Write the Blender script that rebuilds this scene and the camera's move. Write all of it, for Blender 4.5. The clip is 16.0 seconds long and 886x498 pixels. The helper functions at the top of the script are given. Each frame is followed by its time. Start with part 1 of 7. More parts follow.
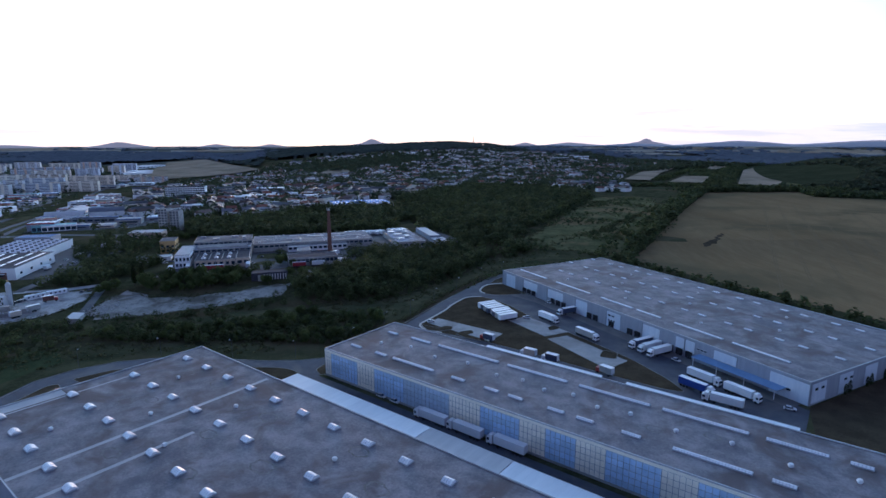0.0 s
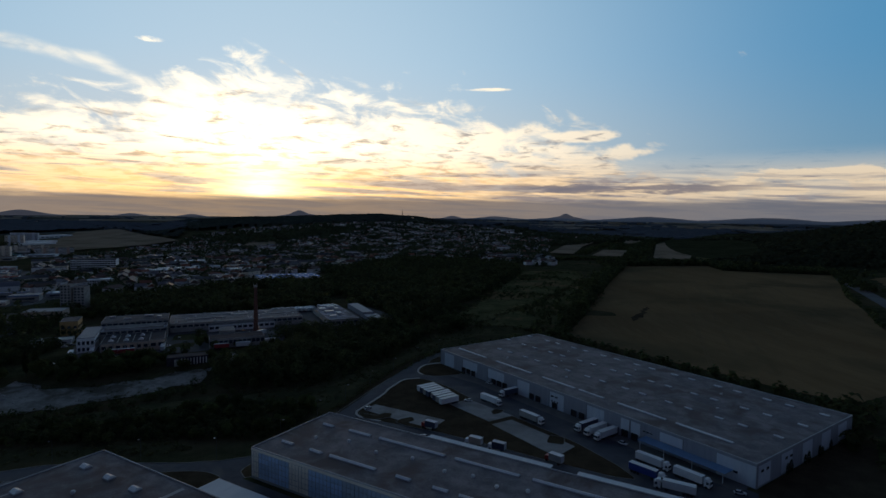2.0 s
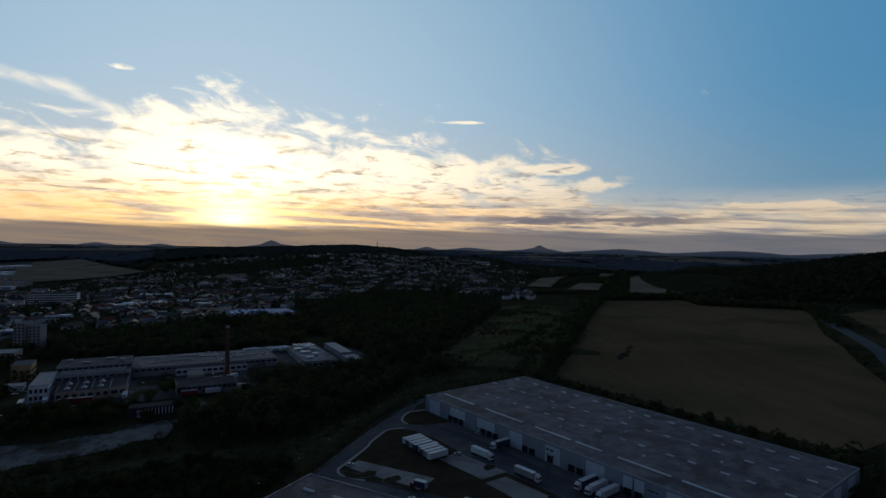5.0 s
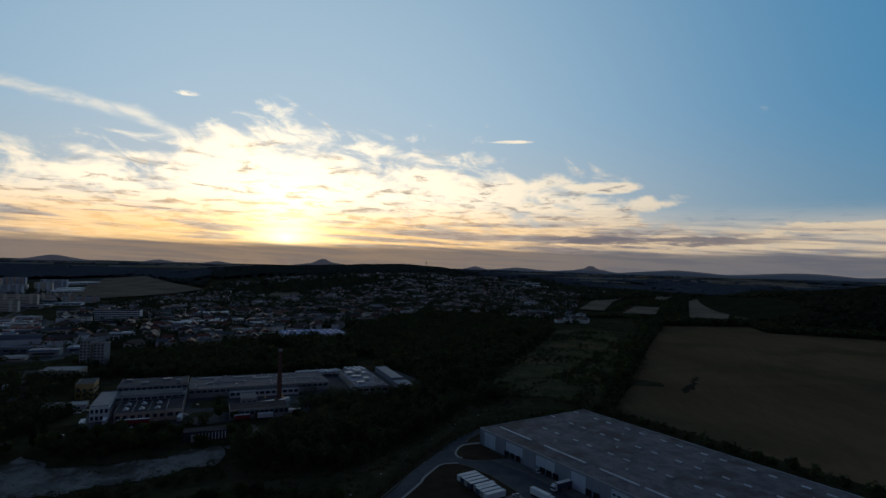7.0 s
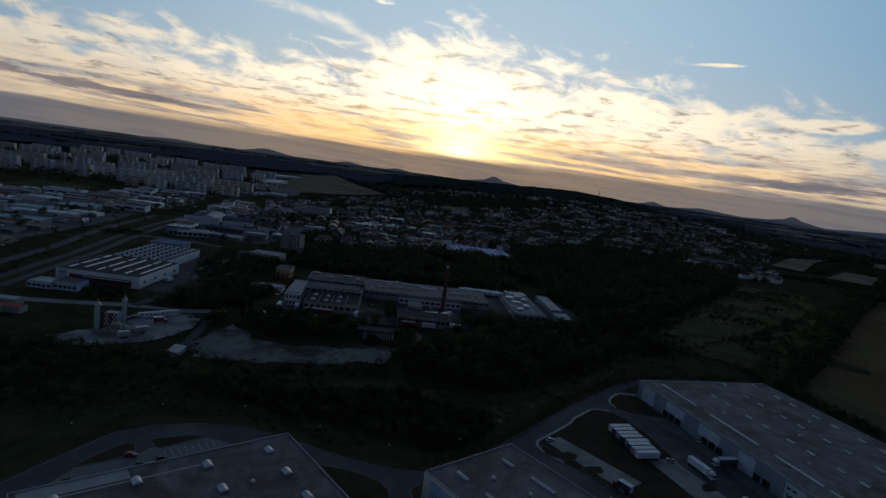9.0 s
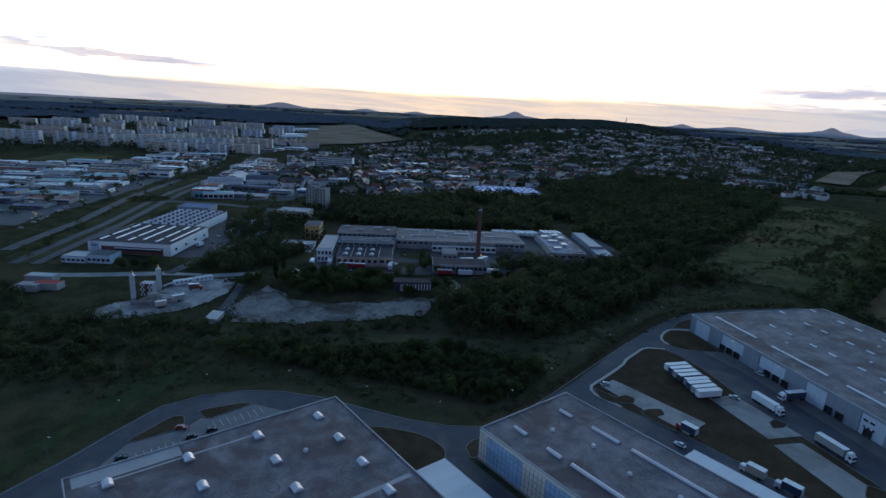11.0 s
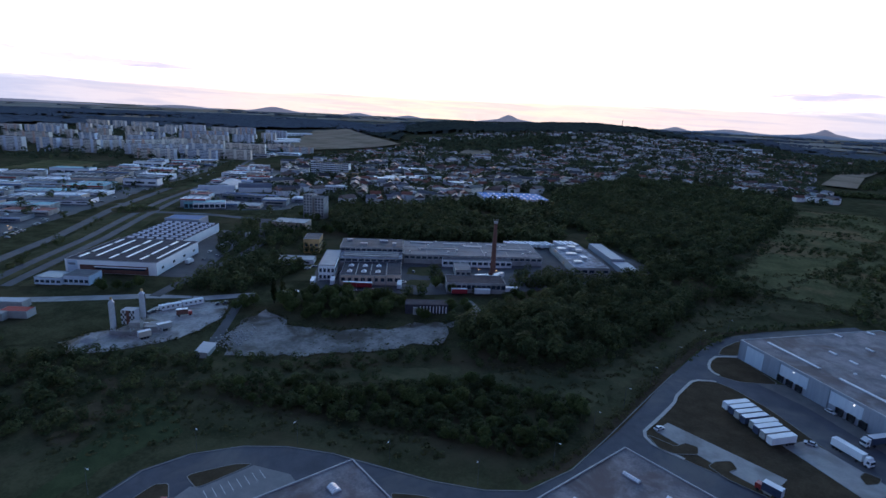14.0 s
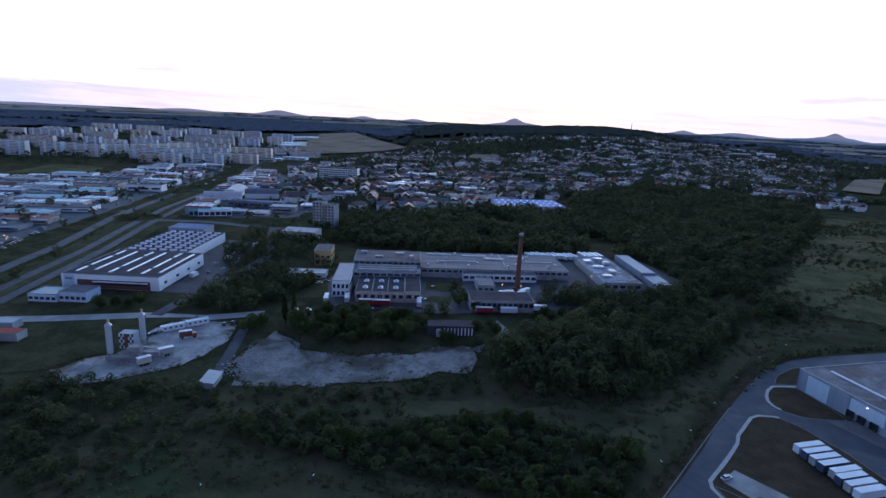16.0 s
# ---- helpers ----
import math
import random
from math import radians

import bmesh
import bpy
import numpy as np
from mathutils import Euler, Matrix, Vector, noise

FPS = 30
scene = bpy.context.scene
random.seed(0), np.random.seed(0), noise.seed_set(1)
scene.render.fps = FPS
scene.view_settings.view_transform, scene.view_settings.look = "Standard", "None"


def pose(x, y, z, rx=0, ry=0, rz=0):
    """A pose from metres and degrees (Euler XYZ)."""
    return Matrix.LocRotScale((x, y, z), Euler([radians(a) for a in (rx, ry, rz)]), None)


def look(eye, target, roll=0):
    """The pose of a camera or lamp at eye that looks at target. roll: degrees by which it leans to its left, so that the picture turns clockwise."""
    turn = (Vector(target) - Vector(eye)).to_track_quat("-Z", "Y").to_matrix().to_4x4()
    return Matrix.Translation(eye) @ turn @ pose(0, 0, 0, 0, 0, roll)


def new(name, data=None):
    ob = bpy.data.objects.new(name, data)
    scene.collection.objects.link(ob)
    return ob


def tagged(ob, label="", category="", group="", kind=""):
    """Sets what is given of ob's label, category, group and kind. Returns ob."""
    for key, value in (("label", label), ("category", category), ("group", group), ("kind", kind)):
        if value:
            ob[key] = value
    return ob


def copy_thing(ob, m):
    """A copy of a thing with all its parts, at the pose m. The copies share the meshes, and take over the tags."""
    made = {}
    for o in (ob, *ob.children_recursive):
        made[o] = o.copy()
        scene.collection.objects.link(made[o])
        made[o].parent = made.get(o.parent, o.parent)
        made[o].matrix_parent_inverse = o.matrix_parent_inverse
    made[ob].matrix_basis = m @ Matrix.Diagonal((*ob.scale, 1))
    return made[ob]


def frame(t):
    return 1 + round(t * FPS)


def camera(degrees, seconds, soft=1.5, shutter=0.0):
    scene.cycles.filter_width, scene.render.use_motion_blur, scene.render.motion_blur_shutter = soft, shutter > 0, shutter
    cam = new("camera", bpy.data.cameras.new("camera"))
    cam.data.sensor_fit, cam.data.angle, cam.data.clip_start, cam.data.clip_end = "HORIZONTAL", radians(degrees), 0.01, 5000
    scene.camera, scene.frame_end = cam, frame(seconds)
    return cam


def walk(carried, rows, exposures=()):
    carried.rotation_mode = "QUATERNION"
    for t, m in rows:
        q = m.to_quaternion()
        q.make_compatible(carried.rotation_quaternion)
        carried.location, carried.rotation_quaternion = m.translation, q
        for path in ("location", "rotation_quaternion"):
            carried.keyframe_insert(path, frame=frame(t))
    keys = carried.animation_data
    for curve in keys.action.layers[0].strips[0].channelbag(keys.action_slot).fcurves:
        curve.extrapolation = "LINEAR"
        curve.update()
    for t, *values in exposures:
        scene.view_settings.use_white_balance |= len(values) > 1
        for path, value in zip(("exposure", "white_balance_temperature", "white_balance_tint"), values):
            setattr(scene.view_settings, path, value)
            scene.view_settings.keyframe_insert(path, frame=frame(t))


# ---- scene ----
cam = camera(77.9, 16.0)
PATH = [
    (0, (8.729, -5.713, 97.007), (8.728, -3.751, 96.623), -0.1),
    (0.5, (6.982, -2.708, 97.545), (7.057, -0.712, 97.448), 0.1),
    (1, (5.518, -0.488, 98.322), (5.66, 1.506, 98.241), 0.3),
    (1.5, (4.455, 1.457, 99.321), (4.657, 3.443, 99.205), 0.6),
    (2, (3.098, 3.794, 99.98), (3.359, 5.773, 99.854), 0.7),
    (2.5, (1.267, 6.995, 100.229), (1.579, 8.969, 100.133), 0.8),
    (3, (0.071, 9.819, 100.938), (0.418, 11.788, 100.882), 0.9),
    (3.5, (-0.409, 12.745, 101.723), (-0.046, 14.711, 101.68), 1.0),
    (6, (-4.099, 25.04, 107.397), (-3.753, 27.009, 107.457), 0.8),
    (6.5, (-4.601, 28.651, 108.124), (-4.295, 30.626, 108.209), -5.1),
    (7, (-5.89, 30.886, 109.154), (-5.709, 32.877, 109.206), 1.5),
    (7.5, (-6.626, 31.922, 110.82), (-6.245, 33.885, 110.888), 14.0),
    (8, (-8.242, 33.352, 112.333), (-8.027, 35.339, 112.407), 17.1),
    (8.5, (-9.924, 36.467, 113.689), (-9.955, 38.466, 113.734), 16.0),
    (9, (-10.483, 39.416, 113.877), (-10.873, 41.357, 113.596), 7.7),
    (11.5, (-21.45, 56.889, 112.771), (-21.898, 58.775, 112.275), 2.7),
    (12, (-24.666, 61.604, 112.773), (-25.105, 63.492, 112.282), 2.7),
    (12.5, (-27.937, 66.232, 112.691), (-28.37, 68.123, 112.202), 2.7),
    (13, (-31.674, 71.468, 112.238), (-32.105, 73.359, 111.752), 2.7),
    (13.5, (-35.578, 76.829, 111.987), (-36.008, 78.721, 111.502), 2.7),
    (14, (-39.542, 82.178, 111.977), (-39.972, 84.071, 111.496), 2.7),
    (14.5, (-43.632, 87.309, 112.223), (-44.063, 89.202, 111.744), 2.8),
    (15, (-47.579, 92.791, 112.134), (-48.013, 94.684, 111.657), 2.8),
    (15.5, (-51.793, 98.272, 112.178), (-52.232, 100.165, 111.704), 2.7),
    (16, (-56.084, 104.13, 112.246), (-56.53, 106.022, 111.775), 2.7),
]
EXPOSURES = [(0.0, 2.55, 5950, 19), (0.5, 1.22, 6250, 20), (1.0, 0.35, 6450, 11), (1.6, 0.12, 6500, 10), (3.7, 0.12, 6500, 10), (6.0, -0.08, 6500, 10), (9.2, -0.04, 6500, 10), (11.3, 2.0, 5850, 6), (12.5, 2.1, 5850, 10), (16.0, 2.4, 5800, 22)]
walk(cam, [(t, look(eye, target, roll)) for t, eye, target, roll in PATH], EXPOSURES)

# ---- light ----
SUN_AZ, SUN_EL = radians(-10.85), radians(1.9)
SUN_DIR = Vector((math.sin(SUN_AZ) * math.cos(SUN_EL), math.cos(SUN_AZ) * math.cos(SUN_EL), math.sin(SUN_EL)))


class Nodes:
    """Short hand for building node trees."""

    def __init__(self, tree):
        self.t = tree
        tree.nodes.clear()

    def add(self, kind, **props):
        n = self.t.nodes.new(kind)
        for k, v in props.items():
            setattr(n, k, v)
        return n

    def put(self, socket, v):
        if hasattr(v, "is_linked"):
            self.t.links.new(v, socket)
        elif v is not None:
            socket.default_value = v

    def math(self, op, a, b=None, c=None, clamp=False):
        n = self.add("ShaderNodeMath", operation=op, use_clamp=clamp)
        for i, v in enumerate((a, b, c)):
            self.put(n.inputs[i], v)
        return n.outputs[0]

    def ramp(self, v, a, b, lo=0.0, hi=1.0, smooth=True):
        n = self.add("ShaderNodeMapRange", interpolation_type="SMOOTHSTEP" if smooth else "LINEAR")
        for i, x in enumerate((v, a, b, lo, hi)):
            self.put(n.inputs[i], x)
        return n.outputs[0]

    def mix(self, f, a, b, mode="MIX"):
        n = self.add("ShaderNodeMix", data_type="RGBA", blend_type=mode)
        n.clamp_factor = True
        self.put(n.inputs[0], f)
        self.put(n.inputs[6], a if hasattr(a, "is_linked") else (*a, 1))
        self.put(n.inputs[7], b if hasattr(b, "is_linked") else (*b, 1))
        return n.outputs[2]

    def noise(self, vec, scale, detail=4, rough=0.55, dist=0.0):
        n = self.add("ShaderNodeTexNoise")
        self.put(n.inputs["Vector"], vec)
        n.inputs["Scale"].default_value, n.inputs["Detail"].default_value = scale, detail
        n.inputs["Roughness"].default_value, n.inputs["Distortion"].default_value = rough, dist
        return n.outputs[0]

    def xyz(self, x, y, z):
        n = self.add("ShaderNodeCombineXYZ")
        for i, v in enumerate((x, y, z)):
            self.put(n.inputs[i], v)
        return n.outputs[0]


def make_sky():
    world = bpy.data.worlds.new("evening_sky")
    scene.world = world
    world.use_nodes = True
    N = Nodes(world.node_tree)
    co = N.add("ShaderNodeTexCoord").outputs["Generated"]
    sep = N.add("ShaderNodeSeparateXYZ")
    N.put(sep.inputs[0], co)
    X, Y, Z = sep.outputs
    az = N.math("MULTIPLY", N.math("ARCTAN2", X, Y), 57.2958)
    el = N.math("MULTIPLY", N.math("ARCSINE", Z), 57.2958)
    dot = N.add("ShaderNodeVectorMath", operation="DOT_PRODUCT")
    N.put(dot.inputs[0], co)
    dot.inputs[1].default_value = SUN_DIR
    away = N.math("MULTIPLY", N.math("ARCCOSINE", N.math("MINIMUM", dot.outputs["Value"], 1.0)), 57.2958)
    # clear air: physical sky at sunset
    sky = N.add("ShaderNodeTexSky", sky_type="NISHITA")
    sky.sun_disc, sky.sun_elevation, sky.sun_rotation = False, SUN_EL, SUN_AZ
    sky.altitude, sky.air_density, sky.dust_density, sky.ozone_density = 300, 1.0, 1.2, 2.0
    air = N.mix(1.0, sky.outputs[0], (SKY_K, SKY_K, SKY_K * 1.2), "MULTIPLY")
    blue = N.mix(N.ramp(away, 12.0, 62.0), (0.375, 0.53, 0.65), (0.066, 0.23, 0.41))
    # the sky behind: dim overhead, a paler belt low in the east
    dusk = N.mix(N.ramp(el, 12.0, 55.0), (0.035, 0.043, 0.090), (0.011, 0.0135, 0.029))
    blue = N.mix(N.ramp(el, 26.0, 44.0), blue, dusk)
    blue = N.mix(N.ramp(away, 58.0, 92.0), blue, dusk)
    blue = N.mix(N.ramp(el, 2.0, 16.0, 0.6, 0.0), blue, N.mix(N.ramp(away, 20.0, 60.0), (0.50, 0.48, 0.44), (0.16, 0.27, 0.36)))
    clear = N.mix(1.0, air, blue, "ADD")
    # a broken cloud deck lit from the horizon
    d = N.math("ADD", N.math("MAXIMUM", Z, 0.0), 0.09)
    plane = N.xyz(N.math("DIVIDE", X, d), N.math("DIVIDE", Y, d), 0.0)
    sky_map = N.xyz(N.math("MULTIPLY", az, 0.1), N.math("ADD", N.math("MULTIPLY", el, 0.2), N.math("MULTIPLY", az, 0.028)), 3.7)
    n1 = N.noise(sky_map, 2.1, 10, 0.6, 0.6)
    n2 = N.noise(plane, 2.0, 7, 0.6, 0.4)
    edge = N.add("ShaderNodeValToRGB")
    N.put(edge.inputs[0], N.ramp(az, -60.0, 60.0, 0.0, 1.0, False))
    skyline = ((-60, 9.5), (-33, 10.4), (-21, 11.0), (-16, 13.4), (-10.5, 13.6), (-6, 12.2), (1, 12.2), (7, 12.7), (13, 12.0), (18, 10.0), (23.5, 8.8), (27, 5.6), (40, 4.4), (60, 4.0))
    stops = edge.color_ramp.elements
    while len(stops) < len(skyline):
        stops.new(0.5)
    for stop, (a, e) in zip(stops, skyline):
        stop.position, stop.color = (a + 60) / 120, (e / 20, e / 20, e / 20, 1)
    top = N.math("MULTIPLY", edge.outputs[0], 20.0)
    rel = N.math("DIVIDE", el, top)
    bias = N.ramp(rel, 0.55, 1.3, 0.16, -0.17, False)
    bias = N.math("ADD", bias, N.ramp(away, 4.0, 16.0, 0.12, 0.0))
    bias = N.math("SUBTRACT", bias, N.ramp(N.math("ABSOLUTE", az), 60.0, 110.0, 0.0, 0.3))
    # a long thin wisp slanting down towards the sun
    slant = N.math("MINIMUM", N.math("SUBTRACT", 4.7, N.math("MULTIPLY", az, 0.33)), N.math("SUBTRACT", 10.3, N.math("MULTIPLY", az, 0.1)))
    wisp = N.math("ABSOLUTE", N.math("ADD", N.math("SUBTRACT", el, slant), N.math("MULTIPLY", N.math("SUBTRACT", n2, 0.5), 2.2)))
    wisp = N.math("MULTIPLY", N.ramp(wisp, 0.0, 0.85, 0.55, 0.0), N.math("MULTIPLY", N.ramp(az, -17.0, -21.0), N.ramp(az, -46.0, -32.0, 0.2, 1.0)))
    wisp = N.math("MULTIPLY", wisp, N.ramp(n1, 0.36, 0.62, 0.25, 1.0))
    # single small clouds
    for ca, ce, cw, chh in ((-20.4, 15.2, 1.6, 0.28), (27.0, 6.6, 2.4, 0.7), (42.5, 3.9, 5.0, 0.5), (21.5, 7.9, 3.4, 0.5), (12.0, 12.6, 2.0, 0.17)):
        du = N.math("DIVIDE", N.math("SUBTRACT", az, ca), cw)
        dv = N.math("DIVIDE", N.math("SUBTRACT", el, ce), chh)
        dd = N.math("ADD", N.math("MULTIPLY", du, du), N.math("MULTIPLY", dv, dv))
        bias = N.math("ADD", bias, N.ramp(dd, 0.0, 2.2, 0.20, 0.0))
    dens = N.math("ADD", N.math("ADD", N.math("MULTIPLY", n1, 0.62), N.math("MULTIPLY", n2, 0.38)), bias)
    cover = N.math("MAXIMUM", N.ramp(dens, 0.47, 0.65), wisp)
    glow = N.ramp(away, 0.0, 46.0, 1.0, 0.0)
    lit = N.mix(glow, (0.72, 0.64, 0.52), (1.5, 1.30, 0.98))
    dark = N.mix(glow, (0.18, 0.20, 0.25), (0.58, 0.46, 0.34))
    shade = N.math("ADD", N.math("MULTIPLY", N.noise(plane, 3.4, 6, 0.62, 0.5), 0.6), N.math("MULTIPLY", N.ramp(rel, 0.1, 0.8, 0.52, 0.34), 0.4))
    body = N.mix(N.ramp(shade, 0.45, 0.57), lit, dark)
    low = N.ramp(el, 2.5, 7.0, 1.0, 0.0)
    # thin level streaks low down, gold against grey
    level = N.xyz(N.math("MULTIPLY", az, 0.055), N.math("ADD", N.math("MULTIPLY", el, 0.95), N.math("MULTIPLY", az, 0.03)), 1.3)
    streak = N.ramp(N.noise(level, 1.5, 6, 0.55, 0.35), 0.44, 0.60)
    band = N.mix(streak, N.mix(glow, (0.70, 0.55, 0.38), (1.4, 0.82, 0.28)), N.mix(glow, (0.24, 0.215, 0.225), (0.46, 0.33, 0.25)))
    body = N.mix(N.math("MULTIPLY", low, 0.85), body, band)
    cover = N.math("MAXIMUM", cover, N.math("MULTIPLY", N.ramp(el, 2.5, 6.5, 0.85, 0.0), N.ramp(N.math("ABSOLUTE", az), 50.0, 90.0, 1.0, 0.0)))
    col = N.mix(cover, clear, body)
    # haze lying on the horizon
    haze = N.mix(N.ramp(away, 2.0, 50.0, 1.0, 0.0), (0.128, 0.133, 0.160), (0.205, 0.162, 0.138))
    fray = N.math("ADD", el, N.math("MULTIPLY", N.math("SUBTRACT", N.noise(level, 2.2, 5, 0.6, 0.2), 0.5), 1.2))
    col = N.mix(N.ramp(fray, 1.1, 2.1, 0.92, 0.0), col, haze)
    # thin lilac-grey bars of cloud low on both sides
    ragged = N.noise(N.xyz(N.math("MULTIPLY", az, 0.16), N.math("MULTIPLY", el, 1.1), 8.0), 1.6, 7, 0.6, 0.3)
    for c0, c1, ce, slope, half in ((-57.0, -31.0, 3.1, -0.03, 0.75), (11.0, 41.0, 2.75, 0.008, 0.85)):
        mid = N.math("ADD", ce, N.math("MULTIPLY", N.math("SUBTRACT", az, (c0 + c1) / 2), slope))
        off = N.math("DIVIDE", N.math("ABSOLUTE", N.math("SUBTRACT", el, mid)), half)
        ends = N.math("MULTIPLY", N.ramp(az, c0, c0 + 8.0), N.ramp(az, c1 - 9.0, c1, 1.0, 0.0))
        bar = N.math("MULTIPLY", ends, N.ramp(N.math("SUBTRACT", ragged, N.math("MULTIPLY", off, 0.30)), 0.28, 0.46))
        col = N.mix(N.math("MULTIPLY", bar, 0.85), col, (0.150, 0.142, 0.172))
    # the sun's own glow through the thin cloud
    near = N.math("POWER", N.ramp(away, 0.0, 9.0, 1.0, 0.0, False), 3.0)
    halo = N.math("ADD", N.math("MULTIPLY", near, 1.6), N.math("MULTIPLY", N.ramp(away, 0.0, 14.0, 1.0, 0.0), 0.25))
    shine = N.mix(1.0, (1.0, 0.80, 0.42), N.xyz(halo, halo, halo), "MULTIPLY")
    col = N.mix(N.ramp(el, 1.2, 2.0), col, N.mix(1.0, col, shine, "ADD"))
    bg = N.add("ShaderNodeBackground")
    N.put(bg.inputs[0], col)
    bg.inputs[1].default_value = 1.0
    out = N.add("ShaderNodeOutputWorld")
    N.put(out.inputs[0], bg.outputs[0])


SKY_K = 0.02
make_sky()
sun = new("sun", bpy.data.lights.new("sun", "SUN"))
sun.data.energy, sun.data.angle, sun.data.color = 0.12, radians(2.0), (1.0, 0.5, 0.28)
sun.matrix_world = look(SUN_DIR * 900, (0, 0, 0))


# ---- materials ----
def surface(name, c1, c2, scale, rough=0.85, bump=0.2, fine=8.0, metal=0.0, vary=0.0, c3=None, c3_scale=0.05, spec=0.4, stretch=(1, 1, 1), island=0.0):
    """Two-scale mottled surface: c1 to c2 by noise, patches of c3, fine grain, relief; vary: value change from object to object."""
    m = bpy.data.materials.new(name)
    m.use_nodes = True
    N = Nodes(m.node_tree)
    co = N.add("ShaderNodeTexCoord").outputs["Object"]
    mp = N.add("ShaderNodeMapping")
    N.put(mp.inputs["Vector"], co)
    mp.inputs["Scale"].default_value = stretch
    v = mp.outputs[0]
    a = N.noise(v, scale, 6, 0.62, 0.3)
    b = N.noise(v, scale * fine, 4, 0.65)
    f = N.math("ADD", N.math("MULTIPLY", a, 0.65), N.math("MULTIPLY", b, 0.35))
    col = N.mix(N.ramp(f, 0.34, 0.66), c1, c2)
    if c3:
        col = N.mix(N.ramp(N.noise(co, c3_scale, 5, 0.6, 0.5), 0.48, 0.66), col, c3)
    if vary or island:
        src = N.add("ShaderNodeObjectInfo").outputs["Random"] if vary else N.add("ShaderNodeNewGeometry").outputs["Random Per Island"]
        k = vary or island
        g = N.ramp(src, 0.0, 1.0, 1.0 - k, 1.0 + k, False)
        col = N.mix(1.0, col, N.xyz(g, g, g), "MULTIPLY")
    p = N.add("ShaderNodeBsdfPrincipled")
    N.put(p.inputs["Base Color"], col)
    N.put(p.inputs["Roughness"], N.ramp(b, 0.3, 0.7, rough - 0.08, min(1.0, rough + 0.08), False))
    p.inputs["Metallic"].default_value = metal
    p.inputs["Specular IOR Level"].default_value = spec
    if bump:
        bp = N.add("ShaderNodeBump")
        bp.inputs["Strength"].default_value, bp.inputs["Distance"].default_value = bump, 0.15
        N.put(bp.inputs["Height"], b)
        N.put(p.inputs["Normal"], bp.outputs[0])
    o = N.add("ShaderNodeOutputMaterial")
    N.put(o.inputs[0], p.outputs[0])
    return m


def leafy(name, c1, c2, vary=0.0):
    """Foliage: colour changes from clump to clump, and from tree to tree."""
    m = bpy.data.materials.new(name)
    m.use_nodes = True
    N = Nodes(m.node_tree)
    r = N.add("ShaderNodeNewGeometry").outputs["Random Per Island"]
    co = N.add("ShaderNodeTexCoord").outputs["Object"]
    n = N.ramp(N.noise(co, 0.11, 5, 0.6), 0.38, 0.62)
    n = N.math("MULTIPLY", n, N.ramp(N.noise(co, 0.018, 4, 0.6), 0.36, 0.60, 0.55, 1.0))
    col = N.mix(N.math("ADD", N.math("MULTIPLY", r, 0.35), N.math("MULTIPLY", n, 0.65)), c1, c2)
    if vary:
        g = N.ramp(N.add("ShaderNodeObjectInfo").outputs["Random"], 0, 1, 1 - vary, 1 + vary, False)
        col = N.mix(1.0, col, N.xyz(g, g, g), "MULTIPLY")
    p = N.add("ShaderNodeBsdfPrincipled")
    N.put(p.inputs["Base Color"], col)
    p.inputs["Roughness"].default_value, p.inputs["Specular IOR Level"].default_value = 0.8, 0.04
    tr = N.add("ShaderNodeBsdfTranslucent")
    N.put(tr.inputs[0], col)
    ms = N.add("ShaderNodeMixShader")
    ms.inputs[0].default_value = 0.45
    N.put(ms.inputs[1], p.outputs[0])
    N.put(ms.inputs[2], tr.outputs[0])
    o = N.add("ShaderNodeOutputMaterial")
    N.put(o.inputs[0], ms.outputs[0])
    return m


def lamp_glow(name, colour, strength):
    m = bpy.data.materials.new(name)
    m.use_nodes = True
    N = Nodes(m.node_tree)
    e = N.add("ShaderNodeEmission")
    e.inputs[0].default_value, e.inputs[1].default_value = (*colour, 1), strength
    o = N.add("ShaderNodeOutputMaterial")
    N.put(o.inputs[0], e.outputs[0])
    return m


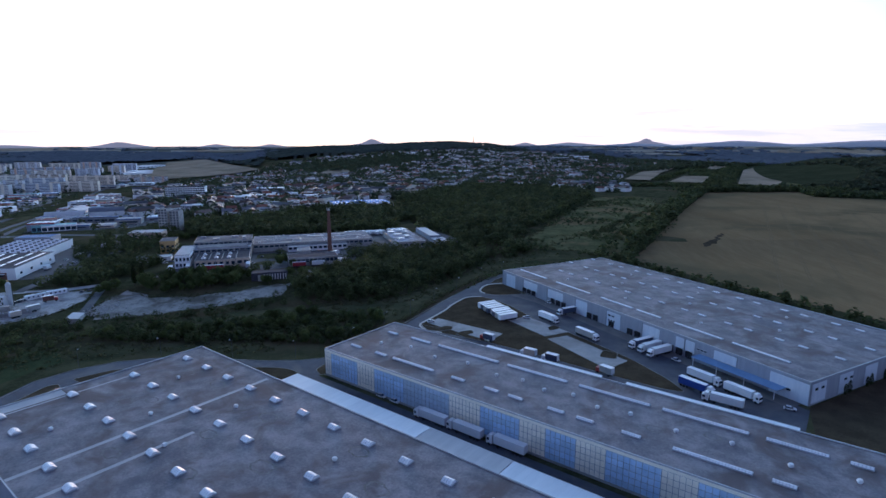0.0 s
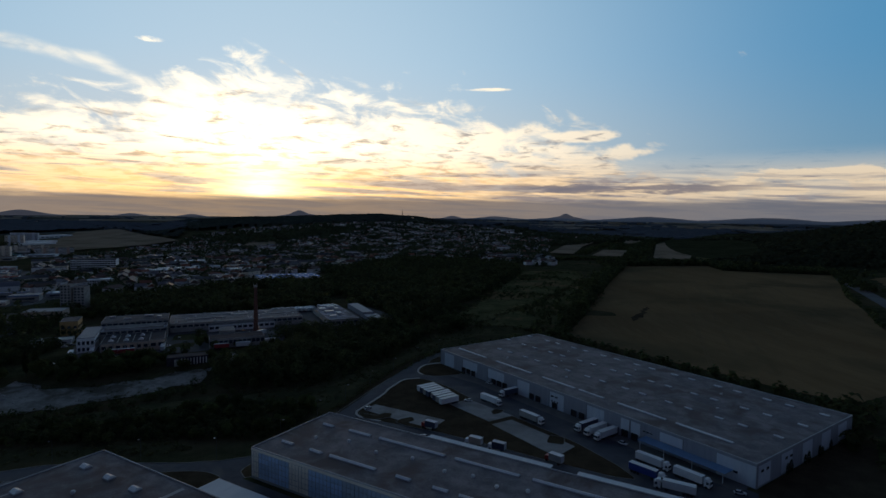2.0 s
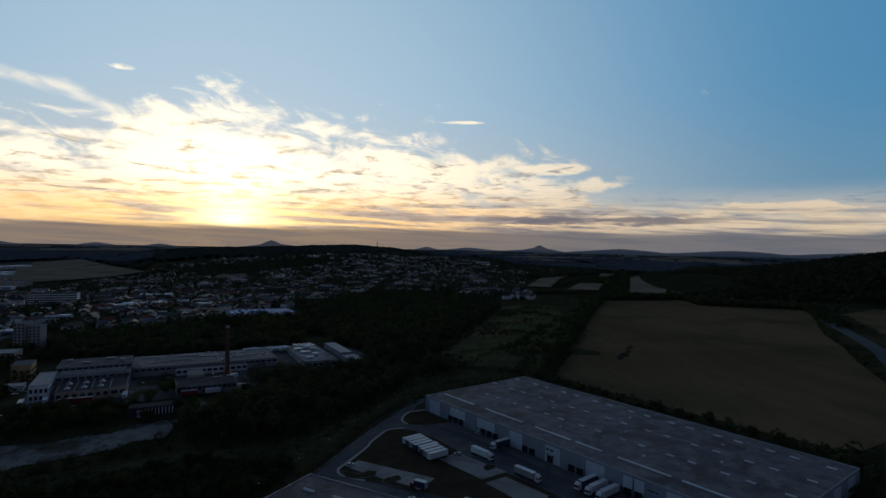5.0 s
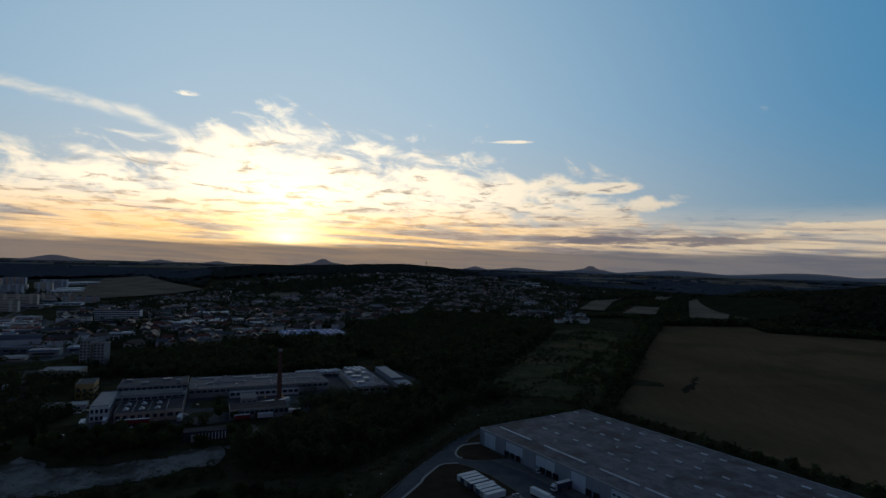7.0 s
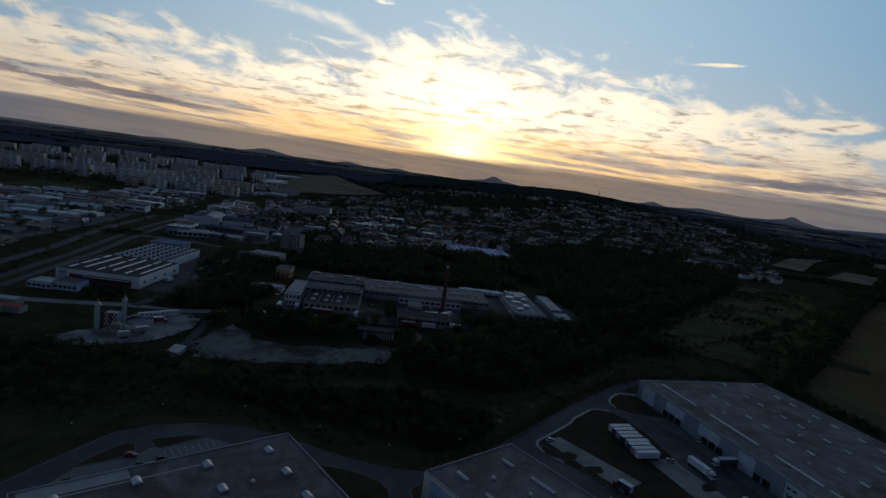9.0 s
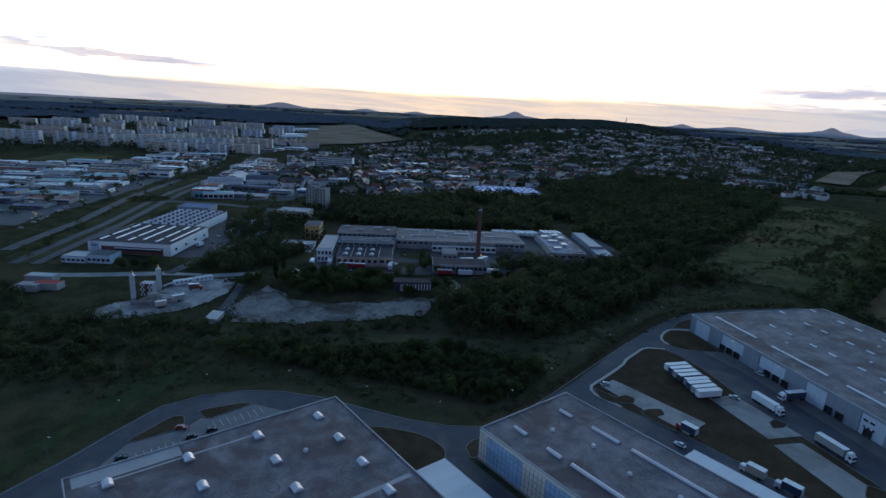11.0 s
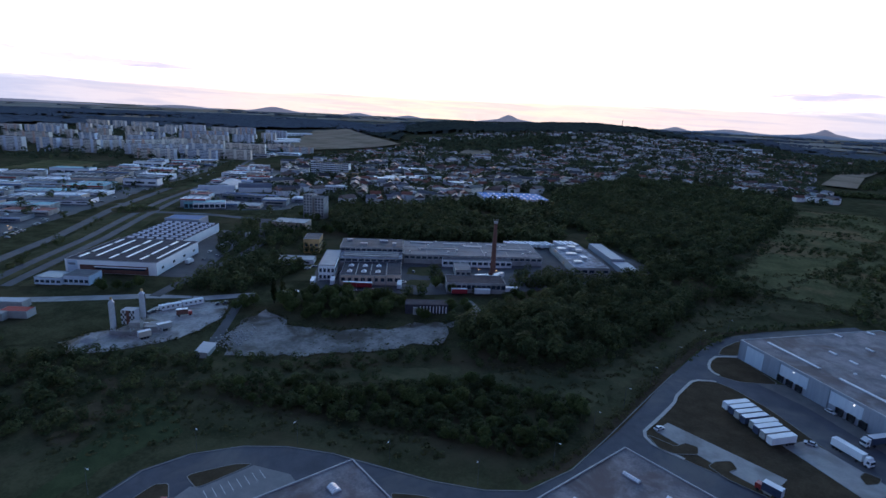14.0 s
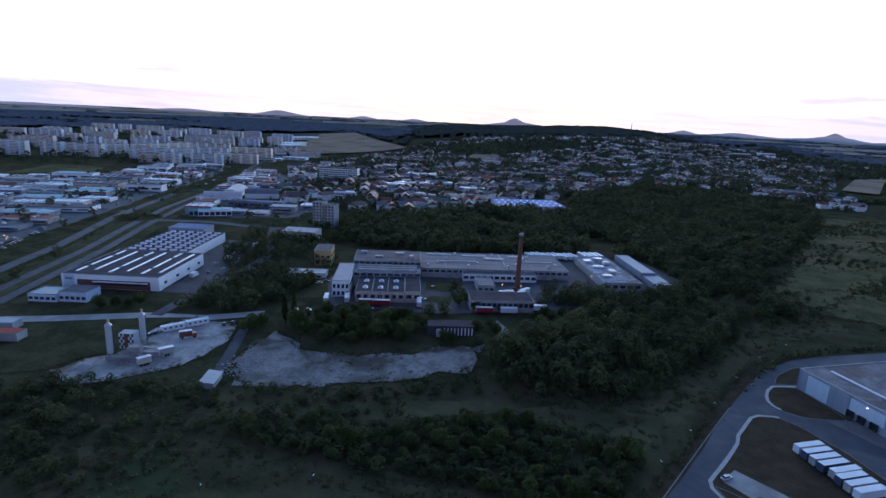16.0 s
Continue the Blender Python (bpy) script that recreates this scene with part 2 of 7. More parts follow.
M = {
    "grass": surface("rough_grass", (0.034, 0.039, 0.020), (0.086, 0.084, 0.045), 0.07, 0.95, 0.6, 11, c3=(0.095, 0.078, 0.045), c3_scale=0.012, spec=0.0),
    "verge": surface("dry_verge", (0.056, 0.044, 0.029), (0.092, 0.072, 0.047), 0.12, 0.95, 0.4, 10, spec=0.0),
    "meadow": surface("green_meadow", (0.072, 0.078, 0.036), (0.145, 0.142, 0.070), 0.05, 0.95, 0.5, 9, c3=(0.190, 0.140, 0.074), c3_scale=0.020, spec=0.0),
    "wheat": surface("ripe_field", (0.180, 0.124, 0.064), (0.250, 0.176, 0.093), 0.02, 0.95, 0.3, 20, c3=(0.142, 0.112, 0.061), c3_scale=0.008, spec=0.0, stretch=(1, 0.12, 1)),
    # far ground with haze put into its colour: paler, bluer than the grass
    "hazed_land": surface("hazed_land", (0.075, 0.086, 0.080), (0.125, 0.128, 0.110), 0.004, 0.95, 0.0, 5, c3=(0.19, 0.16, 0.10), c3_scale=0.0022, spec=0.0, stretch=(1, 2.5, 1)),
    "asphalt": surface("asphalt", (0.048, 0.053, 0.071), (0.075, 0.082, 0.103), 0.15, 0.9, 0.3, 12, c3=(0.11, 0.11, 0.115), c3_scale=0.03),
    "concrete": surface("concrete_slab", (0.27, 0.27, 0.265), (0.36, 0.355, 0.34), 0.2, 0.9, 0.2, 10, c3=(0.22, 0.215, 0.205), c3_scale=0.05),
    "kerb": surface("kerb_stone", (0.36, 0.35, 0.33), (0.46, 0.45, 0.42), 0.8, 0.9, 0.2),
    "gravel": surface("pale_gravel", (0.13, 0.125, 0.115), (0.33, 0.315, 0.29), 0.07, 0.95, 0.8, 9, c3=(0.095, 0.084, 0.066), c3_scale=0.045, spec=0.15),
    "membrane": surface("roof_membrane", (0.110, 0.106, 0.122), (0.270, 0.250, 0.258), 0.13, 0.8, 0.45, 11, c3=(0.115, 0.092, 0.092), c3_scale=0.055, spec=0.2),
    "membrane_pale": surface("pale_roof_strip", (0.34, 0.34, 0.35), (0.44, 0.43, 0.43), 0.2, 0.8, 0.1),
    "cladding": surface("grey_cladding", (0.22, 0.24, 0.285), (0.28, 0.30, 0.345), 0.1, 0.55, 0.05, 10, spec=0.5, stretch=(6, 6, 0.3)),
    "cladding_dark": surface("dark_cladding", (0.13, 0.15, 0.18), (0.19, 0.21, 0.24), 0.1, 0.5, 0.05, 10, spec=0.5),
    "white": surface("white_cladding", (0.68, 0.70, 0.72), (0.78, 0.79, 0.79), 0.15, 0.6, 0.05, 10, spec=0.5),
    "canopy": surface("pale_canopy_sheet", (0.60, 0.66, 0.70), (0.72, 0.77, 0.80), 0.08, 0.6, 0.05, 10, spec=0.25, stretch=(3, 0.2, 1)),
    "weathered_canopy": surface("weathered_canopy_sheet", (0.44, 0.45, 0.46), (0.54, 0.54, 0.54), 0.12, 0.7, 0.05, 10, spec=0.2, stretch=(3, 0.2, 1)),
    "blue_panel": surface("blue_translucent_panel", (0.33, 0.50, 0.70), (0.46, 0.63, 0.79), 0.3, 0.4, 0.05, 6, spec=0.5, vary=0.12),
    "cream_panel": surface("cream_panel", (0.78, 0.73, 0.60), (0.86, 0.81, 0.69), 0.3, 0.5, 0.05, 6, spec=0.5, vary=0.08),
    "glazing": surface("opal_rooflight", (0.72, 0.74, 0.76), (0.84, 0.85, 0.86), 0.5, 0.35, 0.0, 6, spec=0.6, vary=0.06),
    "parapet": surface("parapet_sheet", (0.30, 0.315, 0.34), (0.40, 0.41, 0.43), 0.6, 0.5, 0.0, spec=0.4),
    "rib": surface("rooflight_frame", (0.30, 0.32, 0.35), (0.40, 0.42, 0.45), 0.6, 0.5, 0.0, spec=0.4),
    "trim": surface("pale_metal_trim", (0.50, 0.52, 0.55), (0.60, 0.62, 0.64), 0.6, 0.45, 0.0, spec=0.5),
}


# ---- builders ----
def box(bm, x0, x1, y0, y1, z0, z1):
    v = [bm.verts.new(p) for p in ((x0, y0, z0), (x1, y0, z0), (x1, y1, z0), (x0, y1, z0), (x0, y0, z1), (x1, y0, z1), (x1, y1, z1), (x0, y1, z1))]
    for f in ((3, 2, 1, 0), (4, 5, 6, 7), (0, 1, 5, 4), (1, 2, 6, 5), (2, 3, 7, 6), (3, 0, 4, 7)):
        bm.faces.new([v[i] for i in f])
    return v


def prism(bm, pts, z0, z1):
    """An upright prism over a plan outline (counter-clockwise)."""
    a = [bm.verts.new((x, y, z0)) for x, y in pts]
    b = [bm.verts.new((x, y, z1)) for x, y in pts]
    bm.faces.new(list(reversed(a)))
    bm.faces.new(b)
    for i in range(len(pts)):
        j = (i + 1) % len(pts)
        bm.faces.new((a[i], a[j], b[j], b[i]))


def tube(bm, r0, r1, z0, z1, n=16, x=0.0, y=0.0):
    rings = []
    for r, z in ((r0, z0), (r1, z1)):
        rings.append([bm.verts.new((x + r * math.cos(2 * math.pi * i / n), y + r * math.sin(2 * math.pi * i / n), z)) for i in range(n)])
    for i in range(n):
        j = (i + 1) % n
        bm.faces.new((rings[0][i], rings[0][j], rings[1][j], rings[1][i]))
    bm.faces.new(rings[1])
    bm.faces.new(list(reversed(rings[0])))


def mesh_of(name, bm, material):
    me = bpy.data.meshes.new(name)
    bmesh.ops.recalc_face_normals(bm, faces=bm.faces)
    bm.to_mesh(me)
    bm.free()
    me.materials.append(material)
    return me


def part(name, bm, material, parent, label=""):
    """Links a bmesh, or a finished mesh, as one mesh object under a thing or a part."""
    me = bm if isinstance(bm, bpy.types.Mesh) else mesh_of(name, bm, material)
    ob = new(name, me)
    ob.parent = parent
    return tagged(ob, label)


def thing(name, m, label, category, group="", kind=""):
    ob = new(name)
    ob.empty_display_size = 1
    ob.matrix_world = m
    return tagged(ob, label, category, group, kind)


def boxes(*dims):
    bm = bmesh.new()
    for d in dims:
        box(bm, *d)
    return bm


def smooth(a, b, v):
    u = min(1.0, max(0.0, (v - a) / (b - a)))
    return u * u * (3 - 2 * u)


def height(x, y):
    """The lie of the land."""
    east = 1 - smooth(-40, 25, x) * (1 - smooth(420, 520, y))
    plateau = 1.5 + 3.5 * smooth(-240, -170, x) * (1 - smooth(-60, 20, x) * (1 - smooth(430, 520, y)))
    far = math.hypot(x, y)
    return smooth(280, 370, y) * plateau * east + 58 * smooth(1300, 4900, far) + upland(x, y, far)


UPLAND = ((-21, 0), (-17, 28), (-11, 43), (-4, 54), (1, 60), (4, 52), (8, 30), (14, 22), (18, 0))


def upland(x, y, far):
    """The wooded rise behind the town, by bearing."""
    if far < 1400 or y < 0:
        return 0.0
    a = math.degrees(math.atan2(x, y))
    for (a0, h0), (a1, h1) in zip(UPLAND, UPLAND[1:]):
        if a0 <= a < a1:
            return (h0 + (h1 - h0) * smooth(a0, a1, a)) * smooth(1400, 2650, far) * (1 - smooth(2850, 3500, far))
    return 0.0


# ---- land ----
def steps(lo, hi, near, grow):
    """Grid lines from lo to hi, close together round 0 to near, wider beyond."""
    out, v, s = [0.0], 0.0, 12.0
    while v < hi:
        s = 12.0 if v < near else s * grow
        v = min(hi, v + s)
        out.append(v)
    v, s = 0.0, 12.0
    while v > lo:
        s = 12.0 if v > -near else s * grow
        v = max(lo, v - s)
        out.insert(0, v)
    return out


def make_ground():
    xs, ys = steps(-4950, 4950, 420, 1.035), steps(-1500, 4950, 620, 1.035)
    vs = [(x, y, height(x, y)) for y in ys for x in xs]
    n = len(xs)
    fs = [(j * n + i, j * n + i + 1, (j + 1) * n + i + 1, (j + 1) * n + i) for j in range(len(ys) - 1) for i in range(n - 1)]
    me = bpy.data.meshes.new("ground")
    me.from_pydata(vs, [], fs)
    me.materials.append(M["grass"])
    me.materials.append(M["hazed_land"])
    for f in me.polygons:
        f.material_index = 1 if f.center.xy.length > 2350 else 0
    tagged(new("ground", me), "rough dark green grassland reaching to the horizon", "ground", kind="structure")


def sheet(name, pts, material, lift, label, category, kind="structure", thick=0.0, fine=0.0):
    """A patch lying on the land along a plan outline; thick: the depth of its edge."""
    bm = bmesh.new()
    bm.faces.new([bm.verts.new((x, y, height(x, y) + lift)) for x, y in pts])
    bmesh.ops.triangulate(bm, faces=bm.faces[:])
    for _ in range(7 if fine else 0):
        long = [e for e in bm.edges if e.calc_length() > fine]
        if not long:
            break
        bmesh.ops.subdivide_edges(bm, edges=long, cuts=1)
        bmesh.ops.triangulate(bm, faces=[f for f in bm.faces if len(f.verts) > 3])
    for v in bm.verts:
        v.co.z = height(v.co.x, v.co.y) + lift
    for f in bm.faces:
        f.normal_update()
        if f.normal.z < 0:
            f.normal_flip()
    if thick:
        rim = bmesh.ops.extrude_edge_only(bm, edges=[e for e in bm.edges if e.is_boundary])
        for v in rim["geom"]:
            if isinstance(v, bmesh.types.BMVert):
                v.co.z -= thick
        bmesh.ops.recalc_face_normals(bm, faces=bm.faces)
    me = bpy.data.meshes.new(name)
    bm.to_mesh(me)
    bm.free()
    me.materials.append(material)
    return tagged(new(name, me), label, category, kind=kind)


make_ground()

# warehouse yards: one asphalt apron inside the perimeter road
ROAD_EDGE = [(-175, 60), (-170, 150), (-166, 170), (-164, 188), (-161, 206), (-152, 218), (-138, 227), (-124, 231), (-108, 232), (-90, 230), (-72, 228), (-56, 228.5), (-43, 232),
             (-29.5, 247), (-18.9, 266.5), (-3.4, 297), (15.5, 334), (26, 354), (40, 378), (52, 392), (76, 408), (132, 435), (137, 426), (82, 398), (62, 382), (49, 356), (143, 180), (128, 160), (190, 60), (150, -20), (-100, -20)]
sheet("road", ROAD_EDGE, M["asphalt"], 0.05, "dark asphalt perimeter road and loading yard round the warehouses", "road", fine=12.0)
TRACKS = []
FIELD = [(487, 993), (663, 1004), (628, 910), (776, 833), (690, 725), (575, 594), (433, 394), (360, 315), (313, 281), (262, 262), (235, 305), (200, 372), (165, 440), (205, 500), (246, 575), (350, 760)]
sheet("field", FIELD, M["wheat"], 0.25, "large ripe grain field, brown-gold with tractor tracks", "field", fine=45.0)


for k in range(7):
    x, y = 225 + 34 * k, 330 + 22 * k
    dx, dy = 0.477, 0.879
    for o in (-1.0, 1.0):
        pts = [(x + o + dx * q, y + dy * q) for q in range(0, 560 - 30 * k, 25)]
        TRACKS.append(pts)
# ---- warehouses ----
UA = -38.05
FRAME_A, FRAME_B, FRAME_C = pose(-94, 215, 0, 0, 0, UA), pose(-41, 212.3, 0, 0, 0, UA), pose(50, 363.8, 0, 0, 0, -62.4) @ Matrix.Diagonal((1.028, 1.028, 0.81, 1))  # the dock hall is lower


def shell(frame_m, length, y0, y1, label, wall_mat):
    """A flat-roofed hall in its own frame: x along the front, y across."""
    hall = thing("warehouse", frame_m, label, "warehouse")
    part("wall", boxes((0, length, y0, y1, 0, 11.6)), wall_mat, hall)
    part("roof", boxes((0.35, length - 0.35, y0 + 0.35, y1 - 0.35, 11.61, 11.75)), M["membrane"], hall, "grey stained roof membrane")
    part("parapet", boxes((0, length, y0 - 0.05, y0 + 0.3, 11.61, 12.05), (0, length, y1 - 0.3, y1 + 0.05, 11.61, 12.05), (-0.05, 0.3, y0 + 0.31, y1 - 0.31, 11.61, 12.05), (length - 0.3, length + 0.05, y0 + 0.31, y1 - 0.31, 11.61, 12.05)), M["parapet"], hall, "grey metal roof edge")
    return hall


def barrel(length, width, rise, n=6):
    """A barrel-vaulted rooflight along x."""
    bm = bmesh.new()
    rows = []
    for x in (-length / 2, length / 2):
        rows.append([bm.verts.new((x, -width / 2 + width * i / n, 0.35 + rise * math.sin(math.pi * i / n))) for i in range(n + 1)])
    for i in range(n):
        bm.faces.new((rows[0][i], rows[1][i], rows[1][i + 1], rows[0][i + 1]))
    bm.faces.new(rows[0])
    bm.faces.new(list(reversed(rows[1])))
    bm.faces.new((rows[0][0], rows[0][-1], rows[1][-1], rows[1][0]))
    return mesh_of("skylight", bm, M["glazing"])


def curb(length, width, rise):
    t = 0.12
    bm = boxes((-length / 2 - t, length / 2 + t, -width / 2 - t, width / 2 + t, 0, 0.34))
    count = max(3, round(length / 0.8))
    for k in range(count + 1):
        x = -length / 2 + length * k / count
        ring = []
        for i in range(7):
            y, z = -width / 2 + width * i / 6, 0.36 + (rise + 0.03) * math.sin(math.pi * i / 6)
            ring.append([bm.verts.new((x + q, y * 1.01, z)) for q in (-0.05, 0.05)])
        for a, b in zip(ring, ring[1:]):
            bm.faces.new((a[0], a[1], b[1], b[0]))
    return mesh_of("curb", bm, M["rib"])


def rooflights(hall, places, length, width, rise):
    lit, base = barrel(length, width, rise), curb(length, width, rise)
    for x, y in places:
        s = part("skylight", lit, None, hall, "pale barrel-vaulted plastic rooflight")
        s.location = (x, y, 11.755)
        part("curb", base, None, s)


hall_a = shell(FRAME_A, 215, -80.8, 0, "wide flat-roofed grey warehouse with rows of rooflights", M["cladding"])
rooflights(hall_a, [(8.6 + 14.65 * i, -10.6 - 20.2 * j) for j in range(4) for i in range(14)], 3.2, 2.6, 0.75)
hall_b = shell(FRAME_B, 215, 0, 42.9, "long narrow warehouse with blue and cream panel front", M["cladding"])
hall_c = shell(FRAME_C, 198.2, 0, 87.6, "large grey warehouse with loading docks beside a field", M["cladding"])


def strip_lights(hall, rows):
    """Long rooflights of several lengths: (start, end, across)."""
    made = {}
    for x0, x1, y in rows:
        n = round(x1 - x0, 1)
        if n not in made:
            made[n] = (barrel(n, 1.5, 0.45), curb(n, 1.5, 0.45))
        s = part("skylight", made[n][0], None, hall, "long pale ridge rooflight" if n > 12 else "short pale rooflight")
        s.location = ((x0 + x1) / 2, y, 11.755)
        part("curb", made[n][1], None, s)


# rooflights of the panel-fronted hall, in a run of long and short ones
strip_lights(hall_b, [(6, 11.4, 9.7), (20.4, 26, 9.7), (30, 50.7, 9.8), (59.5, 65, 9.8), (74, 79.5, 9.8), (83.7, 89.2, 9.8), (98.6, 104, 9.9), (108.6, 114, 9.9), (122.9, 128.4, 10), (137.6, 157.5, 10), (162, 167.3, 10), (177, 182.5, 10), (191, 211, 10),
                      (7.3, 12.6, 31), (20.8, 31.3, 31.6), (35.9, 65.5, 31.8), (70, 94.8, 31.8), (99.6, 124.2, 31.8), (128.3, 153, 31.8), (157.6, 172.6, 31.8), (177.4, 182.4, 31.8), (187, 211, 31.8)])
# the dock hall: ridge lights along the front edge, short ones in three rows behind
strip_lights(hall_c, [(5, 32.6, 11.4), (42.3, 72, 11.4), (80.7, 103.6, 11.4), (106.4, 121.5, 11.4), (129.8, 155, 11.4), (159.7, 184, 11.4)])
strip_lights(hall_c, [(x - 1.9, x + 1.9, y) for y in (33, 55, 77) for k in range(8) for x in (20.5 + 24.4 * k - 0.2, 30.4 + 24.4 * k) if x < 195] + [(1.3, 5.1, 56), (1.3, 5.1, 77)])


def vent_mesh():
    bm = bmesh.new()
    tube(bm, 0.55, 0.55, 0, 0.5, 10)
    tube(bm, 0.8, 0.55, 0.5, 1.0, 10)
    return mesh_of("vent", bm, M["trim"])


VENT = vent_mesh()


def vents(hall, places):
    for x, y in places:
        part("vent", VENT, None, hall, "round metal roof vent").location = (x, y, 11.755)


vents(hall_b, [(14.6, 18.7), (27.8, 23), (42.7, 20.5), (56.9, 23.4), (71.8, 20.9), (81.7, 23), (91.5, 20.7), (101.2, 23.3), (111.2, 19.8), (121.3, 22), (135.7, 20), (150.3, 22.6), (164.9, 20.2), (179.6, 22.8), (195, 20)])
vents(hall_a, [(24, -22), (61, -21.5), (66, -47), (110, -22), (118, -41), (44, -41), (88, -62), (30, -64), (140, -30)])
vents(hall_c, [(40, 22), (64, 44), (88, 22), (112, 44), (136, 22), (160, 44), (150, 66), (100, 66), (50, 66)])


M["stain"] = surface("puddle_stain", (0.095, 0.088, 0.085), (0.20, 0.19, 0.185), 0.5, 0.8, 0.1, spec=0.2)


def roof_strips(hall, rows, kind="membrane_pale", label="pale seam strip of roof membrane"):
    for x0, x1, y0, y1 in rows:
        part("membrane_strip", boxes((x0, x1, y0, y1, 11.752, 11.764)), M[kind], hall, label)


roof_strips(hall_a, [(49.3, 50.9, -80.3, -2), (6.9, 7.7, -75, -30), (64.4, 65.9, -80.3, -38), (0.5, 6, -79, -52)])
roof_strips(hall_c, [(0.6, 197, y, y + 0.5) for y in (22, 44, 66)], "stain", "dark seam line of the roof membrane")


def patches(hall, places, material):
    """Round ponding stains: thin irregular discs on the membrane."""
    rnd = random.Random(5)
    for x, y, r in places:
        bm = bmesh.new()
        ring, inner = [], []
        for i in range(20):
            a = 2 * math.pi * i / 20
            q = r * rnd.uniform(0.86, 1.12)
            for out, k in ((ring, 1.0), (inner, rnd.uniform(0.72, 0.86))):
                out.append(bm.verts.new((x + q * k * math.cos(a) * 1.5, y + q * k * math.sin(a), 11.757)))
        for i in range(20):
            j = (i + 1) % 20
            bm.faces.new((ring[i], ring[j], inner[j], inner[i]))
        part("stain", bm, material, hall, "dried puddle ring on the roof")


patches(hall_a, [(40, -16, 2.4), (22, -17, 2.0), (75, -19, 2.6), (97, -36, 2.8), (70, -36, 2.2), (28, -42, 2.2), (58, -58, 2.4), (112, -15, 2.4), (34, -36, 1.8), (84, -50, 2.4), (128, -24, 2.6)], M["stain"])
patches(hall_b, [(22, 20, 1.6), (47, 18, 1.8), (88, 24, 1.6), (130, 18, 2.0), (145, 24, 1.8)], M["stain"])

# west front of the panel hall: bays of translucent panels in a mullion grid
BAYS = [(0.0, 3.8, 0), (3.8, 19.5, 1), (19.5, 29, 0), (29, 44.4, 1), (44.4, 65.7, 2), (65.7, 78.8, 0), (78.8, 93.8, 1), (93.8, 103, 0), (103, 113, 1), (113, 122.2, 0), (122.2, 137.7, 1), (137.7, 147, 0), (147, 162, 1), (162, 172, 0), (172, 187, 1), (187, 200, 0), (200, 215, 1)]
M["grey_panel"] = surface("grey_blue_panel", (0.36, 0.46, 0.56), (0.46, 0.56, 0.64), 0.3, 0.45, 0.05, 6, vary=0.1)
M["mullion"] = surface("mullion_metal", (0.20, 0.23, 0.26), (0.29, 0.32, 0.35), 0.8, 0.5, 0.0)
for x0, x1, kind in BAYS:
    n = max(1, round((x1 - x0) / 5.0))
    w = (x1 - x0) / n
    for k in range(n):
        a, b = x0 + k * w, x0 + (k + 1) * w
        for j in range(5):
            part("panel", boxes((a + 0.06, b - 0.06, -0.16, -0.01, 0.9 + 1.95 * j, 0.9 + 1.95 * j + 1.85)), (M["cream_panel"], M["blue_panel"], M["grey_panel"])[kind], hall_b)
        grid = bmesh.new()
        for q in range(4):
            box(grid, a + q * w / 3 - 0.05, a + q * w / 3 + 0.05, -0.24, -0.165, 0.85, 10.65)
        for q in range(6):
            box(grid, a + 0.06, b - 0.06, -0.2, -0.161, 0.82 + 1.95 * q, 0.92 + 1.95 * q)
        part("mullion", grid, M["mullion"], hall_b)
part("plinth", boxes((0, 215, -0.2, -0.01, 0, 0.84)), M["concrete"], hall_b)
part("fascia", boxes((0, 215, -0.28, -0.06, 10.7, 11.58)), M["cream_panel"], hall_b, "cream fascia band under the roof edge")
part("end_panel", boxes((-0.12, -0.01, 0.3, 42.6, 0.5, 11.4)), M["cream_panel"], hall_b, "cream end wall cladding")

# canopies over the loading strips between the halls
def canopy(hall, x0, x1, y0, y1, label, sheeting="canopy"):
    c = part("canopy", boxes((x0, x1, y0, y1, 5.0, 5.25)), M[sheeting], hall, label)
    part("gutter", boxes((x0, x1, y1 + 0.01, y1 + 0.25, 4.85, 5.3)), M["trim"], c)
    ribs = bmesh.new()
    x = x0 + 3
    while x < x1 - 1:
        box(ribs, x - 0.04, x + 0.04, y0 + 0.2, y1 - 0.2, 5.255, 5.275)
        x += 6.0
    part("seam", ribs, M[sheeting], c)
    x = x0 + 1
    while x < x1:
        part("column", boxes((x - 0.15, x + 0.15, y1 - 0.9, y1 - 0.6, 0, 4.99)), M["trim"], c)
        x += 12.0


canopy(hall_a, 42.5, 112, 0.06, 16.5, "long pale flat canopy over the loading strip")
canopy(hall_a, 112.3, 143.2, 0.06, 16.5, "long pale flat canopy over the loading strip", "weathered_canopy")
canopy(hall_a, 143.5, 214, 0.06, 16.5, "long pale flat canopy over the loading strip")
canopy(hall_b, 42.5, 97, 42.96, 59.6, "long white flat canopy behind the hall")
canopy(hall_b, 107, 164, 42.96, 59.6, "long white flat canopy behind the hall")

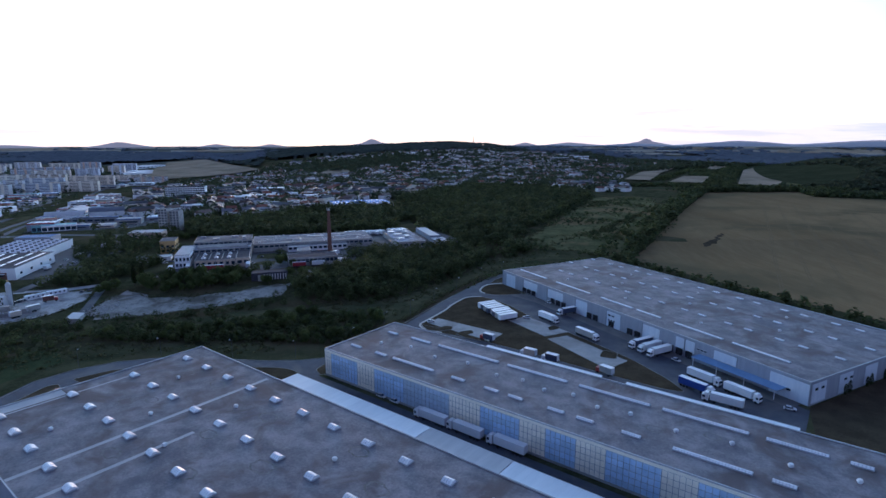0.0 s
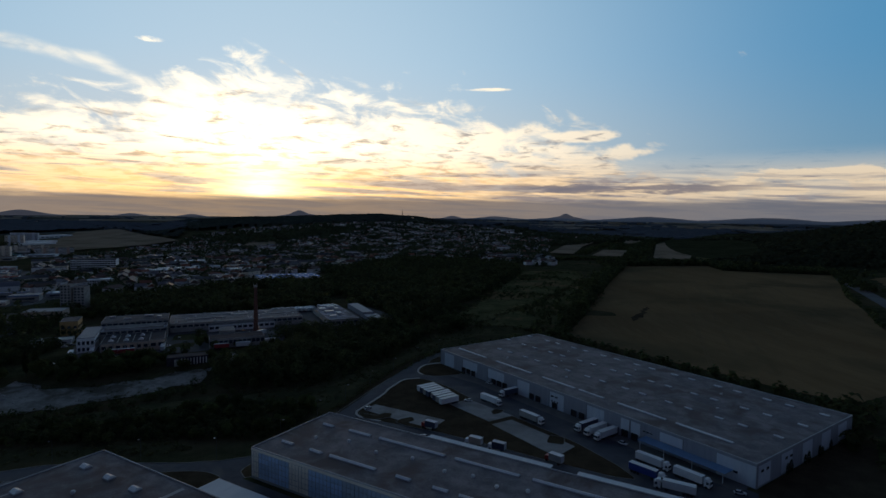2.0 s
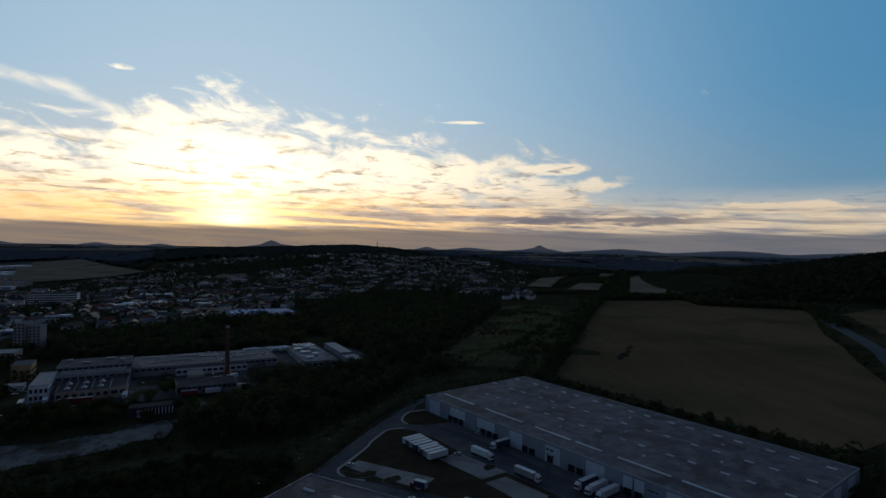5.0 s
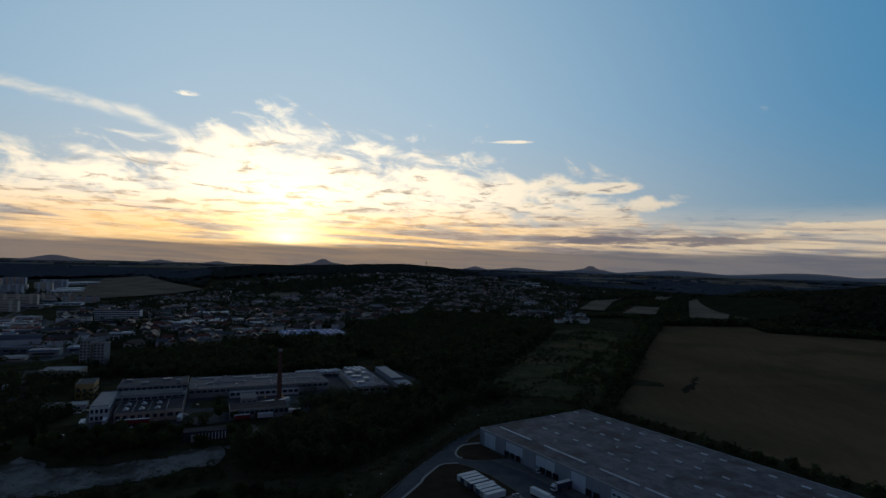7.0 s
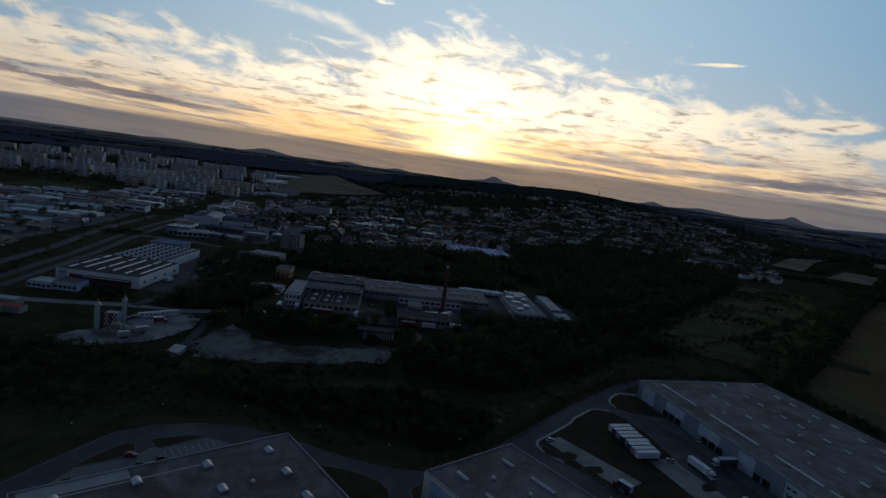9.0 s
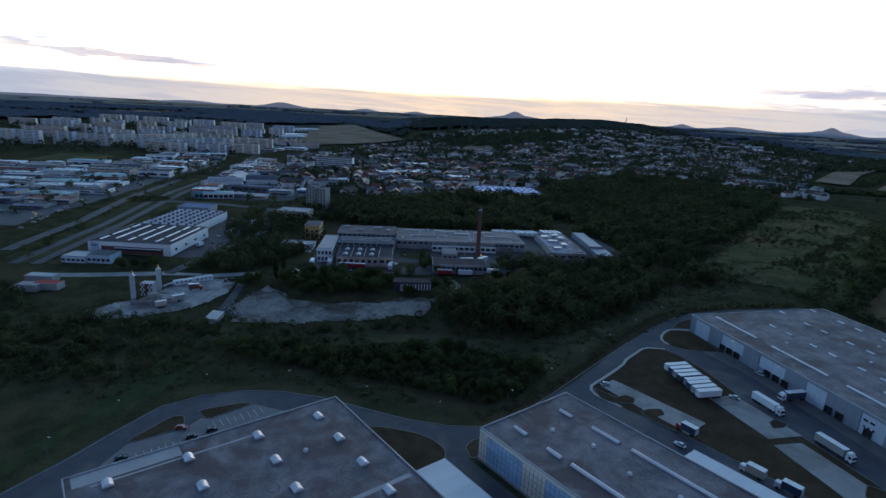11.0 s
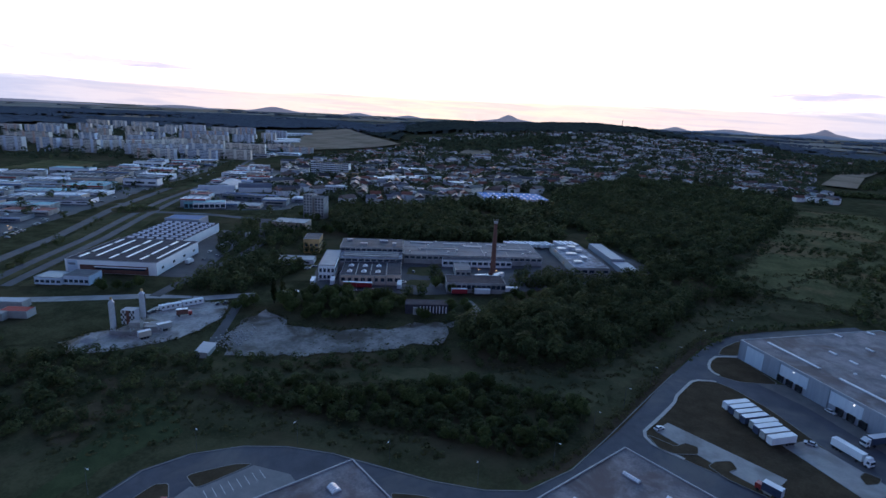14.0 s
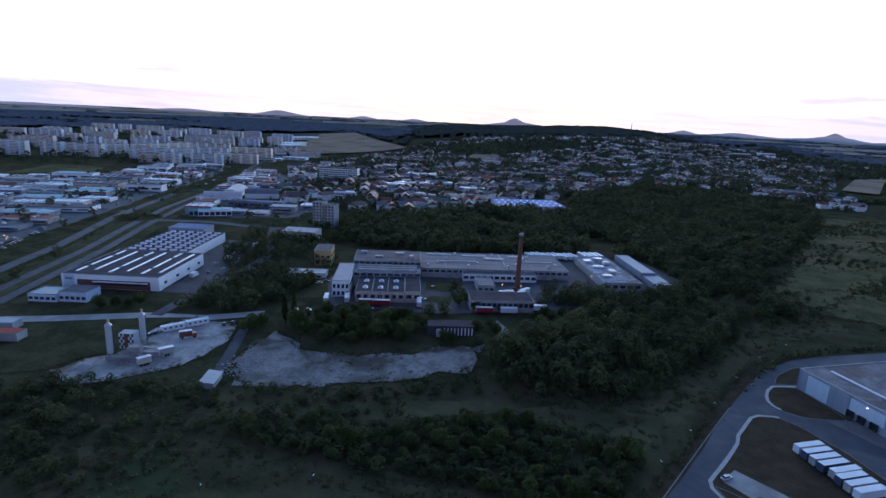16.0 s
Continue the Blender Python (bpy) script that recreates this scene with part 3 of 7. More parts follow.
# dock front
M["light_panel"] = surface("pale_blue_panel", (0.46, 0.52, 0.60), (0.56, 0.61, 0.67), 0.2, 0.55, 0.05, 8, stretch=(4, 4, 0.4))
M["dock"] = surface("dock_rubber", (0.012, 0.013, 0.016), (0.03, 0.03, 0.035), 1.0, 0.8, 0.2)
M["glass"] = surface("dark_window_glass", (0.02, 0.03, 0.045), (0.04, 0.055, 0.075), 0.4, 0.12, 0.0, spec=0.6)
M["blue_sheet"] = surface("blue_canopy_sheet", (0.12, 0.24, 0.42), (0.18, 0.31, 0.50), 0.2, 0.5, 0.05)
for x0, x1, z0 in ((4.6, 14.6, 0.3), (24, 38, 3.9), (48.3, 62, 3.9), (73, 82.3, 0.3), (97, 106.5, 0.3), (121, 131, 0.3), (140.2, 144.6, 3.9), (145.4, 150, 3.9), (159.5, 169.6, 5.6), (183.6, 198, 0.3)):
    part("light_panel", boxes((x0, x1, -0.12, -0.01, z0, 10.4)), M["light_panel"], hall_c, "pale blue-grey wall panel")
for x in (25.3, 30, 34.8, 53.6, 58.4, 63.2, 84.4, 89.2, 113.4, 118.2, 137.6, 142.6, 147.6, 100.8):
    d = part("dock_door", boxes((x - 1.2, x + 1.2, -0.2, -0.02, 1.1, 3.9)), M["dock"], hall_c, "black dock door")
    part("dock_shelter", boxes((x - 1.5, x - 1.21, -0.8, -0.13, 0.6, 4.3), (x + 1.21, x + 1.5, -0.8, -0.13, 0.6, 4.3), (x - 1.2, x + 1.2, -0.8, -0.21, 3.91, 4.3)), M["dock"], d)
    part("bumper", boxes((x - 1.15, x + 1.15, -0.6, -0.21, 0.55, 1.05)), M["dock"], d)
for x0, x1, z0, z1 in ((98, 99.8, 7.3, 8.4), (100.6, 102.4, 7.3, 8.4), (98.4, 99.2, 4.2, 5.2), (100.2, 101, 4.2, 5.2), (102, 102.8, 4.2, 5.2), (151.5, 152.6, 7.0, 8.0), (153.2, 154.3, 7.0, 8.0), (154.9, 156, 7.0, 8.0), (187, 188.6, 4, 5.2), (190, 191.6, 4, 5.2)):
    w = part("window", boxes((x0, x1, -0.19, -0.125, z0, z1)), M["glass"], hall_c, "dark office window")
    part("window_frame", boxes((x0 - 0.1, x1 + 0.1, -0.22, -0.125, z1 + 0.01, z1 + 0.1), (x0 - 0.1, x1 + 0.1, -0.22, -0.125, z0 - 0.1, z0 - 0.01)), M["trim"], w)
roof = part("dock_canopy", boxes((153, 190, -6, -0.02, 5.0, 5.2)), M["blue_sheet"], hall_c, "blue sheet canopy over the dock")
for x in (154, 165, 177, 189):
    part("column", boxes((x - 0.12, x + 0.12, -5.7, -5.46, 0, 4.99)), M["trim"], roof)
end = [(198.21, 198.33, y, y + 9.0, 1.0, 10.4) for y in (1.2, 19, 37, 55, 72)]
for e in end:
    part("light_panel", boxes(e), M["light_panel"], hall_c, "pale blue-grey wall panel")
for y in (3, 7, 22, 26):
    part("window", boxes((198.34, 198.4, y, y + 1.8, 7.0, 8.2)), M["glass"], hall_c, "dark office window")
GLOW = lamp_glow("wall_lamp_glow", (1.0, 0.95, 0.85), 0.9)
for x in (31, 58.5):
    part("wall_lamp", boxes((x - 0.15, x + 0.15, -0.5, -0.25, 9.5, 9.68)), GLOW, hall_c, "lit white wall lamp")
for x in (0.25, 24, 48, 73, 97, 121, 145, 170):
    part("downpipe", boxes((x - 0.08, x + 0.08, -0.3, -0.13, 0, 11.5)), M["cladding_dark"], hall_c)
for k, (x0, x1) in enumerate(((14.6, 24), (38, 48.3), (62, 73), (82.3, 97), (106.5, 121), (131, 140), (170, 183.4))):
    part("dark_panel", boxes((x0 + 0.1, x1 - 0.1, -0.1, -0.01, 0.3, 10.4)), M["cladding"], hall_c)


# ---- yard ----
def ribbon(name, pts, width, material, lift, label, category, kind="structure", closed=False, thick=0.0, parent=None):
    """A band of even width along a line on the land."""
    n = len(pts)
    left, right = [], []
    for i in range(n):
        a = Vector(pts[i - 1] if i or closed else pts[0])
        b = Vector(pts[(i + 1) % n] if i < n - 1 or closed else pts[-1])
        d = (b - a).normalized()
        o = Vector((-d.y, d.x)) * width / 2
        p = Vector(pts[i])
        left.append(p + o)
        right.append(p - o)
    bm = bmesh.new()
    rows = [[bm.verts.new((p.x, p.y, height(p.x, p.y) + lift)) for p in side] for side in (left, right)]
    low = [[bm.verts.new((v.co.x, v.co.y, v.co.z - thick)) for v in row] for row in rows] if thick else None
    for i in range(n if closed else n - 1):
        j = (i + 1) % n
        bm.faces.new((rows[0][i], rows[1][i], rows[1][j], rows[0][j]))
        if thick:
            bm.faces.new((rows[0][i], rows[0][j], low[0][j], low[0][i]))
            bm.faces.new((rows[1][j], rows[1][i], low[1][i], low[1][j]))
    me = mesh_of(name, bm, material)
    ob = new(name, me)
    ob.parent = parent
    return tagged(ob, label, category if not parent else "", kind=kind if not parent else "")


def rounded(pts, turns=2):
    """The outline with its corners cut round."""
    for _ in range(turns):
        out = []
        for i, a in enumerate(pts):
            b = pts[(i + 1) % len(pts)]
            out += [(a[0] * 0.88 + b[0] * 0.12, a[1] * 0.88 + b[1] * 0.12), (a[0] * 0.12 + b[0] * 0.88, a[1] * 0.12 + b[1] * 0.88)]
        pts = out
    return pts


M["old_kerb"] = surface("old_kerb_stone", (0.17, 0.17, 0.165), (0.25, 0.245, 0.235), 0.8, 0.9, 0.2)


def island(pts, label="dry brown-green grass island edged with pale kerb"):
    pts = rounded(pts)
    g = sheet("grass_island", pts, M["verge"], 0.14, label, "grass", thick=0.12, fine=8.0)
    ribbon("kerb", pts, 0.26, M["old_kerb"], 0.17, "", "", closed=True, thick=0.14, parent=g)
    return g


island([(50, 363.2), (39.1, 361), (34, 352), (33, 344), (35.6, 337.8), (44, 334.5), (60.5, 337.5), (57.5, 347)])
island([(50.2, 366), (41, 364), (45.5, 374.5), (56.5, 387.5), (66, 389), (58, 371)])
island([(32.7, 331), (22.3, 329.6), (15, 315.9), (10.9, 305.6), (-2.3, 281.9), (-4.1, 276.1), (-2.3, 270.1), (3.9, 265.9), (27, 253), (50, 235.5), (75, 214.6), (96, 198), (104, 195), (102, 207), (93.5, 230), (72.4, 266), (61.6, 281), (57, 293), (48.9, 311.7), (39.1, 326.2)])
island([(-84.2, 218.4), (-74.3, 220.2), (-64, 219.9), (-58.2, 218.1), (-53.2, 214.2), (-51.5, 209.5), (-56, 199), (-64, 196)])
island([(-46.5, 217.5), (-45, 222), (-42, 225.5), (-37, 219.2), (-41.3, 213.2), (-43.5, 212)])
island([(-155.4, 183.9), (-152.1, 201.8), (-148.3, 203.4), (-143.5, 197.5), (-145, 195.3), (-151.7, 185.7)])
island([(-146.1, 208), (-135.4, 217.2), (-129.5, 219.1), (-138, 205.5), (-139.6, 204)])
for pts in ([(0.2, 279.6), (5.8, 287.2), (39.2, 262), (31, 251.2)], [(44.6, 284), (55.8, 290.4), (73.5, 264.5), (60.1, 258)], [(60.7, 254.3), (71.5, 259.2), (91.3, 226.2), (79.7, 217)]):
    sheet("parking_slab", pts, M["concrete"], 0.3, "pale concrete lorry parking slab in the grass", "pavement", thick=0.25, fine=8.0)
for pts in ([(-3, 276), (0, 268), (5, 266), (13, 268), (14, 273), (10, 274.5), (6, 271), (1, 274)], [(15, 262), (18, 265.5), (23.5, 267.5), (24.5, 263), (21, 260.5), (29, 254), (29.5, 250.5), (20, 256)], [(64, 271), (67, 274.5), (71, 272), (68.5, 268.5), (64, 266.5)], [(80, 231), (84, 239), (90, 236), (87, 228)]):
    pts = rounded(pts)
    g = sheet("grass_bite", pts, M["verge"], 0.36, "curved tongue of dry grass cutting into the slab", "grass", thick=0.1, fine=8.0)
    ribbon("kerb", pts, 0.24, M["old_kerb"], 0.4, "", "", closed=True, thick=0.14, parent=g)
for pts in ([(33, 331.2), (30.8, 331.3), (25.0, 330.2), (21.8, 327.6), (19.0, 322.6), (16, 317), (13.0, 311.5), (11.2, 305.4), (8, 299), (4.5, 292.5), (1.6, 287.3), (-1.1, 282.9), (-3.6, 278.5), (-3.8, 274.6), (-2, 270.6), (2, 267.5), (8, 264)], [(50.6, 364.6), (45, 363), (39.4, 361), (36, 356), (33.8, 350), (33.0, 345), (34, 341), (36.0, 338.6)]):
    ribbon("path", pts, 1.25, M["kerb"], 0.27, "pale concrete footpath round the grass island", "pavement", thick=0.25)
ribbon("verge", [(-46, 236), (-36, 243.5), (-26, 258), (-15.5, 276), (-3, 301), (11, 332), (22, 353), (36, 377), (50, 394.5), (74, 411)], 4.5, M["verge"], 0.1, "brown weedy verge along the road", "verge")


def at(frame_m, pts):
    return [tuple((frame_m @ Vector((x, y, 0))).xy) for x, y in pts]


sheet("grass_strip", at(FRAME_B, [(-2, -0.3), (-2, -2.6), (214, -2.6), (214, -0.3)]), M["grass"], 0.09, "narrow strip of weeds along the wall foot", "grass")
sheet("dry_ground", [(144, 182), (216, 220), (225, 205), (245, 150), (200, 70), (150, 140), (132, 160)], M["verge"], 0.04, "dry brown grass beside the hall end", "grass")
sheet("apron", at(FRAME_C, [(28, -0.3), (24, -12), (46, -7.4), (196, -7.4), (196, -0.3)]), surface("worn_apron", (0.105, 0.105, 0.11), (0.16, 0.155, 0.15), 0.15, 0.9, 0.2, 10), 0.09, "worn concrete loading apron in front of the docks", "pavement")
sheet("car_park", [(-153, 170), (-154, 183), (-151, 186), (-143, 196), (-141.5, 204), (-138, 204.5), (-129, 218.5), (-116, 217.8), (-110, 213), (-120, 184), (-137, 163)], surface("car_park_paving", (0.15, 0.155, 0.165), (0.21, 0.21, 0.215), 0.2, 0.9, 0.2, 10), 0.09, "grey paved car park with white bay lines", "pavement")
M["line"] = surface("road_paint", (0.6, 0.6, 0.58), (0.72, 0.72, 0.70), 1.5, 0.7, 0.0)
for k in range(9):
    x, y = -150.5 + k * 1.35, 184.5 - 0 + k * 1.75 - 8
    ribbon("bay_line", [(x, y), (x + 3.9, y - 3.1)], 0.14, M["line"], 0.12, "white painted parking bay line", "marking")
for k in range(8):
    x, y = -136.5 + k * 1.5, 203.5 + k * 1.9
    ribbon("bay_line", [(x, y), (x + 3.9, y - 3.1)], 0.14, M["line"], 0.12, "white painted parking bay line", "marking")


# ---- vehicles and lamps ----
M["trailer_white"] = surface("white_trailer_side", (0.66, 0.68, 0.70), (0.76, 0.77, 0.77), 0.4, 0.5, 0.03, vary=0.08)
M["trailer_blue"] = surface("blue_trailer_side", (0.02, 0.05, 0.22), (0.03, 0.07, 0.28), 0.4, 0.45, 0.03)
M["trailer_dark"] = surface("dark_trailer_side", (0.04, 0.055, 0.10), (0.07, 0.085, 0.13), 0.4, 0.45, 0.03)
M["trailer_grey"] = surface("grey_trailer_side", (0.30, 0.30, 0.29), (0.38, 0.37, 0.35), 0.4, 0.5, 0.03)
M["trailer_beige"] = surface("beige_box_side", (0.48, 0.40, 0.33), (0.56, 0.48, 0.40), 0.4, 0.5, 0.03)
M["roof_white"] = surface("trailer_roof", (0.72, 0.74, 0.75), (0.80, 0.81, 0.81), 0.5, 0.5, 0.0)
M["tyre"] = surface("tyre_rubber", (0.015, 0.015, 0.016), (0.03, 0.03, 0.03), 3.0, 0.85, 0.1)
M["chassis"] = surface("chassis_steel", (0.03, 0.03, 0.033), (0.06, 0.06, 0.06), 1.5, 0.7, 0.1)
M["cab_white"] = surface("white_cab_paint", (0.70, 0.71, 0.72), (0.78, 0.78, 0.78), 0.6, 0.35, 0.0, spec=0.5)
M["cab_red"] = surface("red_cab_paint", (0.30, 0.03, 0.03), (0.38, 0.05, 0.04), 0.6, 0.35, 0.0, spec=0.5)


def wheel_mesh(r, w):
    bm = bmesh.new()
    tube(bm, r, r, -w / 2, w / 2, 14)
    bmesh.ops.rotate(bm, verts=bm.verts, cent=(0, 0, 0), matrix=Matrix.Rotation(radians(90), 3, "X"))
    return mesh_of("wheel", bm, M["tyre"])


TRUCK_WHEEL, CAR_WHEEL = wheel_mesh(0.5, 0.35), wheel_mesh(0.32, 0.22)


def wheels(parent, xs, half, mesh):
    for x in xs:
        for y in (-half, half):
            part("wheel", mesh, None, parent).location = (x, y, mesh_radius[mesh.name])


mesh_radius = {TRUCK_WHEEL.name: 0.5, CAR_WHEEL.name: 0.32}


def trailer_parts(lorry, x0, x1, side):
    part("trailer_body", boxes((x0, x1, -1.27, 1.27, 1.15, 3.86)), side, lorry)
    part("trailer_roof", boxes((x0 - 0.02, x1 + 0.02, -1.29, 1.29, 3.865, 3.95)), M["roof_white"], lorry)
    part("chassis", boxes((x0 + 0.2, x1 - 0.2, -0.5, 0.5, 0.75, 1.14), (x0 + 0.4, x0 + 0.6, -1.2, 1.2, 0.5, 1.14)), M["chassis"], lorry)
    part("rear_door", boxes((x0 - 0.07, x0 - 0.025, -1.2, -0.02, 1.2, 3.8), (x0 - 0.07, x0 - 0.025, 0.02, 1.2, 1.2, 3.8)), M["trim"], lorry)


def articulated_lorry(m, side, cab, label, length=14.2):
    lorry = thing("articulated_lorry", m, label, "lorry", "lorries in the yard")
    h = length / 2
    trailer_parts(lorry, -h, h - 3.0, side)
    bm = boxes((h - 2.35, h - 0.05, -1.22, 1.22, 0.55, 2.9))
    v = box(bm, h - 2.3, h - 0.6, -1.2, 1.2, 2.905, 3.7)
    v[5].co.x -= 0.35
    v[6].co.x -= 0.35
    bmesh.ops.bevel(bm, geom=[e for e in bm.edges], offset=0.09, segments=2, affect="EDGES")
    c = part("cab", bm, cab, lorry)
    part("windscreen", boxes((h - 0.045, h + 0.01, -1.1, 1.1, 1.75, 2.7)), M["glass"], c)
    for q in (-1.26, 1.225):
        part("side_window", boxes((h - 1.3, h - 0.4, q, q + 0.035, 1.75, 2.6)), M["glass"], c)
    part("bumper", boxes((h - 0.04, h + 0.06, -1.2, 1.2, 0.4, 0.95)), M["chassis"], c)
    part("tractor_frame", boxes((h - 5.2, h - 2.36, -0.45, 0.45, 0.55, 1.0)), M["chassis"], lorry)
    wheels(lorry, (-h + 1.2, -h + 2.5, -h + 3.8, h - 4.6, h - 1.3), 1.05, TRUCK_WHEEL)
    return lorry


def parked_trailer(m, side, label, length=12.6):
    t = thing("semi_trailer", m, label, "trailer", "row of parked trailers")
    h = length / 2
    trailer_parts(t, -h, h, side)
    part("landing_leg", boxes((h - 2.6, h - 2.4, -0.9, -0.7, 0.0, 1.14), (h - 2.6, h - 2.4, 0.7, 0.9, 0.0, 1.14)), M["chassis"], t)
    wheels(t, (-h + 1.2, -h + 2.5, -h + 3.8), 1.05, TRUCK_WHEEL)
    return t


def box_lorry(m, side, cab, label):
    t = thing("box_lorry", m, label, "lorry", "lorries in the yard")
    trailer_parts(t, -3.8, 1.9, side)
    bm = boxes((2.0, 3.9, -1.1, 1.1, 0.5, 2.5))
    bmesh.ops.bevel(bm, geom=[e for e in bm.edges], offset=0.12, segments=2, affect="EDGES")
    c = part("cab", bm, cab, t)
    part("windscreen", boxes((3.905, 3.95, -0.95, 0.95, 1.5, 2.3)), M["glass"], c)
    wheels(t, (-2.5, 2.9), 0.98, TRUCK_WHEEL)
    return t


PAINT = {}


def car(m, colour, label):
    key = colour
    if key not in PAINT:
        PAINT[key] = surface("car_paint", tuple(0.92 * c for c in colour), colour, 1.0, 0.3, 0.0, spec=0.5)
    c = thing("car", m, label, "car", "parked cars")
    bm = boxes((-2.1, 2.1, -0.88, 0.88, 0.3, 0.85))
    bmesh.ops.bevel(bm, geom=[e for e in bm.edges], offset=0.14, segments=2, affect="EDGES")
    body = part("body", bm, PAINT[key], c)
    bm = bmesh.new()
    v = box(bm, -1.6, 1.0, -0.76, 0.76, 0.86, 1.38)
    for i in (5, 6):
        v[i].co.x -= 0.6
    for i in (4, 7):
        v[i].co.x += 0.3
    for i in (4, 5, 6, 7):
        v[i].co.y *= 0.86
    part("cabin_glass", bm, M["glass"], body)
    part("roof_panel", boxes((-1.25, 0.38, -0.62, 0.62, 1.385, 1.43)), PAINT[key], body)
    wheels(c, (-1.3, 1.3), 0.78, CAR_WHEEL)
    return c


W, Bl, Dk, Gy, Be = M["trailer_white"], M["trailer_blue"], M["trailer_dark"], M["trailer_grey"], M["trailer_beige"]
for x, y in ((4.2, 172.6), (15.8, 164.0), (28.8, 154.6)):
    articulated_lorry(pose(x, y, 0.06, 0, 0, 142), W, M["cab_white"], "white articulated lorry parked along the panel-fronted hall")
for x, y, a, side, lab, on in ((66.8, 283.5, -59, W, "white articulated lorry on the yard road", 0.06), (80.0, 295.2, 207, Dk, "dark-sided articulated lorry backed to a dock", 0.1), (81.0, 256.5, -59, Gy, "grey articulated lorry with a white cab", 0.06),
                           (106.0, 239.2, 209, W, "white articulated lorry backed to a dock", 0.1), (108.4, 233.8, 209, W, "white articulated lorry backed to a dock", 0.1), (103.6, 244.4, 209, Dk, "dark-sided articulated lorry backed to a dock", 0.1), (115.8, 205.2, -58, W, "white articulated lorry beside the dock canopy", 0.1),
                           (124.0, 191.0, -59, W, "white articulated lorry beside the dock canopy", 0.1), (108.9, 196.8, -55, Bl, "articulated lorry with a deep blue trailer", 0.06), (113.2, 184.9, 142, W, "white articulated lorry behind the long hall", 0.06)):
    articulated_lorry(pose(x, y, on, 0, 0, a), side, M["cab_white"], lab)
# dark and grey sides stand in for the shade between the white trailers
for k in range(8):
    f = k / 7
    x, y = 29.0 + 9.6 * f + 5.6, 303.6 - 22.4 * f + 3.0
    if k in (4,):
        x += 0.9
    parked_trailer(pose(x, y, 0.15, 0, 0, 208), (W, Dk, Gy, Dk, Gy, Dk, Gy, W)[k], "white-roofed semi-trailer parked in a row on grass", 11.2)
box_lorry(pose(47.8, 232.4, 0.06, 0, 0, 142), Be, M["cab_white"], "beige box lorry on the yard road")
box_lorry(pose(56.6, 226.2, 0.06, 0, 0, 142), Dk, M["cab_white"], "dark box lorry with a white roof")
box_lorry(pose(77.0, 212.0, 0.2, 0, 0, 130), Gy, M["cab_red"], "grey box lorry with a red cab")
box_lorry(pose(30.5, 252.0, 0.3, 0, 0, 140), Dk, M["cab_red"], "small lorry with a red cab on the parking slab")
for x, y, a, c, lab in ((1.8, 281.2, 40, (0.7, 0.7, 0.7), "white car parked on the concrete slab"), (55.2, 287.6, 150, (0.55, 0.57, 0.6), "silver car on the parking slab"), (73.0, 316.6, -60, (0.68, 0.7, 0.72), "white car beside the docks"),
                        (26.8, 242.6, 142, (0.7, 0.7, 0.7), "white van parked by the road"), (136.0, 180.6, -30, (0.6, 0.64, 0.68), "pale car by the building corner"), (113.2, 226.4, -60, (0.66, 0.68, 0.7), "white car near the docks"),
                        (-15.3, 191.4, -38, (0.6, 0.6, 0.6), "pale car in the strip between the halls"), (-9.7, 187.0, -38, (0.62, 0.62, 0.64), "pale car in the strip between the halls"),
                        (-136.9, 192.7, 50, (0.02, 0.02, 0.025), "black car in the car park"), (-133.2, 198.4, 50, (0.02, 0.02, 0.025), "black car in the car park"), (-149.6, 176.0, 50, (0.02, 0.022, 0.03), "dark car at the edge of the car park"), (-143.5, 196.2, 20, (0.35, 0.05, 0.03), "red car in the car park")):
    z = 0.21 if "slab" in lab else 0.1
    car(pose(x, y, z, 0, 0, a), c, lab)


M["lamp_pole"] = surface("lamp_pole_steel", (0.07, 0.075, 0.085), (0.12, 0.125, 0.13), 1.0, 0.6, 0.0)


def street_lamp(x, y, turn):
    l = thing("street_lamp", pose(x, y, height(x, y), 0, 0, turn), "slim grey street lamp on the road verge", "street lamp", "street lamps along the road")
    bm = bmesh.new()
    tube(bm, 0.08, 0.045, 0, 9.2, 8)
    part("pole", bm, M["lamp_pole"], l)
    part("arm", boxes((0.0, 1.5, -0.03, 0.03, 9.21, 9.27)), M["lamp_pole"], l)
    part("lamp_head", boxes((1.3, 2.1, -0.14, 0.14, 9.3, 9.42)), M["white"], l)


for x, y, a in ((-166.5, 192.6, -20), (-150.5, 219.3, -40), (-121.5, 233, -90), (-88, 231.5, -90), (-58.5, 229.8, -100), (-36, 246.5, -30), (-22.5, 271, -30), (-10, 293.5, -30), (3, 317.5, -30), (17.5, 345, -30), (34, 372.5, -35), (52.5, 394.5, -50), (-169, 167.9, 0)):
    street_lamp(x, y, a)


# ---- land beyond the yards ----
M["track"] = surface("wheel_track", (0.165, 0.120, 0.066), (0.215, 0.158, 0.090), 0.2, 0.95, 0.1, spec=0.0)
for pts in TRACKS:
    pts = [p for p in pts if p[0] < 560 and p[1] < 900]
    ribbon("wheel_track", pts, 0.7, M["track"], 0.30, "faint tractor wheel track through the grain", "track")
def along(pts, step=20.0):
    out = []
    for a, b in zip(pts, pts[1:]):
        n = max(1, int(math.dist(a, b) / step))
        out += [(a[0] + (b[0] - a[0]) * k / n, a[1] + (b[1] - a[1]) * k / n) for k in range(n)]
    return out + [pts[-1]]


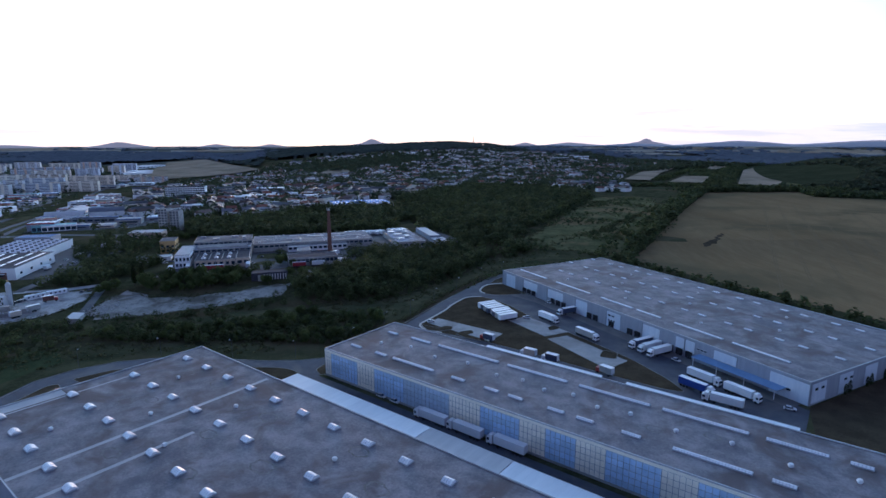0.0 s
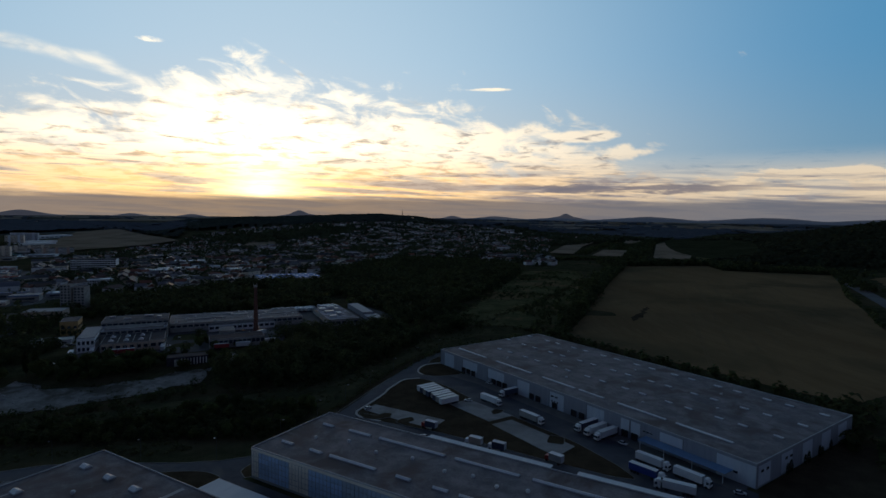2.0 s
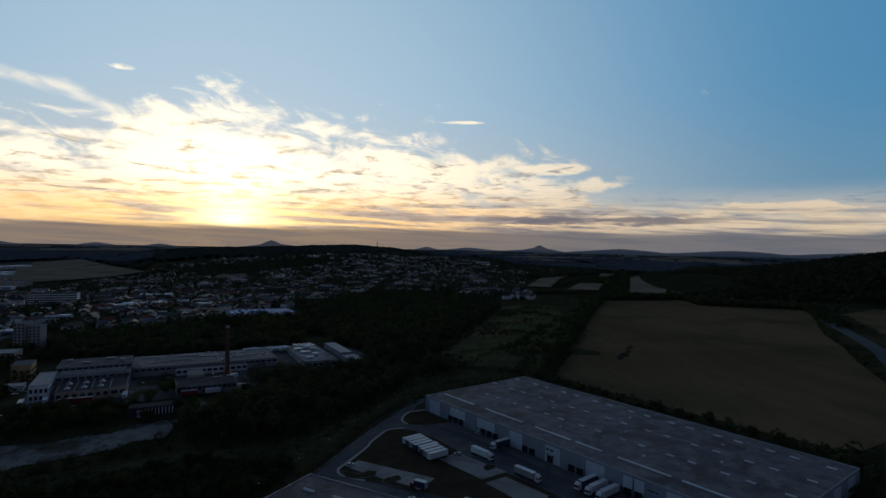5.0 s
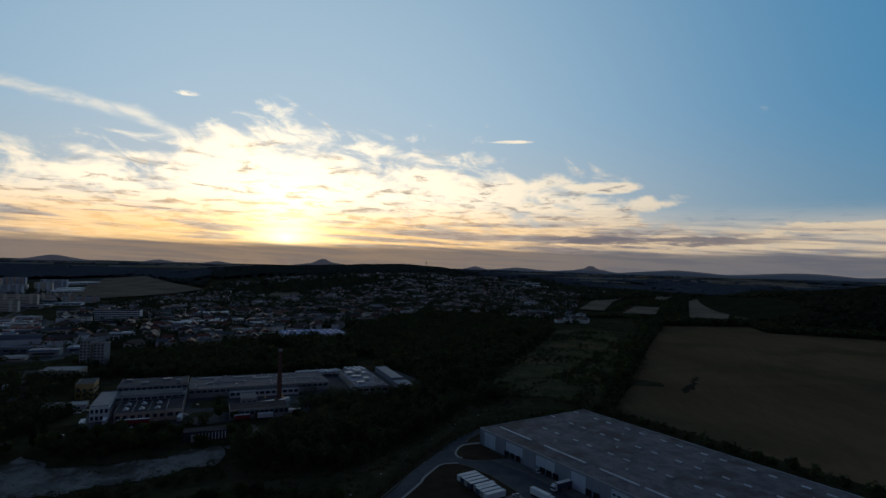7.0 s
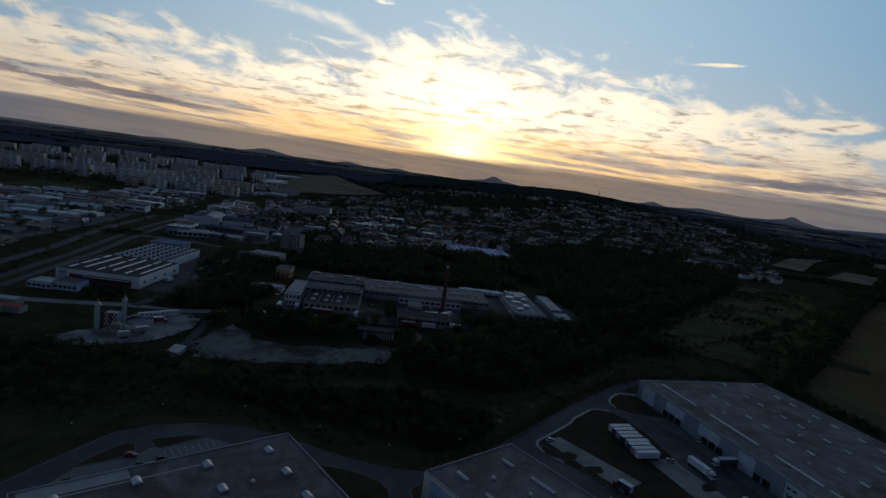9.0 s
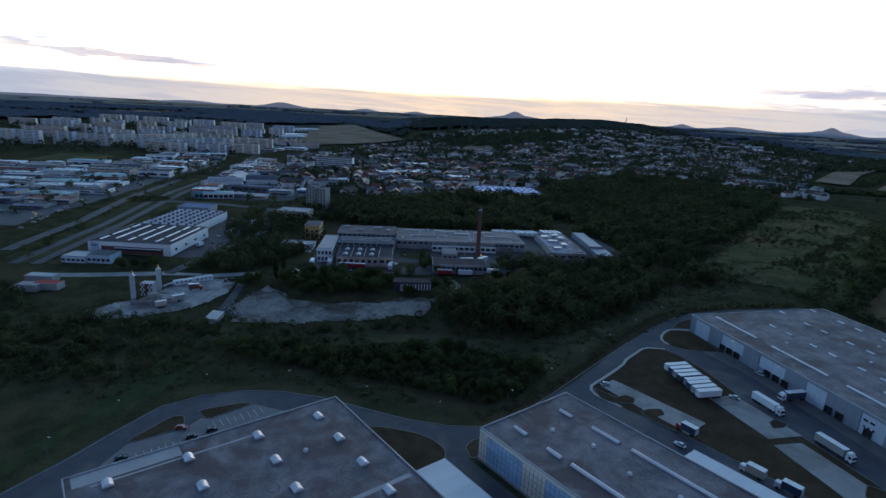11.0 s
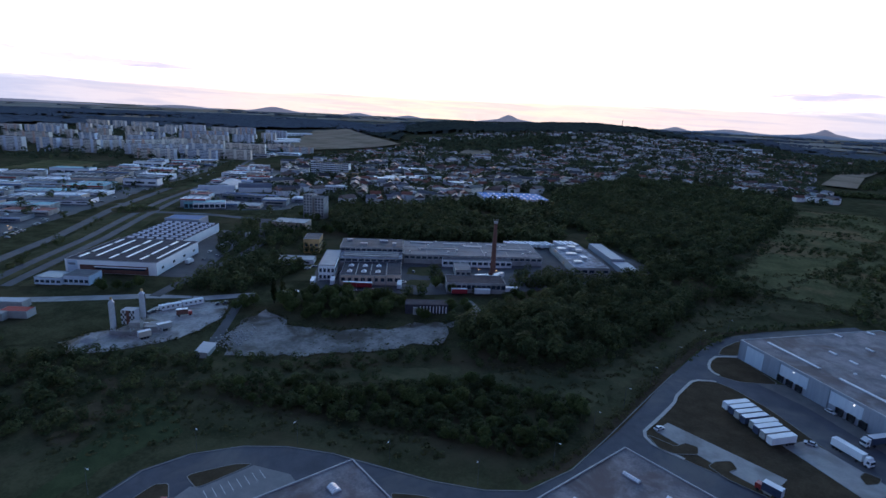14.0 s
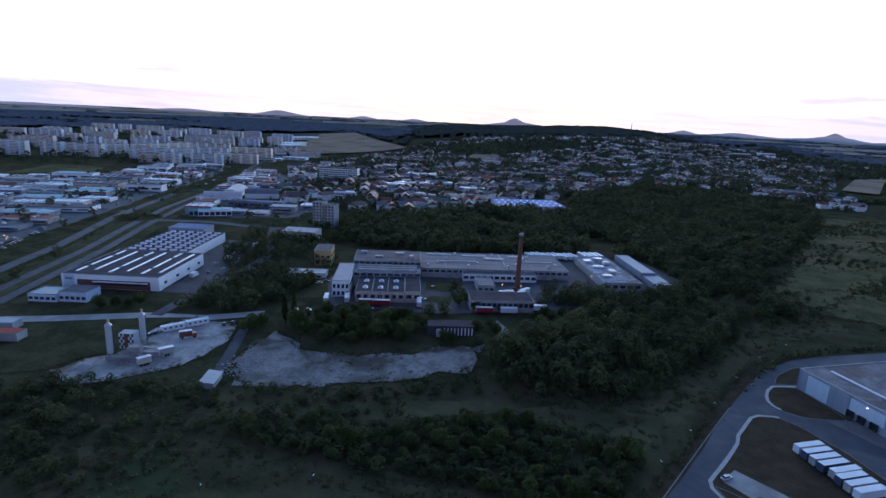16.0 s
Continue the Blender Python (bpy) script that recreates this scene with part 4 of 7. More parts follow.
ribbon("kerb", along([(-174, 60), (-169, 150), (-165, 170), (-163, 188), (-160, 206), (-151.5, 217.6), (-138, 226.4), (-124, 230.4), (-108, 231.4), (-90, 229.4), (-72, 227.4), (-56, 228), (-43.5, 231.4), (-30, 246.4), (-19.4, 265.9), (-3.9, 296.4), (15, 333.4)], 6.0), 0.35, M["old_kerb"], 0.2, "pale concrete kerb along the road edge", "kerb", thick=0.18)
M["old_asphalt"] = surface("old_asphalt", (0.05, 0.052, 0.060), (0.082, 0.084, 0.092), 0.1, 0.9, 0.2, 10)


def lane(pts, width, label, material=None, lift=0.12):
    ribbon("road", along(pts), width, material or M["old_asphalt"], lift, label, "road")


def rough(pts, amp, step=4.0):
    """The outline with a frayed, uneven edge."""
    out = []
    for x, y in along(pts + pts[:1], step)[:-1]:
        out.append((x + amp * noise.noise((x * 0.11, y * 0.11, 1.0)) * 2, y + amp * noise.noise((x * 0.11, y * 0.11, 7.0)) * 2))
    return out


sheet("weed_patch", rough([(245, 484), (252, 496), (264, 508), (278, 527), (293, 544), (288, 532), (276, 516), (266, 500), (254, 488)], 2.5, 3.0), M["verge"], 0.34, "dark crooked patch of weeds in the grain", "weeds", fine=12.0)
M["dry_grass"] = surface("dry_trodden_grass", (0.070, 0.058, 0.034), (0.112, 0.090, 0.054), 0.15, 0.95, 0.5, 9, c3=(0.05, 0.052, 0.028), c3_scale=0.12, spec=0.0)
M["olive_grass"] = surface("olive_grass", (0.066, 0.068, 0.036), (0.115, 0.108, 0.058), 0.10, 0.95, 0.5, 9, c3=(0.060, 0.066, 0.034), c3_scale=0.04, spec=0.0)
sheet("grass_strip", rough([(-70, 305), (-30, 318), (-5, 345), (20, 385), (50, 440), (75, 470), (98, 472), (112, 458), (60, 424), (34, 384), (8, 340), (-12, 306), (-34, 270), (-44, 262)], 3.0, 4.0), M["olive_grass"], 0.06, "olive strip of mown grass between wood and road", "grass", fine=10.0)
sheet("grass_strip", rough([(-188, 262), (-150, 268), (-110, 282), (-80, 296), (-80, 306), (-115, 295), (-155, 282), (-188, 278)], 1.5, 4.0), M["olive_grass"], 0.10, "olive strip of rough grass before the thicket", "grass", fine=10.0)
sheet("dry_patch", rough([(-193, 210), (-193.5, 224), (-191, 236), (-198, 241), (-208, 238), (-206, 229), (-200, 219), (-199, 208)], 3.0, 2.0), M["dry_grass"], 0.035, "dry trodden patch in the rough grass", "grass", fine=8.0)
sheet("dry_patch", rough([(-214, 244), (-207, 240), (-203, 243), (-210, 250), (-220, 252)], 2.0, 2.0), M["dry_grass"], 0.035, "dry trodden patch in the rough grass", "grass", fine=8.0)
M["mown"] = surface("mown_grass", (0.040, 0.054, 0.026), (0.066, 0.080, 0.038), 0.15, 0.95, 0.4, 9, spec=0.0)
sheet("mown_strip", rough([(-180, 160), (-182, 188), (-187, 217), (-191, 240), (-176, 240), (-162, 229), (-168, 213), (-173, 197), (-176, 181), (-175, 160)], 1.5, 3.0), M["mown"], 0.045, "mown green strip outside the perimeter road", "grass", fine=8.0)
ribbon("footpath", along([(-190, 280), (-185, 271.6), (-184.4, 259.1), (-182, 245.9), (-178, 236), (-170, 228)], 4.0), 1.1, M["dry_grass"], 0.03, "narrow trodden footpath through the grass", "path")
lane([(-340, 306), (-312, 318), (-274, 336), (-243, 343), (-215, 358)], 8, "grey concrete lane behind the mixing plant", M["concrete"], 0.16)
lane([(-268, 338), (-273, 381), (-274, 431), (-281, 474), (-301, 509), (-330, 560)], 7, "narrow asphalt lane beside the trees", None, 0.2)
lane([(-372, 320), (-386, 360), (-413, 434), (-450, 517), (-487, 608), (-529, 746), (-580, 872), (-660, 1046), (-740, 1260)], 7, "carriageway of the main road into the town")
lane([(-359, 324), (-373, 364), (-400, 438), (-437, 521), (-474, 613), (-516, 750), (-567, 876), (-648, 1050)], 7, "carriageway of the main road into the town")
ribbon("verge", along([(-366, 322), (-380, 362), (-406, 436), (-443, 519), (-480, 610), (-522, 748), (-573, 874), (-654, 1048)]), 5.5, M["olive_grass"], 0.14, "dry olive median strip of the main road", "verge")
ribbon("verge", along([(-348, 328), (-362, 368), (-390, 442), (-428, 525), (-465, 616), (-507, 752), (-558, 880)]), 9, M["olive_grass"], 0.11, "dry olive verge of the main road", "verge")
ribbon("verge", along([(-384, 330), (-398, 366), (-424, 434), (-470, 532), (-515, 640), (-545, 746)]), 11, M["olive_grass"], 0.10, "dry olive verge of the main road", "verge")
lane([(-404, 340), (-415, 369), (-438, 432), (-493, 545), (-545, 690)], 9, "side road beside the main road", None, 0.17)
lane([(-510, 573), (-454, 545), (-400, 560), (-330, 560), (-290, 575)], 9, "street crossing the main road", None, 0.22)
lane([(749, 793), (645, 639), (540, 490), (469, 405), (400, 318), (330, 240)], 16, "dark main road beyond the field")
lane([(-197, 291), (-203, 308), (-208, 322), (-214, 338), (-218, 350)], 5, "straight service track past the hut", M["old_asphalt"], 0.16)
lane([(-95, 345), (-85, 358), (-84, 372), (-92, 385)], 5, "pale curved track among trees", M["gravel"])
sheet("gravel_yard", rough([(-197, 303), (-198, 320), (-195, 336), (-184, 332), (-176, 322), (-150, 324), (-121, 334), (-102, 349), (-92, 341), (-93, 326), (-110, 315), (-131, 305), (-163, 291), (-184, 288)], 2.6), M["gravel"], 0.3, "bare pale gravel ground with rubble", "ground", fine=14)
M["white_gravel"] = surface("white_gravel", (0.22, 0.22, 0.215), (0.46, 0.45, 0.43), 0.09, 0.95, 0.8, 9, c3=(0.15, 0.125, 0.095), c3_scale=0.04, spec=0.15)
sheet("gravel_yard", rough([(-264, 272), (-259, 286), (-252, 294), (-251, 306), (-255, 320), (-254, 333), (-242, 342), (-220, 340), (-213, 322), (-213, 305), (-217, 294), (-226, 283), (-235, 272), (-250, 264)], 1.0), M["white_gravel"], 0.3, "pale gravel yard of the mixing plant", "ground", fine=14)
sheet("lawn", [(-299, 276), (-304, 297), (-305, 313), (-272, 333), (-245, 343), (-256, 333), (-257, 318), (-254, 306), (-256, 296), (-262, 286), (-268, 271), (-282, 262)], M["grass"], 0.2, "short dark green grass beside the plant", "grass", fine=20)
sheet("factory_yard", [(-206, 400), (-215, 470), (-180, 500), (0, 560), (30, 500), (5, 470), (-60, 415), (-120, 385), (-182, 375)], surface("factory_yard_asphalt", (0.055, 0.058, 0.068), (0.095, 0.096, 0.102), 0.06, 0.9, 0.2, 10), 0.3, "old grey asphalt yard of the factory", "pavement", fine=14)
M["stubble"] = surface("beige_stubble", (0.25, 0.195, 0.138), (0.34, 0.27, 0.195), 0.02, 0.95, 0.2, 12, c3=(0.21, 0.175, 0.12), c3_scale=0.01, spec=0.0, stretch=(1, 0.2, 1))
for pts, m, lab in (
        ([(72, 496), (105, 552), (180, 735), (260, 911), (353, 908), (321, 786), (243, 666), (171, 558), (98, 481)], "meadow", "green meadow between the woods"),
        ([(98, 478), (171, 555), (321, 783), (263, 597), (166, 455), (144, 468)], "meadow", "rough scrubby meadow with bushes"),
        ([(442, 1312), (490, 1277), (627, 1562), (874, 1963), (810, 2085), (625, 1688)], "wheat", "pale stubble field on the slope"),
        ([(510, 1220), (580, 1202), (689, 1399), (632, 1425)], "wheat", "small pale stubble field"),
        ([(818, 1694), (840, 1669), (992, 1882), (944, 1922)], "wheat", "small pale stubble field"),
        ([(623, 1142), (679, 1098), (943, 1482), (1082, 1715), (1048, 1810), (910, 1655)], "wheat", "golden field by the wood"),
        ([(700, 1109), (870, 1134), (994, 1283), (1136, 1579), (1094, 1711), (888, 1385)], "meadow", "green field by the wood"),
        ([(800, 780), (960, 860), (1000, 700), (700, 500), (600, 500), (680, 620)], "wheat", "ripe field beyond the main road"),
        ([(-733, 1303), (-913, 1730), (-1080, 2189), (-1039, 2441), (-799, 2090), (-565, 1723), (-641, 1500), (-690, 1396)], "wheat", "pale field at the edge of the town"),
        ([(-346, 1479), (-344, 1706), (-283, 1692), (-249, 1568)], "wheat", "small pale field on the hillside"),
        ([(-2101, 2049), (-2102, 2511), (-1888, 2330), (-1923, 1904)], "wheat", "pale field strip beyond the town"),
        ([(-877, 736), (-930, 867), (-839, 882), (-789, 809)], "meadow", "green open field before the blocks"),
        ([(-3300, 3000), (-3000, 3500), (-2100, 3600), (-2300, 3100)], "wheat", "far pale field strip"),
        ([(-1500, 3200), (-1500, 3700), (-700, 3900), (-800, 3400)], "wheat", "far pale field strip"),
        ([(1200, 2700), (1500, 3300), (2300, 2900), (2000, 2500)], "wheat", "far pale field strip"),
        ([(900, 3600), (1000, 3900), (2000, 3600), (1900, 3300)], "wheat", "far pale field strip")):
    sheet("field" if m == "wheat" else "meadow", rough(pts, 5.0, 6.0) if pts[0][1] < 1100 else pts, M["stubble" if "pale" in lab or "golden" in lab else m], 0.14 if pts[0][1] < 1100 else 3.5, lab, "field" if m == "wheat" else "meadow", fine=14.0 if pts[0][1] < 1100 else 140.0)


M["far_stubble"] = surface("pale_stubble", (0.24, 0.22, 0.18), (0.34, 0.31, 0.26), 0.01, 0.95, 0.0, 8, spec=0.0)
far_rnd = random.Random(5)
for k in range(30):
    a0, r0 = -54 + 3.5 * k + far_rnd.uniform(-2, 2), far_rnd.choice((2950, 3300, 3700, 4050, 4350))
    wide, deep = far_rnd.uniform(4, 11), far_rnd.uniform(120, 320)
    pts = [(r * math.sin(radians(a)), r * math.cos(radians(a))) for a, r in ((a0, r0), (a0 + wide, r0 + far_rnd.uniform(-60, 60)), (a0 + wide, r0 + deep), (a0 + far_rnd.uniform(0, 1.5), r0 + deep))]
    sheet("field", pts, M["far_stubble"], 4.0, "far pale field strip", "field", fine=140.0)


def ridge(name, az0, az1, dist, depth, peaks, material, label):
    """A long hill across the view: peaks are (azimuth, half-width, height above its foot)."""
    na, nd = 620, 8
    vs = []
    for j in range(nd + 1):
        for i in range(na + 1):
            a = radians(az0 + (az1 - az0) * i / na)
            r = dist + depth * (j / nd - 0.5)
            z = 0.0
            for pa, pw, ph in peaks:
                q = math.sqrt(((math.degrees(a) - pa) / pw) ** 2 + 0.02)
                z = max(z, ph * max(0.0, 1.10 - q) ** 1.45)
            z *= math.sin(math.pi * j / nd) ** 0.7 if 0 < j < nd else 0
            x, y = r * math.sin(a), r * math.cos(a)
            z += 4.0 * noise.noise((x * 0.004, y * 0.004, 0)) + 2.0 * noise.noise((x * 0.015, y * 0.015, 3)) * (1 if 0 < j < nd else 0)
            vs.append((x, y, height(x, y) - 3 + z))
    n = na + 1
    fs = [(j * n + i, j * n + i + 1, (j + 1) * n + i + 1, (j + 1) * n + i) for j in range(nd) for i in range(na)]
    me = bpy.data.meshes.new(name)
    me.from_pydata(vs, [], fs)
    me.materials.append(material)
    return tagged(new(name, me), label, "hill", kind="structure")


def distance_backdrop(name="haze_glow_hills", air=(0.030, 0.032, 0.043)):
    """Plain far hills; faint emission paints the haze of some kilometres of air."""
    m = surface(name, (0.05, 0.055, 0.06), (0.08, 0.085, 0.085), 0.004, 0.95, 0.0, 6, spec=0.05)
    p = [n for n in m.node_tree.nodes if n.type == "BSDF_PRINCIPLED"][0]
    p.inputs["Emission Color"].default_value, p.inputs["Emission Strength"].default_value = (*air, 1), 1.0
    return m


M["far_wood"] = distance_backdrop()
M["near_plain"] = distance_backdrop("haze_glow_plain", (0.014, 0.020, 0.034))
ridge("hill", 2, 62, 4560, 260, [(12, 5, 20), (19, 6, 24), (28, 8, 34), (38, 10, 36), (48, 12, 38), (60, 10, 42)], M["near_plain"], "wooded plain rising to the horizon, blue-grey with painted haze")
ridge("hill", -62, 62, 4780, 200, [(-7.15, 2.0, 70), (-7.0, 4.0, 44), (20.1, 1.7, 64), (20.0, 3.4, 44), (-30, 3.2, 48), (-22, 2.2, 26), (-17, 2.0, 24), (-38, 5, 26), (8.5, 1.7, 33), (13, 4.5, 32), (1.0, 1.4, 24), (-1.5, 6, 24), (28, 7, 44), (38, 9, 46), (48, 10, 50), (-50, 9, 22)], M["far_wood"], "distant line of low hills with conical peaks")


def mound_height(x, y):
    """The wooded hill at the edge of the plain."""
    a, r = math.degrees(math.atan2(x, y)), math.hypot(x, y)
    side = max(0.0, 1 - abs(a - 62) / 36) ** 1.55
    return height(x, y) - 2 + 195 * side * max(0.0, math.sin(math.pi * min(1.0, max(0.0, (r - 1250) / 1600)))) ** 0.8


def make_mound():
    vs, na, nr = [], 48, 16
    for j in range(nr + 1):
        for i in range(na + 1):
            a, r = radians(24 + 74 * i / na), 1250 + 1600 * j / nr
            x, y = r * math.sin(a), r * math.cos(a)
            vs.append((x, y, mound_height(x, y)))
    fs = [(j * (na + 1) + i, j * (na + 1) + i + 1, (j + 1) * (na + 1) + i + 1, (j + 1) * (na + 1) + i) for j in range(nr) for i in range(na)]
    me = bpy.data.meshes.new("hill")
    me.from_pydata(vs, [], fs)
    me.materials.append(surface("hill_undergrowth", (0.028, 0.034, 0.018), (0.05, 0.055, 0.03), 0.02, 0.95, 0.3, 8, spec=0.0))
    tagged(new("hill", me), "dark wooded hill rising beyond the fields", "hill", kind="structure")


make_mound()


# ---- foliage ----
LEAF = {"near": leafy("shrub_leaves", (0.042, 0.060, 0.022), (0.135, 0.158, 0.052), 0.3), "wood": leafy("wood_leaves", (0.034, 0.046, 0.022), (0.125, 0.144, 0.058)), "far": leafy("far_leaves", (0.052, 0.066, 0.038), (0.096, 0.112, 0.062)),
        "poplar": leafy("poplar_leaves", (0.018, 0.028, 0.010), (0.045, 0.060, 0.022), 0.2)}
M["bark"] = surface("bark", (0.06, 0.05, 0.04), (0.11, 0.09, 0.07), 2.0, 0.95, 0.5)
RNG = np.random.default_rng(11)


def leaf_cloud(trees, quads, size):
    """Vertices of many small leaf sprays: trees is an array of x, y, foot, radius, height."""
    n = len(trees)
    t = np.repeat(np.asarray(trees, float), quads, axis=0)
    d = RNG.normal(size=(n * quads, 3))
    d /= np.linalg.norm(d, axis=1)[:, None]
    rad = RNG.uniform(0.55, 1.05, (n * quads, 1)) ** 0.6
    d2 = d * rad
    squeeze = 1.0 - 0.35 * np.clip(d2[:, 2:3], 0, 1) ** 2
    c = np.empty_like(d2)
    c[:, 0] = t[:, 0] + d2[:, 0] * t[:, 3] * squeeze[:, 0]
    c[:, 1] = t[:, 1] + d2[:, 1] * t[:, 3] * squeeze[:, 0]
    c[:, 2] = t[:, 2] + t[:, 4] * (0.54 + 0.44 * d2[:, 2])
    nor = d * 0.7 + np.array((0, 0, 0.95)) + RNG.normal(scale=0.35, size=d.shape)
    nor /= np.linalg.norm(nor, axis=1)[:, None]
    a = np.cross(nor, RNG.normal(size=d.shape))
    a /= np.linalg.norm(a, axis=1)[:, None] + 1e-9
    b = np.cross(nor, a)
    s = size * t[:, 3:4] * RNG.uniform(0.6, 1.4, (n * quads, 1))
    a, b = a * s, b * s * RNG.uniform(0.5, 1.0, (n * quads, 1))
    return np.stack([c - a, c + b * 0.9, c + a, c - b * 1.1], axis=1).reshape(-1, 3)


def leaf_mesh(name, trees, quads, size, material):
    v = leaf_cloud(trees, quads, size)
    me = bpy.data.meshes.new(name)
    k = len(v) // 4
    me.vertices.add(len(v))
    me.vertices.foreach_set("co", v.ravel().astype(np.float32))
    me.loops.add(len(v))
    me.loops.foreach_set("vertex_index", np.arange(len(v), dtype=np.int32))
    me.polygons.add(k)
    me.polygons.foreach_set("loop_start", np.arange(0, len(v), 4, dtype=np.int32))
    me.update()
    me.validate()
    me.materials.append(material)
    return me


def inside(pts, x, y):
    hit, j = False, len(pts) - 1
    for i in range(len(pts)):
        (xi, yi), (xj, yj) = pts[i], pts[j]
        if (yi > y) != (yj > y) and x < (xj - xi) * (y - yi) / (yj - yi) + xi:
            hit = not hit
        j = i
    return hit


def scatter(pts, spacing, rnd, keep=1.0, holes=(), clump=0.0):
    """Jittered places inside a plan outline; clump: how far noise thins them into groups."""
    xs, ys = [p[0] for p in pts], [p[1] for p in pts]
    out, y = [], min(ys)
    while y < max(ys):
        x = min(xs)
        while x < max(xs):
            px, py = x + rnd.uniform(-0.5, 0.5) * spacing, y + rnd.uniform(-0.5, 0.5) * spacing
            if rnd.random() < keep and inside(pts, px, py) and not any(inside(q, px, py) for q in holes):
                if not clump or noise.noise((px * 0.02, py * 0.02, 4.2)) > clump - 0.5 + rnd.uniform(-0.12, 0.12):
                    out.append((px, py))
            x += spacing
        y += spacing
    return out


def trees_at(places, rnd, r0, r1, k=1.25):
    out = []
    for x, y in places:
        r = rnd.uniform(r0, r1)
        out.append((x, y, height(x, y) - 0.2, r, 2 * r * rnd.uniform(k - 0.2, k + 0.25)))
    return out


RND = random.Random(21)
FF = pose(-174, 386, 0, 0, 0, 17.5)
MEADOWS = [[(72, 496), (105, 552), (180, 735), (260, 911), (353, 908), (321, 786), (243, 666), (171, 558), (98, 481)]]
WOOD = [(-79, 315), (-95, 352), (-62, 380), (-44, 409), (-63, 440), (-10, 460), (24, 500), (6, 562), (-28, 572), (-75, 546), (-170, 514), (-225, 522), (-258, 560), (-288, 619), (-298, 672), (-244, 694), (-191, 700), (-160, 745), (-66, 790), (-60, 918), (-4, 1041), (71, 1166), (135, 1135), (244, 1063), (267, 989), (262, 930), (180, 740), (90, 560), (70, 498), (84, 470), (50, 452), (14, 384), (-25, 325)]
BLUE_SHED = [(-160, 748), (-150, 838), (-78, 862), (-58, 790)]
wood = trees_at(scatter(WOOD, 5.3, RND, 0.97, MEADOWS + [BLUE_SHED], 0.16), RND, 2.0, 5.4, 1.15)
near_wood = [t for t in wood if t[1] < 520]
far_wood = [t for t in wood if t[1] >= 520]
tagged(new("woodland", leaf_mesh("woodland", near_wood, 190, 0.145, LEAF["wood"])), "dense dark green deciduous woodland", "woodland", kind="stuff")
tagged(new("woodland", leaf_mesh("woodland", far_wood, 52, 0.29, LEAF["wood"])), "dense dark green deciduous woodland", "woodland", kind="stuff")
scrub = trees_at(scatter([(85, 470), (171, 565), (321, 795), (275, 597), (170, 450), (140, 455)], 5, RND, 0.8, (), 0.42), RND, 0.9, 2.4, 0.9)
scrub += trees_at(scatter(MEADOWS[0], 6, RND, 0.6, (), 0.58), RND, 0.8, 2.6, 0.8)
for x, y in along([(262, 930), (180, 740), (90, 560), (70, 498), (84, 470), (50, 452), (14, 384), (-25, 325), (-79, 315)], 2.0):
    if RND.random() < 0.75:
        scrub += trees_at([(x + RND.gauss(2, 4), y + RND.gauss(-2, 4))], RND, 0.9, 2.8, 1.0)
scrub += trees_at(scatter([(-300, 205), (-265, 262), (-190, 262), (-190, 235), (-215, 190)], 7, RND, 0.75, (), 0.45), RND, 1.5, 3.6, 1.0)
scrub += trees_at(scatter([(-420, 180), (-400, 300), (-320, 290), (-270, 255), (-300, 200)], 8, RND, 0.75, (), 0.45), RND, 1.6, 3.6, 1.0)
scrub += trees_at(scatter([(-280, 245), (-268, 263), (-225, 279), (-195, 284), (-185, 286), (-160, 289), (-130, 302), (-92, 322), (-80, 312), (-120, 292), (-180, 268), (-250, 250)], 5.5, RND, 0.9), RND, 1.2, 2.6, 1.0)
scrub += trees_at(scatter([(-266, 350), (-222, 358), (-215, 380), (-212, 425), (-232, 430), (-262, 445), (-268, 400)], 6, RND, 0.9), RND, 2.4, 4.6, 1.1)
scrub += trees_at(scatter([(-290, 470), (-260, 455), (-245, 500), (-262, 560), (-310, 560)], 7, RND, 0.55), RND, 2.5, 5.0, 1.2)
scrub += trees_at(scatter([(-372, 330), (-392, 365), (-425, 434), (-470, 530), (-478, 530), (-432, 430), (-402, 365), (-382, 325)], 7, RND, 0.5), RND, 1.6, 3.0, 1.1)
scrub += trees_at(scatter([(-318, 470), (-342, 545), (-328, 552), (-296, 490), (-274, 440), (-290, 425)], 6.0, RND, 0.9), RND, 2.2, 3.6, 1.2)
tagged(new("scrub", leaf_mesh("scrub", scrub, 120, 0.19, LEAF["wood"])), "patches of dark scrub and bushes in rough grass", "scrub", kind="stuff")
tuft = []
for outline, gap in (([(-300, 225), (-262, 262), (-190, 284), (-95, 312), (-70, 318), (-20, 330), (25, 392), (70, 468), (100, 478), (118, 462), (60, 418), (34, 376), (-8, 306), (-34, 254), (-46, 238), (-90, 236), (-125, 237), (-160, 224), (-172, 195), (-230, 190)], 3.2),
                     ([(72, 496), (105, 552), (180, 735), (260, 911), (353, 908), (321, 786), (243, 666), (171, 558), (98, 481)], 5.0), ([(-420, 180), (-400, 300), (-320, 290), (-270, 250), (-230, 190), (-260, 120)], 6.0)):
    tuft += trees_at(scatter(outline, gap, RND, 0.75, (), 0.42), RND, 0.7, 2.0, 0.32)
for x, y in along([(-46, 238), (-36, 245.5), (-27, 259), (-16.5, 278), (-4, 303), (10, 334), (21, 355), (35, 379), (49, 396.5)], 0.5):
    tuft += trees_at([(x + RND.gauss(-0.5, 1.4), y + RND.gauss(0.3, 1.2))], RND, 0.4, 1.2, 0.7)
